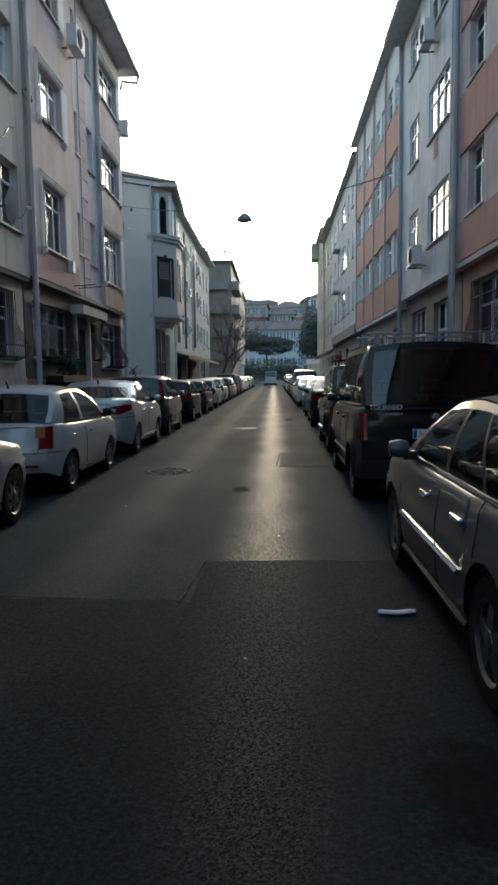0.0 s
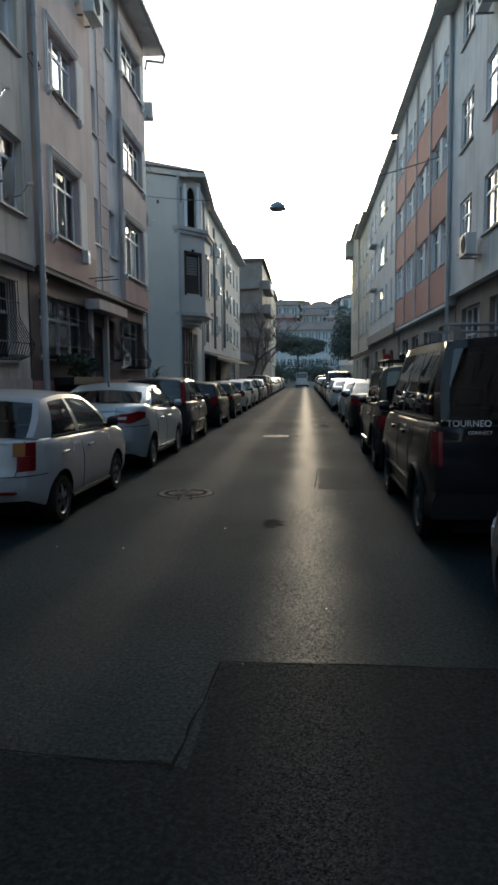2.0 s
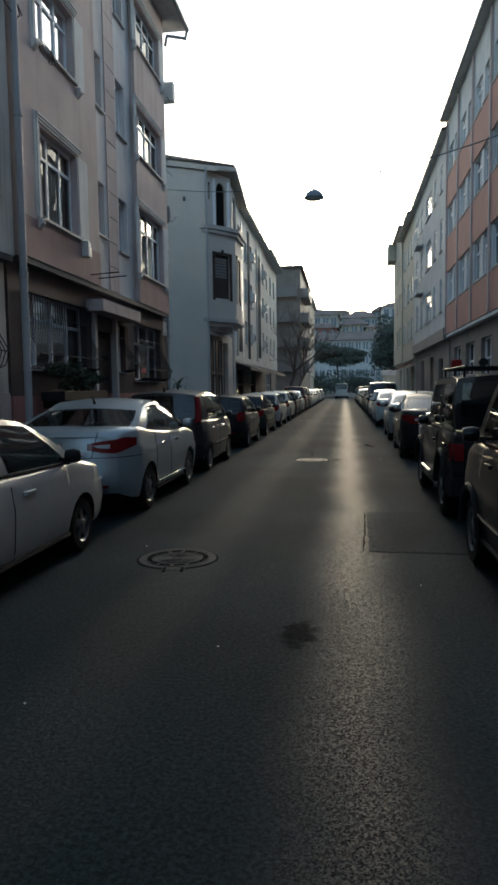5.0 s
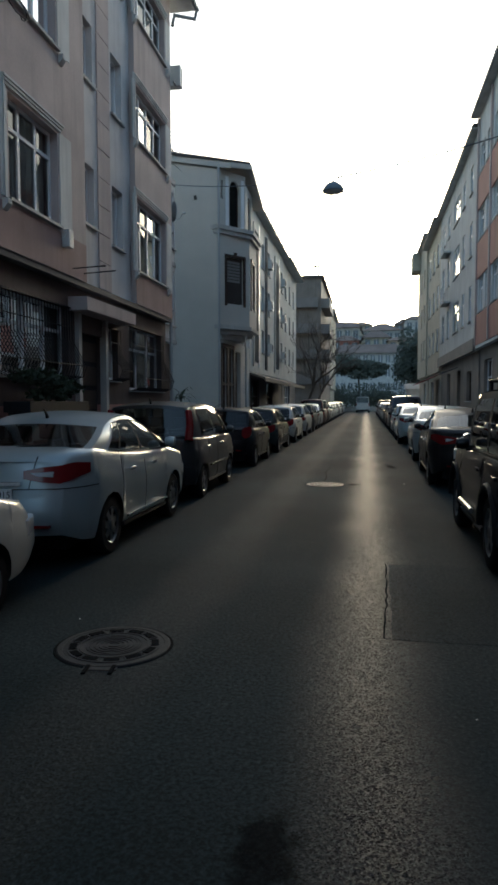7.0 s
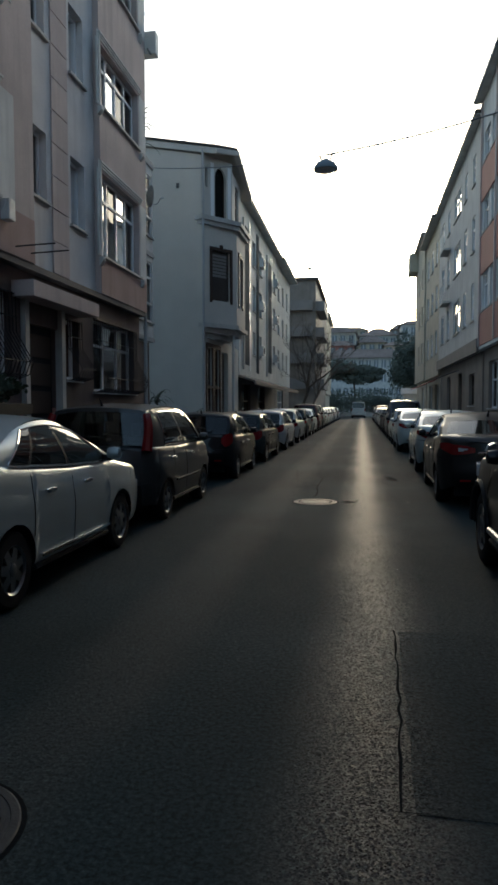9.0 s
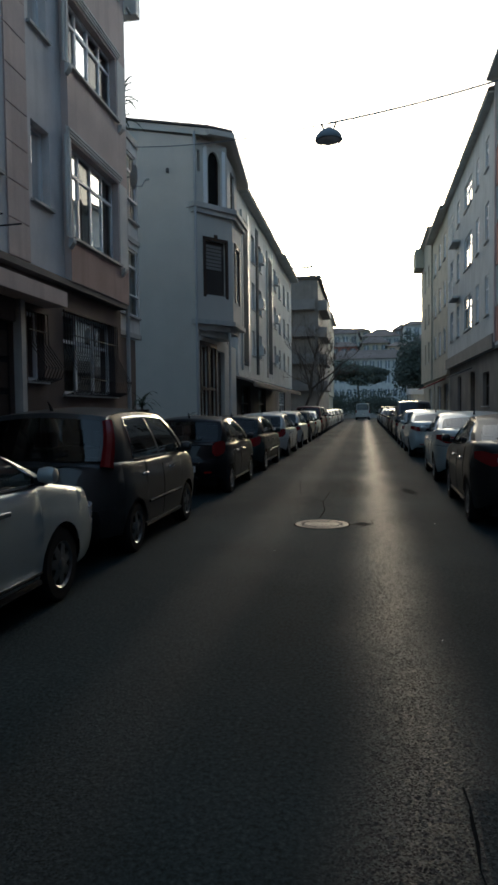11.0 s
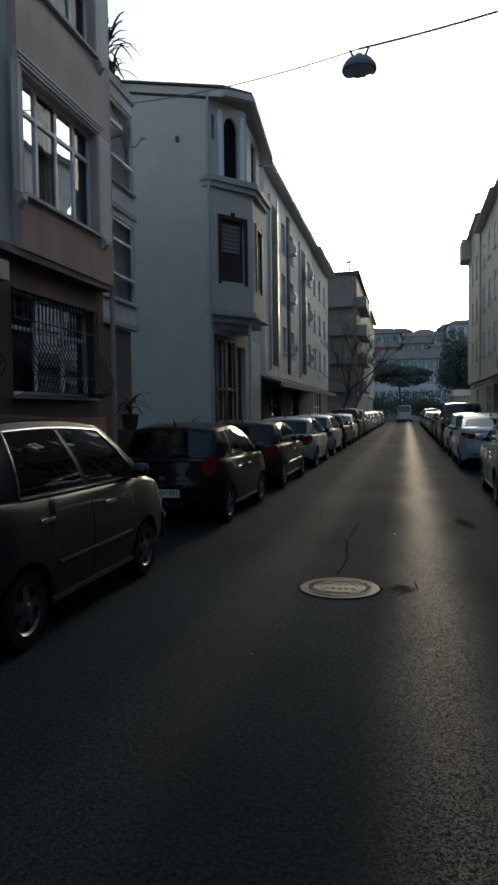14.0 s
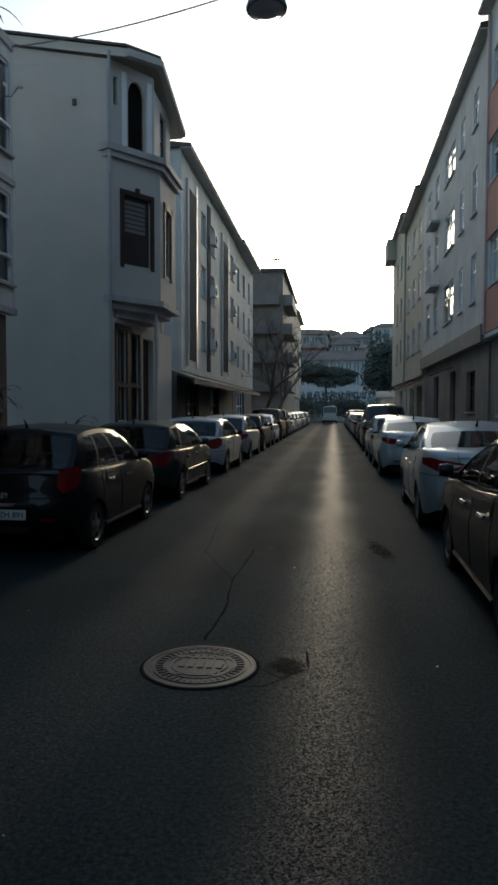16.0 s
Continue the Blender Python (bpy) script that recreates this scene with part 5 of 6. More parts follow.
def number_plate(parent, y, z, text="", x=0.0):
    p = Bits().box(x - 0.26, x + 0.26, y - 0.012, y, z - 0.055, z + 0.055).mesh("number_plate", "plate", parent, bevel=0.004)
    Bits().box(x - 0.255, x - 0.215, y - 0.0145, y - 0.0122, z - 0.05, z + 0.05).mesh("blue_band", "plate_blue", p)
    if text:
        text_part("characters", text, 0.092, (x + 0.02, y - 0.0135, z), "plate_ink", p)
    else:
        b = Bits()
        for i, w in enumerate((0.05, 0.05, 0, 0.04, 0.05, 0, 0.04, 0.04, 0.04)):
            if w:
                b.box(x - 0.19 + i * 0.049, x - 0.19 + i * 0.049 + w * 0.75, y - 0.0145, y - 0.0122, z - 0.032, z + 0.032)
        b.mesh("characters", "plate_ink", p)
    return p


def car(label, x, y, L, W, H, color, style, r=0.30, wheels=None, tail=(0.68, 0.86, 0.6, 0.3, "lens_red"), pillar_lamp=False, plate=(0.75, ""), spokes=5, rim="steel", trim="", trim_z=0.52, flare="", chrome=False, antenna=True, rails=False, turn=0.0, wiper=True, lower="", detail=True):
    t = thing("car", (x, y, 0), label, "car", "cars parked along the street")
    t.rotation_euler.z = radians(turn)
    st = STYLES[style]
    col = P[color]
    hw = W / 2
    rw, fw = wheels or (0.185 * L, 0.79 * L)
    dy, dz = [d[0] * L for d in st["deck"]], [d[1] * (H / {"sedan": 1.47, "saloon": 1.47, "hatch": 1.47, "coupe": 1.47, "mpv": 1.6, "van": 1.83, "jeep": 1.78, "suv": 1.75}[style]) for d in st["deck"]]
    belt = st["belt"] * dz[2] / st["deck"][2][1]
    box = style in ("jeep", "van")

    def half(yy):
        a = max(0.0, 1 - yy / 0.7)
        b = max(0.0, 1 - (L - yy) / 0.9)
        return hw * (1 - (0.06 if box else 0.22) * a ** 2.4 - (0.10 if style == "jeep" else 0.22) * b ** 2.2)

    def deck(yy):
        return float(np.interp(yy, dy, dz))

    ra = r + 0.055
    sill = 0.24 if not box else 0.3

    def low(yy):
        z = sill + 0.10 * max(0.0, 1 - yy / 0.5) ** 2 + 0.08 * max(0.0, 1 - (L - yy) / 0.5) ** 2
        for c in (rw, fw):
            if abs(yy - c) < ra:
                z = max(z, r + math.sqrt(max(0.0, ra * ra - (yy - c) ** 2)) * 0.97)
        return z

    def swell(yy, z):
        """How far the tail and the nose draw in above and below the bumpers."""
        k = 0.35 if box else 1.0
        e = float(np.interp(z, [0.25, 0.36, 0.48, 0.60, 0.66, 0.8, 1.0, 1.1], [0.12, 0.05, 0.0, 0.0, 0.03, 0.05, 0.09, 0.13])) * k
        n_ = float(np.interp(z, [0.25, 0.4, 0.55, 0.7, 0.9], [0.10, 0.0, 0.0, 0.06, 0.16])) * k
        return e * max(0.0, 1 - yy / 0.3) - n_ * max(0.0, 1 - (L - yy) / 0.4)

    def bow_at(yy, u):
        b_ = (0.035 if box else 0.15) * (1 - u * u)
        return b_ * (max(0.0, 1 - yy / 0.3) - max(0.0, 1 - (L - yy) / 0.3))

    ys = sorted({round(v, 4) for v in [0, 0.02, 0.06, 0.13, 0.22, L - 0.2, L - 0.1, L - 0.04, L] + [L * i / 30 for i in range(2, 29)] + [c + ra * k for c in (rw, fw) for k in (-1.001, -0.999, -0.92, -0.78, -0.6, -0.35, 0, 0.35, 0.6, 0.78, 0.92, 0.999, 1.001)]})
    tz, tx = [0, 0.12, 0.45, 0.66, 0.72, 0.93, 1.0], [0.94, 0.98, 1.0, 1.0, 0.985, 0.965, 0.925]
    secs = []
    for yy in ys:
        w, zl, zd = half(yy), low(yy), deck(yy)
        row = []
        for k in (0, 0.08, 0.2, 0.36, 0.5, 0.56, 0.7, 0.84, 0.94, 1.0):
            z = zl + (zd - zl) * k
            full = (z - sill) / max(0.05, zd - sill)
            row.append((w * float(np.interp(full, tz, tx)), yy + swell(yy, z), z))
        row.append((w * 0.6, yy + swell(yy, zd) - bow_at(yy, 0.6), zd + 0.018))
        row.append((0, yy + swell(yy, zd) - bow_at(yy, 0), zd + 0.028))
        secs.append(row + [(-p[0], p[1], p[2]) for p in reversed(row[:-1])])
    m = len(secs[0])
    v = [p for s_ in secs for p in s_]
    f = [(i * m + j, i * m + j + 1, (i + 1) * m + j + 1, (i + 1) * m + j) for i in range(len(secs) - 1) for j in range(m - 1)]
    shells = [(v, f)]
    bow = 0.035 if box else 0.15
    for sec, sg_ in ((secs[0], -1), (secs[-1], 1)):
        nl = (m - 1) // 2
        cv = []
        for k in range(nl + 1):
            a_, b_ = sec[k], sec[m - 1 - k]
            for i in range(9):
                u = 1 - i / 4
                cv.append((a_[0] * u, a_[1] + sg_ * bow * (1 - u * u) * min(1.0, a_[0] / (hw * 0.7)), a_[2]))
        cf = [(k * 9 + i, k * 9 + i + 1, (k + 1) * 9 + i + 1, (k + 1) * 9 + i) for k in range(nl) for i in range(8)]
        shells.append((cv, cf))
        shells.append((v[:0], []))
    fused(shells, "body", col, t, sharp=62)
    if lower:
        # the lower plastic belt of the bumpers
        for nm, a0, a1 in (("rear_bumper", 0, 4), ("front_bumper", len(ys) - 5, len(ys) - 1)):
            bv = []
            for i in range(a0, a1 + 1):
                w = half(ys[i]) + 0.02
                o = -0.03 if a0 == 0 else 0.03
                edge = ys[i] + (o if (i == a0 and a0 == 0) or (i == a1 and a0) else 0)
                bv.append([(w, edge, sill + 0.04), (w + 0.01, edge, 0.48), (w - 0.02, edge, 0.56), (-w + 0.02, edge, 0.56), (-w - 0.01, edge, 0.48), (-w, edge, sill + 0.04)])
            q = [p for r_ in bv for p in r_]
            ff = [(i * 6 + j, i * 6 + j + 1, i * 6 + 7 + j, i * 6 + 6 + j) for i in range(len(bv) - 1) for j in range(5)] + [tuple(range(6)), tuple((len(bv) - 1) * 6 + j for j in range(6))]
            fused([(q, ff)], nm, lower, t, "black plastic bumper")
    Bits().box(-hw + 0.25, hw - 0.25, 0.2, L - 0.25, 0.17, 0.5).mesh("underbody", "trim_black", t)
    for c in (rw, fw):
        Bits().box(-hw + 0.06, hw - 0.06, c - ra + 0.01, c + ra - 0.01, r + ra * 0.96 - 0.01, r + ra * 0.96 + 0.005).mesh("wheel_well", "trim_black", t)
    # cabin
    yb0, yt0, yt1, yb1 = [c * L for c in st["cabin"]]
    if style not in ("sedan", "saloon"):
        yb0 += 0.03 if box else 0.09
        yt0 += 0.02 if box else 0.06
    xr = hw * (0.86 if style == "jeep" else 0.82 if style == "van" else 0.76)

    def roofz(a):
        return H - 0.065 - (0.02 if box else 0.10 if style == "saloon" else 0.055) * (2 * a - 1) ** 2 - (0.0 if box else 0.01 * a)

    def side(a, h, sg=1):
        yy = (1 - h) * (yb0 + (yb1 - yb0) * a) + h * (yt0 + (yt1 - yt0) * a)
        ybase = yb0 + (yb1 - yb0) * a
        xb = half(ybase) * 0.925
        zb = deck(ybase) - 0.005
        return (sg * (xb + (xr - xb) * h ** 1.2 + 0.025 * math.sin(math.pi * h)), yy, zb + (roofz(a) - zb) * h)

    bow0, bow1 = (0.03, 0.05) if box else (0.09, 0.14)

    def back(b, h):
        p = side(0, h)
        return (b * p[0], p[1] - bow0 * (1 - b * b), p[2] + 0.05 * (1 - b * b) * h)

    def front(b, h):
        p = side(1, h)
        return (b * p[0], p[1] + bow1 * (1 - b * b), p[2] + 0.05 * (1 - b * b) * h)

    def top(b, a):
        p, q, o = side(0, 1), side(1, 1), side(a, 1)
        return (b * o[0], o[1] + (1 - b * b) * (-bow0 * (1 - a) + bow1 * a), o[2] + 0.05 * (1 - b * b) + 0.012 * math.sin(math.pi * a))

    shell, panes = [], []
    h0, h1 = 0.06, 0.89
    for sg in (1, -1):
        ext = [e for pr in st["panes"] for e in pr]
        g = grid(splits(14, ext), splits(5, [h0, h1]), lambda a, h: side(a, h, sg), lambda a, h: next((i for i, (p, q) in enumerate(st["panes"]) if p < a < q), "post%d" % (a > st["panes"][1][0]) if style not in ("coupe", "mpv") and st["panes"][0][1] < a < st["panes"][-1][0] else None) if h0 < h < h1 else None)
        for k, vf in g.items():
            if k is None:
                shell.append(vf)
            else:
                panes.append(("door_post" if isinstance(k, str) else "side_window", vf))
    hr = 0.05
    g = grid(splits(8, [0.05, 0.95]), splits(4, [hr, 0.9]), lambda u, h: back(2 * u - 1, h), lambda u, h: 0 if 0.05 < u < 0.95 and hr < h < 0.9 else None)
    for k, vf in g.items():
        (shell if k is None else panes).append(vf if k is None else ("rear_window", vf))
    g = grid(splits(8, [0.06, 0.94]), splits(4, [0.06, 0.9]), lambda u, h: front(2 * u - 1, h), lambda u, h: 0 if 0.06 < u < 0.94 and 0.06 < h < 0.9 else None)
    for k, vf in g.items():
        (shell if k is None else panes).append(vf if k is None else ("windscreen", vf))
    g = grid(splits(8, []), splits(10, []), lambda u, a: top(2 * u - 1, a), lambda u, a: None)
    shell += list(g.values())
    fused(shell, "cabin", col, t, sharp=62)
    for nm, vf in panes:
        fused([vf], nm, "trim_black" if nm == "door_post" else "glass_car", t)
    # inside: floor, dashboard, seats
    Bits().box(-hw + 0.16, hw - 0.16, yb0 + 0.25, yb1 - 0.15, 0.5, 0.55).mesh("cabin_floor", "cloth_dark", t)
    rows = [(yb0 + 0.55 * (yb1 - yb0)), yb0 + 0.28 * (yb1 - yb0)]
    if detail:
        for yy in rows:
            for xx in (-0.36, 0.36):
                s_ = Bits().box(xx - 0.24, xx + 0.24, yy, yy + 0.14, 0.5, belt + 0.12).mesh("seat", "cloth_dark", t, bevel=0.04)
                Bits().box(xx - 0.13, xx + 0.13, yy - 0.03, yy + 0.07, belt + 0.14, min(belt + 0.33, H - 0.15)).mesh("headrest", "cloth_dark", s_, bevel=0.03)
        Bits().box(-hw + 0.2, hw - 0.2, yb1 - 0.55, yb1 - 0.2, 0.6, belt - 0.02).mesh("dashboard", "trim_black", t)
    # wheels
    for c in (rw, fw):
        for sg in (1, -1):
            make_wheel(t, sg, c, sg * (hw - 0.12), r, spokes, rim)
            if flare:
                pts = [(sg * (half(c) * 0.995), c + (ra + 0.02) * math.cos(a), r + (ra + 0.02) * math.sin(a)) for a in [math.pi * k / 14 for k in range(15)]]
                Bits().tube(pts, 0.035, 6).mesh("wheel_arch", flare, t, "plastic wheel arch", smooth=True)
    # tail lamps
    z0, z1, xin, wrap, lm = tail
    for sg in (1, -1):
        if pillar_lamp:
            pts = [Vector(side(0.012, h, sg)) + Vector((sg * 0.004, -0.02, 0)) for h in (0.1, 0.3, 0.55, 0.75, 0.9)]
            Bits().tube([pts[0] + Vector((0, -0.03, -0.1))] + pts, 0.075, 8, 0.055).mesh("tail_lamp", "lens_red", t, "tall red tail lamp", smooth=True)
            continue
        lamp_parts = [(z0, z1, lm)] if lm != "punto" else [(z0, z0 + 0.15, "lens_red"), (z0 + 0.152, z1, "lens_amber"), (z0 + 0.152, z1, "lens_red")]
        for k, (a, b, mm) in enumerate(lamp_parts):
            zm = (z0 + z1) / 2
            shape = [0.7, 0.95, 1.0, 1.0, 0.9, 0.6] if lm == "punto" else [0.45, 0.85, 1.0, 1.0, 0.9, 0.55] if lm == "lens_red" and not box else [1.0] * 6
            bend = [0, 0, 0.0, 0.02, 0.035, 0.05] if lm == "lens_red" and not box else [0] * 6
            v_, f_ = [], []
            way = [(xin, 0.0), ((xin + 1) / 2, 0.0), (0.97, 0.0), (None, 0.05), (None, 0.13), (None, wrap)]
            if lm == "punto":
                way = [[(xin + 0.06, 0.0), ((xin + 1) / 2, 0.0), (0.97, 0.0), (None, 0.04), (None, 0.09), (None, wrap)],
                       [(xin, 0.0), (xin + 0.05, 0.0), (xin + 0.1, 0.0), (0.93, 0.0), (0.96, 0.0), (0.985, 0.0)],
                       [(0.986, 0.0), (None, 0.01), (None, 0.03), (None, 0.06), (None, 0.09), (None, wrap)]][k]
                shape = [1.0] * 6
            for q, (uu, yy) in enumerate(way):
                for z in (zm + bend[q] + (a - zm) * shape[q], zm + bend[q] + (b - zm) * shape[q]):
                    sw = swell(yy, z)
                    if uu is not None:
                        xx, yq = half(0) * uu, sw - bow_at(0, uu) - 0.012
                    else:
                        xx, yq = half(yy) * 1.0 + 0.008, yy + sw
                    v_.append((sg * xx, yq, z))
                    v_.append((sg * (xx - 0.05), yq + 0.06, z))
            for q in range(5):
                o_ = q * 4
                f_ += [(o_, o_ + 2, o_ + 6, o_ + 4), (o_ + 1, o_ + 5, o_ + 7, o_ + 3), (o_ + 2, o_ + 3, o_ + 7, o_ + 6), (o_, o_ + 4, o_ + 5, o_ + 1)]
            f_ += [(0, 1, 3, 2), (20, 22, 23, 21)]
            Bits().add(v_, f_).mesh("tail_lamp", mm, t, smooth=True)
        if chrome and style in ("sedan", "saloon"):
            zc = (z0 + z1) / 2
            yq = swell(0, zc) - bow_at(0, xin + 0.15) - 0.016
            Bits().add([(sg * half(0) * (xin + 0.06), yq - 0.006, zc - 0.012), (sg * half(0) * 0.88, yq + 0.035, zc - 0.02), (sg * half(0) * 0.88, yq + 0.035, zc + 0.03), (sg * half(0) * (xin + 0.06), yq - 0.006, zc + 0.015),
                        (sg * half(0) * (xin + 0.06), yq + 0.06, zc - 0.012), (sg * half(0) * 0.88, yq + 0.1, zc - 0.02), (sg * half(0) * 0.88, yq + 0.1, zc + 0.03), (sg * half(0) * (xin + 0.06), yq + 0.06, zc + 0.015)],
                       [(0, 1, 2, 3), (4, 7, 6, 5), (0, 4, 5, 1), (1, 5, 6, 2), (2, 6, 7, 3), (3, 7, 4, 0)]).mesh("reversing_lamp", "lens_clear", t)
        Bits().box(sg * half(0) * 0.62, sg * half(0) * 0.86, -bow_at(0, 0.75) - 0.008, 0.02, 0.42, 0.45).mesh("reflector", "lens_red", t)
    # seams round the rear bumper and the boot lid
    if detail and not box and not pillar_lamp:
        def tail_point(u, z):
            return (half(0) * 0.985 * u, swell(0, z) - bow_at(0, u) - 0.002, z)

        zs_ = z0 - 0.05
        flank = [(half(v_) * 0.998, v_ + swell(v_, zs_), zs_) for v_ in np.linspace(rw - ra, 0.02, 6)]
        line = flank + [tail_point(u, zs_) for u in np.linspace(0.97, -0.97, 13)] + [(-p[0], p[1], p[2]) for p in reversed(flank)]
        Bits().tube(line, 0.006, 4).mesh("bumper_seam", "trim_black", t)
        for sg in (1, -1):
            Bits().tube([tail_point(sg * (xin + 0.16) * (1.0 - 0.12 * k), zs_ + (dz[1] - 0.01 - zs_) * (1 - k)) for k in np.linspace(0, 1, 8)], 0.005, 4).mesh("boot_seam", "trim_black", t)
        Bits().box(-0.28, 0.28, -bow_at(0, 0) - 0.004, 0.05, 0.30, 0.36).mesh("lower_grille", "trim_black", t, bevel=0.008)
    # headlamps
    for sg in (1, -1):
        out, inn = [], []
        for (xx, yy) in [(half(L) * 0.6, L + 0.012), (half(L) * 0.98, L + 0.004), (half(L - 0.1) + 0.006, L - 0.1), (half(L - 0.35) + 0.004, L - 0.35)]:
            out.append((sg * xx, yy))
            inn.append((sg * (xx - 0.07), yy - 0.07))
        Bits().prism(out + inn[::-1], "z", deck(L) - 0.06, deck(L) + 0.07).mesh("headlamp", "lens_clear", t, bevel=0.008)
    # plate, handles, mirrors, seams, sill
    number_plate(t, swell(0, plate[0]) - bow_at(0, 0) - 0.002, plate[0], plate[1])
    Bits().box(-0.34, 0.34, swell(0, plate[0] + 0.1) - bow_at(0, 0) - 0.014, swell(0, plate[0] + 0.1) + 0.03, plate[0] + 0.085, plate[0] + 0.125).mesh("tailgate_bar", "chrome" if chrome else col, t, bevel=0.006)
    Bits().lathe([(0.045, -0.022), (0.04, -0.03), (0.02, -0.032)], 16, (0, 0, 0), "x").mesh("badge", "chrome", t).matrix_basis = pose(0, swell(0, plate[0] + 0.2) - bow_at(0, 0) + 0.006, plate[0] + 0.2, 0, 0, 90)
    for sg in (1, -1):
        ym = yb0 + 0.88 * (yb1 - yb0)
        mb = Bits().lathe([(0.015, -0.08), (0.055, -0.07), (0.068, 0.0), (0.055, 0.055), (0.015, 0.07)], 12, (0, 0, 0), "x").mesh("mirror", col if color not in ("white", "silver") else "trim_black", t, smooth=True)
        mb.matrix_basis = pose(sg * (hw + 0.05), ym, belt + 0.07)
        Bits().box(sg * (hw * 0.9), sg * (hw + 0.02), ym - 0.02, ym + 0.04, belt - 0.01, belt + 0.05).mesh("mirror_arm", "trim_black", t)
        if detail:
            for a0, a1 in st["panes"][-2:]:
                yh = yb0 + (a0 + 0.09) * (yb1 - yb0)
                Bits().box(sg * (half(yh) * 0.985), sg * (half(yh) * 0.985 + 0.035), yh - 0.09, yh + 0.09, belt - 0.17, belt - 0.135).mesh("door_handle", "chrome" if chrome else col, t, bevel=0.01)
                ysm = yb0 + (a0 - 0.015) * (yb1 - yb0)
                if ysm > rw + 0.1:
                    pts = [(sg * half(ysm) * float(np.interp((z - sill) / (deck(ysm) - sill), tz, tx)) + sg * 0.001, ysm, z) for z in np.linspace(max(low(ysm), sill) + 0.03, deck(ysm) - 0.01, 9)]
                    Bits().tube(pts, 0.0035, 4).mesh("door_seam", "trim_black", t)
            pts = [Vector(side(a, 0.03, sg)) + Vector((sg * 0.008, 0, 0)) for a in np.linspace(st["panes"][0][0], 0.95, 12)]
            Bits().tube(pts, 0.011, 5).mesh("window_trim", "chrome" if chrome else "trim_black", t)
            if chrome and style in ("mpv", "saloon"):
                a0, a1 = st["panes"][0][0], st["panes"][-1][1]
                arc = [side(a0, h, sg) for h in np.linspace(0.05, 0.9, 6)] + [side(a, 0.9, sg) for a in np.linspace(a0, a1, 10)][1:] + [side(a1, h, sg) for h in np.linspace(0.9, 0.05, 6)][1:]
                Bits().tube([Vector(p) + Vector((sg * 0.006, 0, 0)) for p in arc], 0.008, 5).mesh("window_trim", "chrome", t)
            if trim:
                yy0, yy1 = rw + ra + 0.06, fw - ra - 0.06
                pts = [(sg * (half(v_) + 0.004), v_, trim_z) for v_ in np.linspace(yy0, yy1, 6)]
                Bits().tube(pts, 0.018, 6).mesh("side_trim", trim, t, "side rubbing strip")
            pts = [(sg * half(v_) * 0.95, v_, sill + 0.01) for v_ in np.linspace(rw + ra, fw - ra, 6)]
            Bits().tube(pts, 0.03, 6).mesh("side_sill", "trim_black", t)
            Bits().tube([(sg * half(L * 0.97), fw + 0.3, deck(fw + 0.3) * 0.72), (sg * (half(fw + 0.42)), fw + 0.34, deck(fw + 0.3) * 0.72)], 0.02, 6).mesh("indicator", "lens_amber", t)
    if antenna:
        o = Vector(top(0, 0.08 if style != "van" else 0.9))
        Bits().tube([o, o + Vector((0, -0.03, 0.05)), o + Vector((0, -0.09, 0.10))], 0.022, 6, 0.006).mesh("antenna", "trim_black", t)
    if wiper and style != "sedan":
        p, q = Vector(back(0.05, hr + 0.03)), Vector(back(0.45, hr + 0.14))
        Bits().tube([p + Vector((0, -0.02, 0)), q + Vector((0, -0.025, 0))], 0.008, 5).mesh("rear_wiper", "trim_black", t)
    if rails:
        for a in (0.05, 0.5):
            c = Vector(top(0, a))
            b = Bits().box(-xr - 0.02, xr + 0.02, c.y - 0.03, c.y + 0.03, H + 0.055, H + 0.08)
            for sg in (1, -1):
                b.box(sg * (xr - 0.1) - 0.03, sg * (xr - 0.1) + 0.03, c.y - 0.04, c.y + 0.04, H - 0.07, H + 0.055)
            b.mesh("roof_bar", "steel", t, bevel=0.006)
    return t


XL, XR = -2.76, 1.0      # the flanks that look on the roadway
car("silver car with alloy wheels parked at the kerb", XL - 0.87, 3.75, 4.1, 1.74, 1.47, "silver", "hatch", 0.31, (0.75, 3.32), spokes=7)
car("dusty white three door hatchback with red and amber tail lamps", XL - 0.83, 8.55, 3.75, 1.66, 1.48, "white", "coupe", 0.28, (0.62, 2.75), (0.65, 0.94, 0.82, 0.10, "punto"), plate=(0.48, ""))
car("silver saloon with red tail lamps and a chrome strip", XL - 0.89, 12.85, 4.25, 1.78, 1.52, "pearl", "saloon", 0.31, (0.85, 3.2), (0.84, 1.01, 0.5, 0.34, "lens_red"), plate=(0.74, "34 DU 7015"), chrome=True, spokes=7, trim="chrome", trim_z=0.34)
car("dark grey small people carrier with tall red tail lamps", XL - 0.86, 17.3, 3.75, 1.68, 1.63, "green", "mpv", 0.28, (0.7, 2.85), pillar_lamp=True, plate=(0.62, ""), lower="trim_black", trim="trim_black", chrome=True)
car("glossy black small hatchback", XL - 0.82, 22.85, 3.6, 1.62, 1.47, "black", "hatch", 0.28, (0.58, 2.75), (0.72, 0.98, 0.86, 0.2, "lens_red"), plate=(0.50, "34 FZH 891"), chrome=True)
car("dark green hatchback with red corner lamps", XL - 0.86, 27.15, 4.15, 1.72, 1.44, "teal", "hatch", 0.30, (0.75, 3.35), (0.66, 0.88, 0.6, 0.2, "lens_red"), trim="chrome")
car("white hatchback parked at the kerb", XL - 0.87, 32.35, 4.2, 1.75, 1.47, "white", "hatch", 0.31, None, (0.66, 0.92, 0.66, 0.22, "lens_red"))
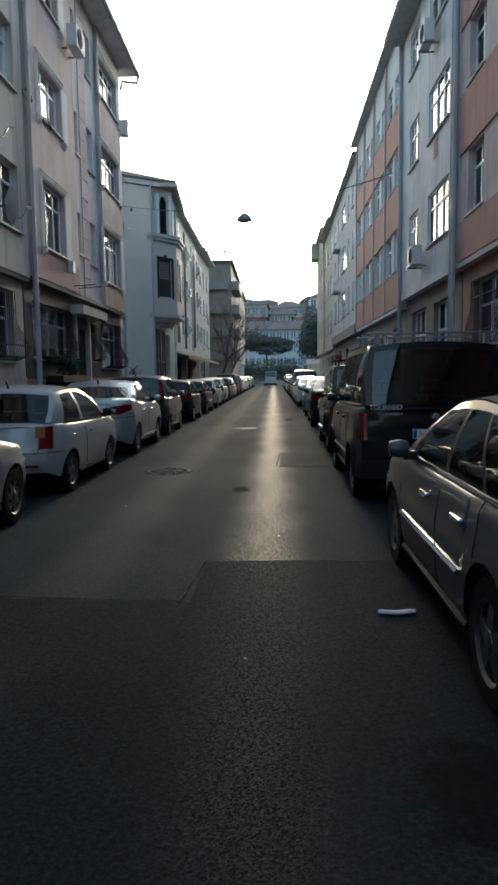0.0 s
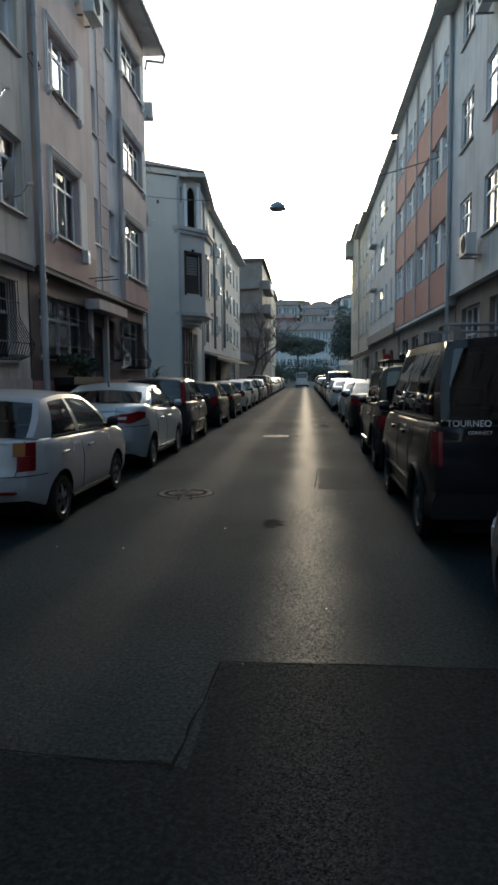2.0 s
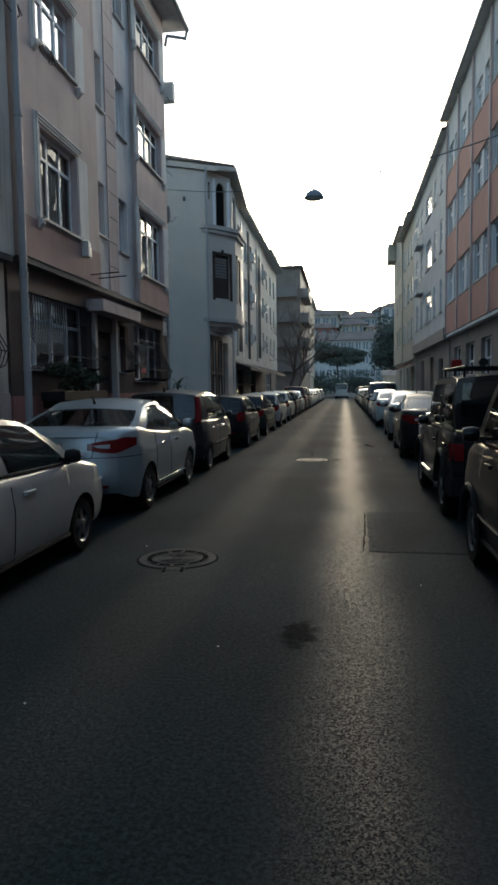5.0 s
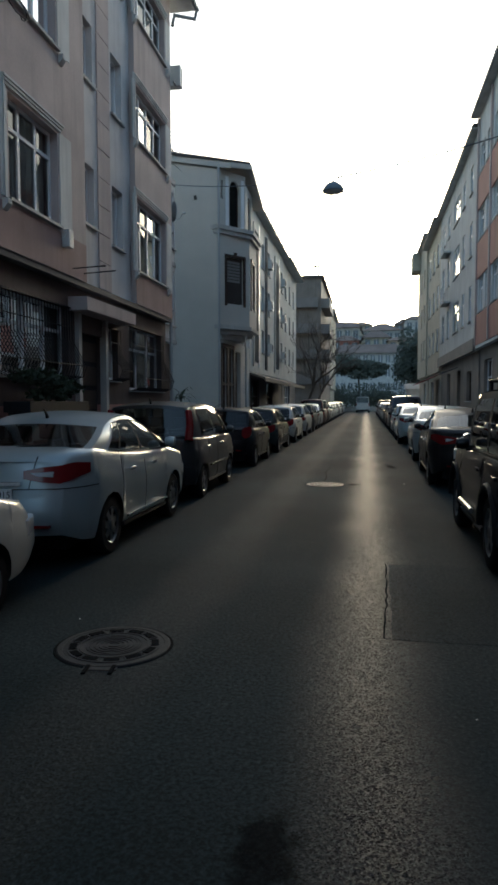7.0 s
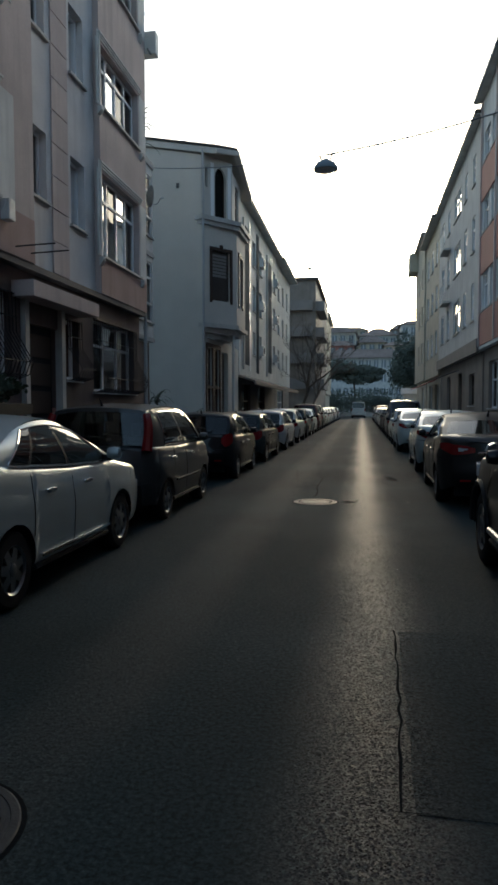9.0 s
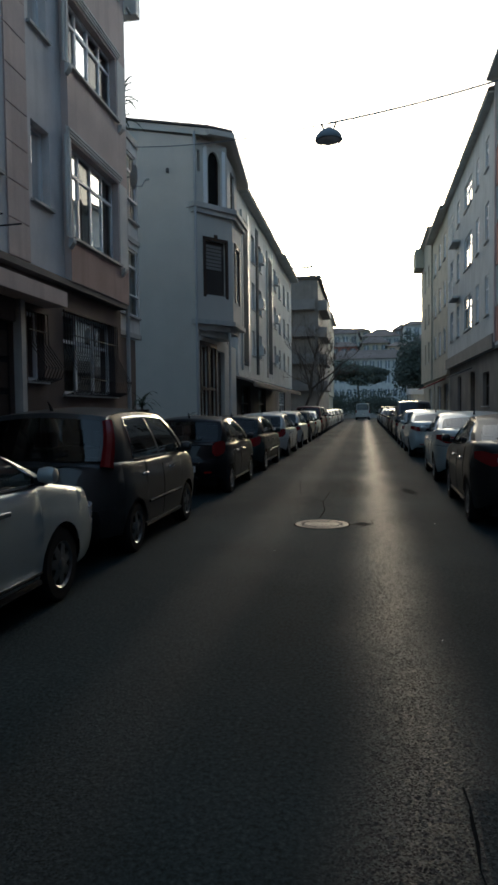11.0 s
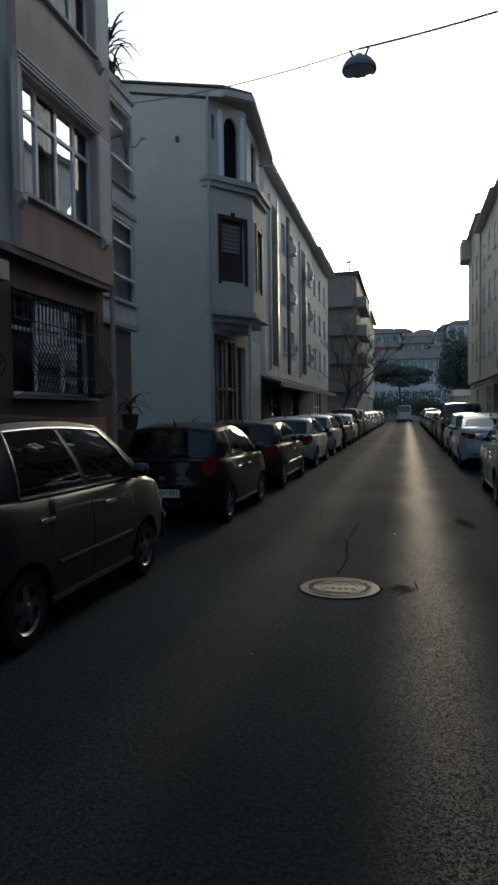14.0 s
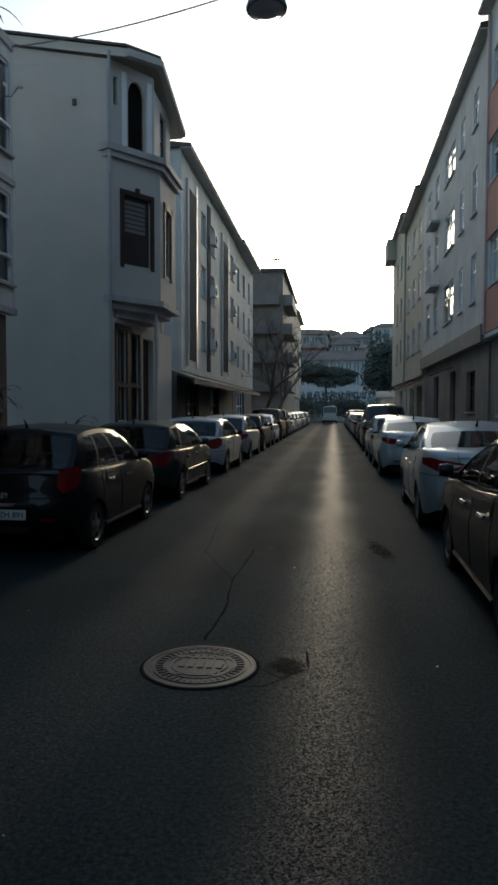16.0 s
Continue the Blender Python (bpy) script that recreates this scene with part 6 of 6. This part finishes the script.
row_left = [(37.3, "silver", "hatch", 1.5), (41.9, "teal", "hatch", 1.5), (46.4, "silver", "sedan", 1.47), (51.2, "wine", "suv", 1.75), (56.0, "bronze", "suv", 1.7), (60.8, "white", "sedan", 1.46), (65.6, "white", "hatch", 1.48), (70.4, "silver", "hatch", 1.48), (75.2, "navy", "sedan", 1.46), (80.0, "white", "hatch", 1.5), (85, "black", "hatch", 1.5), (90, "silver", "sedan", 1.46)]
names = {"silver": "silver", "teal": "dark green", "wine": "dark red", "bronze": "dark brown", "white": "white", "navy": "dark blue", "black": "black"}
kinds = {"hatch": "hatchback", "sedan": "saloon", "suv": "tall estate car"}
for y_, c_, s_, h_ in row_left:
    car("%s %s in the row of parked cars" % (names[c_], kinds[s_]), XL - 0.88, y_, 4.3, 1.76, h_, c_, s_, 0.31, detail=False)

car("dark blue grey saloon with chrome door handles", XR + 0.83, 2.0, 4.45, 1.77, 1.47, "navy", "sedan", 0.32, (1.05, 3.5), trim="chrome", flare="", chrome=True, spokes=5)
van = car("black family van with roof bars and black plastic bumpers", XR + 0.85, 7.88, 4.2, 1.79, 1.96, "black", "van", 0.32, (0.72, 3.25), (0.80, 1.10, 0.93, 0.08, "lens_red"), plate=(0.86, "34 GE 4182"), flare="trim_black", lower="trim_black", trim="trim_black", rails=True, antenna=False)
jeep = car("black short off road car with a roof rack and round lamps", XR + 0.86, 12.85, 3.75, 1.68, 1.78, "black", "jeep", 0.37, (0.7, 3.05), (0.75, 0.95, 0.85, 0.06, "lens_red"), flare="trim_black", lower="trim_black", antenna=False)
car("near black saloon with a boot spoiler", XR + 0.93, 19.6, 4.4, 1.78, 1.48, "bronze", "saloon", 0.31, (0.85, 3.35), (0.82, 0.98, 0.55, 0.32, "lens_red"), chrome=True, turn=-1)
car("pale silver saloon with red tail lamps", XR + 0.98, 24.75, 4.45, 1.77, 1.49, "pearl", "saloon", 0.31, (0.85, 3.3), (0.84, 0.99, 0.5, 0.36, "lens_red"), chrome=True, turn=-1)
car("white saloon in the row of parked cars", XR + 0.95, 32.2, 4.4, 1.78, 1.49, "pearl", "saloon", 0.31, None, (0.83, 0.97, 0.5, 0.3, "lens_red"), detail=False)
for y_, c_, s_, h_ in [(37.0, "silver", "hatch", 1.5), (42.3, "navy", "suv", 1.9), (47.2, "black", "sedan", 1.46), (52.0, "teal", "hatch", 1.5), (56.8, "white", "hatch", 1.5), (61.6, "silver", "hatch", 1.5), (66.4, "navy", "sedan", 1.46), (71.2, "white", "sedan", 1.46), (76, "black", "suv", 1.7), (81, "silver", "hatch", 1.5), (86, "white", "hatch", 1.5)]:
    car("%s %s in the row of parked cars" % (names[c_], kinds[s_]), XR + 0.94, y_, 4.3, 1.76, h_, c_, s_, 0.31, detail=False)

# van details: lettering, glass in the tail door
text_part("lettering", "TOURNEO", 0.078, (-0.76, -0.026, 1.17), "plate", van, xalign="LEFT")
text_part("lettering", "CONNECT", 0.042, (-0.58, -0.026, 1.09), "plate", van, xalign="LEFT")
# off road car: spare wheel, rack, snorkel
sp = make_wheel(jeep, -1, -0.13, 0.0, 0.36, 6, "trim_black", 0.22)
sp.matrix_basis = pose(0.15, -0.13, 0.95, 0, 0, 90)
rk = Bits()
for xx in (-0.62, 0.62):
    rk.tube([(xx, 0.2, 1.84), (xx, 1.95, 1.84)], 0.016, 6)
for k in range(8):
    rk.tube([(-0.62, 0.2 + k * 0.25, 1.83), (0.62, 0.2 + k * 0.25, 1.83)], 0.012, 6)
for yy in (0.3, 1.0, 1.8):
    for xx in (-0.62, 0.62):
        rk.tube([(xx, yy, 1.66), (xx, yy, 1.84)], 0.014, 6)
rk.mesh("roof_rack", "trim_black", jeep, "black tubular roof rack")
for xx in (-0.4, -0.12, 0.16, 0.44):
    Bits().lathe([(0.05, -0.04), (0.055, 0.0), (0.03, 0.04)], 16, (0, 0, 0), "x").mesh("roof_lamp", "trim_black", jeep).matrix_basis = pose(xx, 0.35, 1.89, 0, 0, 90)
can = Bits().box(-0.07, 0.07, -0.06, 0.06, 0, 0.13).mesh("fuel_can", "red_cloth", bevel=0.03)
can.location = (XR + 0.86 - 0.5, 14.5, 1.845)
tagged(can, "red can strapped on a black car's roof rack", "can")
for sg in (-1, 1):
    Bits().lathe([(0.075, -0.05), (0.085, 0.01), (0.06, 0.05)], 16, (0, 0, 0), "x").mesh("lamp_pod", "chrome", jeep).matrix_basis = pose(sg * 0.62, 3.55, 1.1, 0, 0, 90)
    Bits().tube([(sg * 0.86, 1.5, 0.45), (sg * 0.86, 2.4, 0.45)], 0.03, 8).mesh("step_bar", "steel", jeep)


# ---------------------------------------------------------------- road surface: covers, cracks, patches
def manhole(x, y, r, label, words=True, turn=0, mat="cast"):
    t = thing("manhole_cover", (x, y, 0.0), label, "manhole cover")
    t.rotation_euler.z = radians(turn)
    Bits().lathe([(r, 0.001), (r, 0.006), (r * 0.985, 0.010), (r * 0.9, 0.010), (r * 0.895, 0.006)], 48, caps=False).mesh("rim", mat, t)
    Bits().lathe([(r * 0.89, 0.001), (r * 0.89, 0.007)], 48).mesh("plate", mat, t)
    for k, (a, b) in enumerate(((0.84, 0.80), (0.62, 0.585), (0.50, 0.47))):
        Bits().lathe([(r * a, 0.006), (r * a, 0.013), (r * b, 0.013), (r * b, 0.006)], 44, caps=False).mesh("ring", mat, t)
    rib = None
    for k in range(40):
        if rib is None:
            rib = Bits().box(-0.007, 0.007, r * 0.65, r * 0.78, 0.006, 0.014).mesh("rib", mat, t, bevel=0.002)
            o = rib
        else:
            o = new("rib", rib.data)
            o.parent = t
        o.rotation_euler.z = 2 * math.pi * k / 40
    if words:
        for yy in (-0.14, 0.14):
            for k in range(-3, 4):
                Bits().box(k * 0.05 - 0.018, k * 0.05 + 0.018, yy - 0.03, yy + 0.03, 0.006, 0.012).mesh("stud", mat, t)
        tx = Bits()
        for k in range(5):
            tx.box(-0.13 + k * 0.06, -0.095 + k * 0.06, -0.05, 0.05, 0.006, 0.014)
        tx.mesh("raised_letters", mat, t)
    Bits().lathe([(r * 1.06, 0.001), (r * 1.05, 0.0035), (r * 1.0, 0.0035)], 40, caps=False).mesh("collar", "asphalt_dark", t)
    if not words:
        Bits().box(-r * 0.28, r * 0.28, -r * 1.12, -r * 0.99, 0.001, 0.006).mesh("hinge", mat, t)
        for k in range(12):
            a = 2 * math.pi * (k + 0.3) / 12
            o = Bits().box(-0.05, 0.05, r * 0.66, r * 0.79, 0.0062, 0.0155).mesh("slot", "asphalt_dark", t, bevel=0.002)
            o.rotation_euler.z = a
        for k in range(5):
            Bits().lathe([(r * (0.44 - 0.08 * k), 0.006), (r * (0.44 - 0.08 * k), 0.014), (r * (0.41 - 0.08 * k), 0.014), (r * (0.41 - 0.08 * k), 0.006)], 32, caps=False).mesh("ring", mat, t)
        for dx in (-0.08, 0.08):
            Bits().box(dx - 0.012, dx + 0.012, -r * 1.3, -r * 0.95, 0.004, 0.014).mesh("hinge_bar", "asphalt_dark", t)
    return t


manhole(-0.885, 20.0, 0.36, "round cast iron manhole cover with worn raised lettering")
manhole(-1.75, 11.07, 0.37, "dark round cast iron manhole cover in the roadway", False, 8, "cast_dark")


def ragged(name, pts, mat, z, label, category, jitter=0.04, seed=1):
    """A thin patch with an uneven outline lying on the road."""
    r = random.Random(seed)
    out = []
    for i, p in enumerate(pts):
        q = pts[(i + 1) % len(pts)]
        n_ = max(2, int(math.dist(p, q) / 0.18))
        for k in range(n_):
            out.append((p[0] + (q[0] - p[0]) * k / n_ + r.uniform(-jitter, jitter), p[1] + (q[1] - p[1]) * k / n_ + r.uniform(-jitter, jitter)))
    return tagged(Bits().prism(out, "z", -0.01, z).mesh(name, mat), label, category, kind="structure")


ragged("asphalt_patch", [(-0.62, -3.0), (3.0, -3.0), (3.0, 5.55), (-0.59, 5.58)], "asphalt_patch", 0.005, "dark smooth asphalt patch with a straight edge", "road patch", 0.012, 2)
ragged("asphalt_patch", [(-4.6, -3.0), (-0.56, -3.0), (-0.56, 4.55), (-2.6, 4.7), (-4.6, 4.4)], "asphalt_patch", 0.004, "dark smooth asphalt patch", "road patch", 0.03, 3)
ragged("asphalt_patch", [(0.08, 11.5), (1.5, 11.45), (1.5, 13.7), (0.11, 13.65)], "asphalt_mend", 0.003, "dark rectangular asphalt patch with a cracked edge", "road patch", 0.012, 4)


def spill(x, y, w, d, z, label, turn=0.0):
    """A thin round film of dirt on the road."""
    b = Bits().add([(0.5 * w * math.cos(a), 0.5 * d * math.sin(a), 0) for a in [2 * math.pi * k / 32 for k in range(32)]], [tuple(range(32))])
    o = b.mesh("road_stain", "spill")
    o.matrix_basis = pose(x, y, z, 0, 0, turn)
    return tagged(o, label, "road stain", kind="structure")


spill(-0.46, 9.2, 0.36, 0.7, 0.004, "dark blotch in the asphalt")
spill(0.85, 2.3, 0.9, 1.3, 0.009, "oil stain on the asphalt", 25)
spill(1.05, 1.75, 0.8, 1.0, 0.0095, "oil stain on the asphalt", -15)
spill(-0.33, 20.05, 0.34, 0.42, 0.004, "broken dark edge beside a manhole cover")
spill(0.5, 23.8, 0.3, 1.5, 0.004, "dark blotch in the asphalt", 8)


def crack(pts, width, seed, z=0.007):
    r = random.Random(seed)
    v, f = [], []
    line = []
    for i in range(len(pts) - 1):
        p, q = Vector((*pts[i], 0)), Vector((*pts[i + 1], 0))
        n_ = max(2, int((q - p).length / 0.12))
        line += [p.lerp(q, k / n_) + Vector((r.uniform(-0.009, 0.009), r.uniform(-0.009, 0.009), 0)) for k in range(n_)]
    line.append(Vector((*pts[-1], 0)))
    for i, p in enumerate(line):
        d = (line[min(i + 1, len(line) - 1)] - line[max(0, i - 1)]).normalized()
        s_ = Vector((-d.y, d.x, 0)) * width * r.uniform(0.3, 1.0) * 0.5
        v += [(*(p + s_).xy, z), (*(p - s_).xy, z)]
    f = [(2 * i, 2 * i + 1, 2 * i + 3, 2 * i + 2) for i in range(len(line) - 1)]
    b = Bits().add(v, f)
    return tagged(b.mesh("road_crack", "asphalt_dark"), "open crack in the asphalt", "crack", kind="structure")


crack([(0.09, 13.65), (0.06, 12.4), (0.02, 11.5), (0.2, 11.48)], 0.017, 1)
crack([(-0.95, 20.45), (-0.92, 21.2), (-1.0, 22.2), (-0.96, 23.6)], 0.026, 2)
crack([(-0.5, 20.0), (-0.36, 19.86), (-0.2, 20.02), (-0.22, 20.35)], 0.018, 12)
crack([(-0.7, 19.68), (-0.45, 19.72), (-0.3, 19.9)], 0.02, 13)
crack([(-1.0, 22.2), (-1.5, 23.4), (-1.7, 25.6)], 0.012, 14)
crack([(-0.66, 4.5), (-0.59, 5.58), (0.6, 5.56), (2.4, 5.55)], 0.018, 3, 0.0075)
crack([(-4.4, 4.5), (-2.6, 4.72), (-0.66, 4.55)], 0.016, 4, 0.0065)
crack([(-2.4, 28.8), (-0.3, 28.5), (0.8, 28.7)], 0.03, 8)
crack([(-2.4, 37.2), (-0.3, 37.0), (0.8, 37.1)], 0.035, 9)

# a flattened plastic bottle, small litter
b = thing("plastic_bottle", (0.775, 4.3, 0.006), "crushed pale plastic bottle lying on the asphalt", "bottle")
o = Bits().tube([(-0.115, 0.0, 0.02), (-0.10, 0.0, 0.02), (-0.05, -0.008, 0.018), (0.0, -0.012, 0.013), (0.05, -0.002, 0.018), (0.10, 0.012, 0.02)], 0.03, 10).mesh("body", "paper", b, smooth=True)
for v_ in o.data.vertices:
    v_.co.z = 0.002 + (v_.co.z + 0.012) * 0.4
Bits().tube([(0.10, 0.012, 0.014), (0.125, 0.016, 0.014)], 0.012, 8).mesh("cap", "pvc", b)
r_ = random.Random(5)
lit = None
for i in range(22):
    x_, y_ = r_.uniform(-2.5, 0.8), r_.uniform(2, 30)
    if lit is None:
        lit = Bits().add([(-0.012, -0.008, 0), (0.013, -0.009, 0), (0.010, 0.009, 0), (-0.011, 0.008, 0), (-0.008, -0.005, 0.006), (0.008, -0.006, 0.007), (0.006, 0.006, 0.006), (-0.007, 0.005, 0.007)],
                         [(0, 3, 2, 1), (4, 5, 6, 7), (0, 1, 5, 4), (1, 2, 6, 5), (2, 3, 7, 6), (3, 0, 4, 7)]).mesh("litter_scrap", "paper")
        o = lit
    else:
        o = new("litter_scrap", lit.data)
    k_ = r_.uniform(0.3, 0.7)
    o.matrix_basis = pose(x_, y_, 0.007, 0, 0, r_.uniform(0, 360)) @ Matrix.Diagonal((k_, k_, k_, 1))
    tagged(o, "small pale scrap of litter on the asphalt", "litter", "litter scraps on the road")

# ---------------------------------------------------------------- things on the fronts
air_conditioner(-5.25, 19.05, 10.3, -1)
air_conditioner(-5.72, 25.98, 10.45, -1).rotation_euler.z = radians(90)
dish(-5.15, 12.5, 6.15, -1, 0.42)
dish(-5.15, 13.3, 4.9, -1, 0.38)
dish(-6.15, 27.6, 7.5, -1, 0.3)
meter = Bits().box(-5.40, -5.549, 18.55, 18.75, 4.4, 4.72).mesh("wall_box", "ac_white", bevel=0.02)
tagged(meter, "small white box under a window sill", "wall box")


def loop_cable(x, y, z, seed):
    r = random.Random(seed)
    pts = [(x, y + 0.5 * math.sin(k * 0.8) * (1 - k / 16) + 0.02 * k, z + 0.12 * math.cos(k * 0.8) - 0.004 * k) for k in range(14)]
    return tagged(Bits().tube(pts, 0.009, 5).mesh("cable", "iron"), "loose black cable looped on a house front", "cable")


loop_cable(-5.48, 16.9, 7.75, 1)
loop_cable(-5.48, 15.6, 7.9, 2)


def plant(x, y, z, h, n_, label, wall=False, seed=1):
    """A potted yucca: a pot and long drooping leaves."""
    t = thing("potted_plant", (x, y, z), label, "plant")
    if not wall:
        Bits().lathe([(0.12, 0), (0.16, 0.26), (0.18, 0.28), (0.165, 0.3), (0.14, 0.27), (0.01, 0.26)], 18).mesh("pot", "terracotta", t, smooth=True)
    r = random.Random(seed)
    Bits().tube([(0, 0, 0.24), (0.02, 0, h * 0.5)], 0.03, 6).mesh("stem", "bark", t)
    for k in range(n_):
        a = r.uniform(0, 6.28)
        ln = h * r.uniform(0.4, 0.75)
        v, f = [], []
        base = Vector((0.02, 0, h * r.uniform(0.3, 0.52)))
        d = Vector((math.cos(a), math.sin(a), 0))
        s_ = Vector((-d.y, d.x, 0))
        up = r.uniform(0.5, 1.2)
        for i in range(6):
            k_ = i / 5
            c = base + d * ln * k_ * 0.9 + Vector((0, 0, ln * (up * k_ - 0.9 * k_ * k_)))
            w = 0.035 * (1 - k_) ** 0.6 * (0.5 + k_)
            v += [c - s_ * w, c + s_ * w]
        f = [(2 * i, 2 * i + 1, 2 * i + 3, 2 * i + 2) for i in range(5)]
        Bits().add(v, f).mesh("leaf", "leaf_pot", t)
    return t


plant(-6.45, 27.6, 8.73, 1.5, 26, "dark spiky plant in a pot on a roof terrace", seed=2)
plant(-6.6, 28.2, 8.73, 1.1, 18, "dark spiky plant in a pot on a roof terrace", seed=3)
plant(-5.3, 28.6, 0.12, 1.9, 30, "tall spiky plant in a pot beside a house", seed=4)
plant(-5.4, 25.95, 1.3, 1.0, 16, "spiky plant at a window ledge", seed=5)
st_ = Bits().box(-5.15, -5.65, 25.75, 26.2, 0.12, 1.3).mesh("garden_pillar", "plaster_brown_shade", bevel=0.02)
tagged(st_, "dark brown plaster pillar beside a house", "pillar")


def shrub(x, y, z, sx, sy, sz, seed, label):
    t = thing("shrub", (x, y, z), label, "shrub")
    leafy(t, "foliage", (0, 0, sz * 0.5), (sx, sy, sz * 0.55), 1500, 0.05, "leaf_pot", seed)
    tr = Bits()
    for k in range(5):
        tr.tube([(0, 0, 0), (sx * 0.3 * math.cos(k * 1.3), sy * 0.3 * math.sin(k * 1.3), sz * 0.6)], 0.015, 5)
    tr.mesh("stem", "bark", t)
    return t


shrub(-5.35, 17.6, 1.62, 0.3, 1.2, 0.5, 21, "dark leaves hanging over a barred window sill")
bx = Bits().box(-5.15, -5.6, 16.5, 18.7, 1.45, 1.62).mesh("flower_box", "trim_black", bevel=0.01)
tagged(bx, "dark flower box under a barred window", "flower box")
for k, y_ in enumerate((16.9, 18.3)):
    Bits().box(-5.16, -5.74, y_ - 0.02, y_ + 0.02, 1.3, 1.449).mesh("bracket", "iron", bx)



# white delivery van at the far end of the roadway
vn = car("white delivery van in the roadway far down the street", -0.55, 101, 5.0, 1.9, 2.2, "white", "van", 0.33, None, (0.9, 1.3, 0.9, 0.05, "lens_red"), detail=False, antenna=False)
# signs and kiosk at the end of the right pavement
k = thing("kiosk", (4.6, 74, 0.12), "small white roofed kiosk on the pavement", "kiosk")
Bits().box(-0.9, 0.9, -1, 1, 0, 2.6).mesh("body", "plaster_pale", k, bevel=0.02)
Bits().box(-1.1, 1.1, -1.2, 1.2, 2.6, 3.1).mesh("roof", "pvc", k, bevel=0.03)
hd = thing("hedge", (0, 124, 0), "dark hedge and parked cars' backdrop at the street's end", "hedge")
leafy(hd, "foliage", (-2, 0, 1.9), (14, 2.0, 2.6), 12000, 0.2, "leaf", 31)
Bits().box(-16, 12, -0.3, 0.3, -0.05, 0.6).mesh("hedge_wall", "stone", hd)
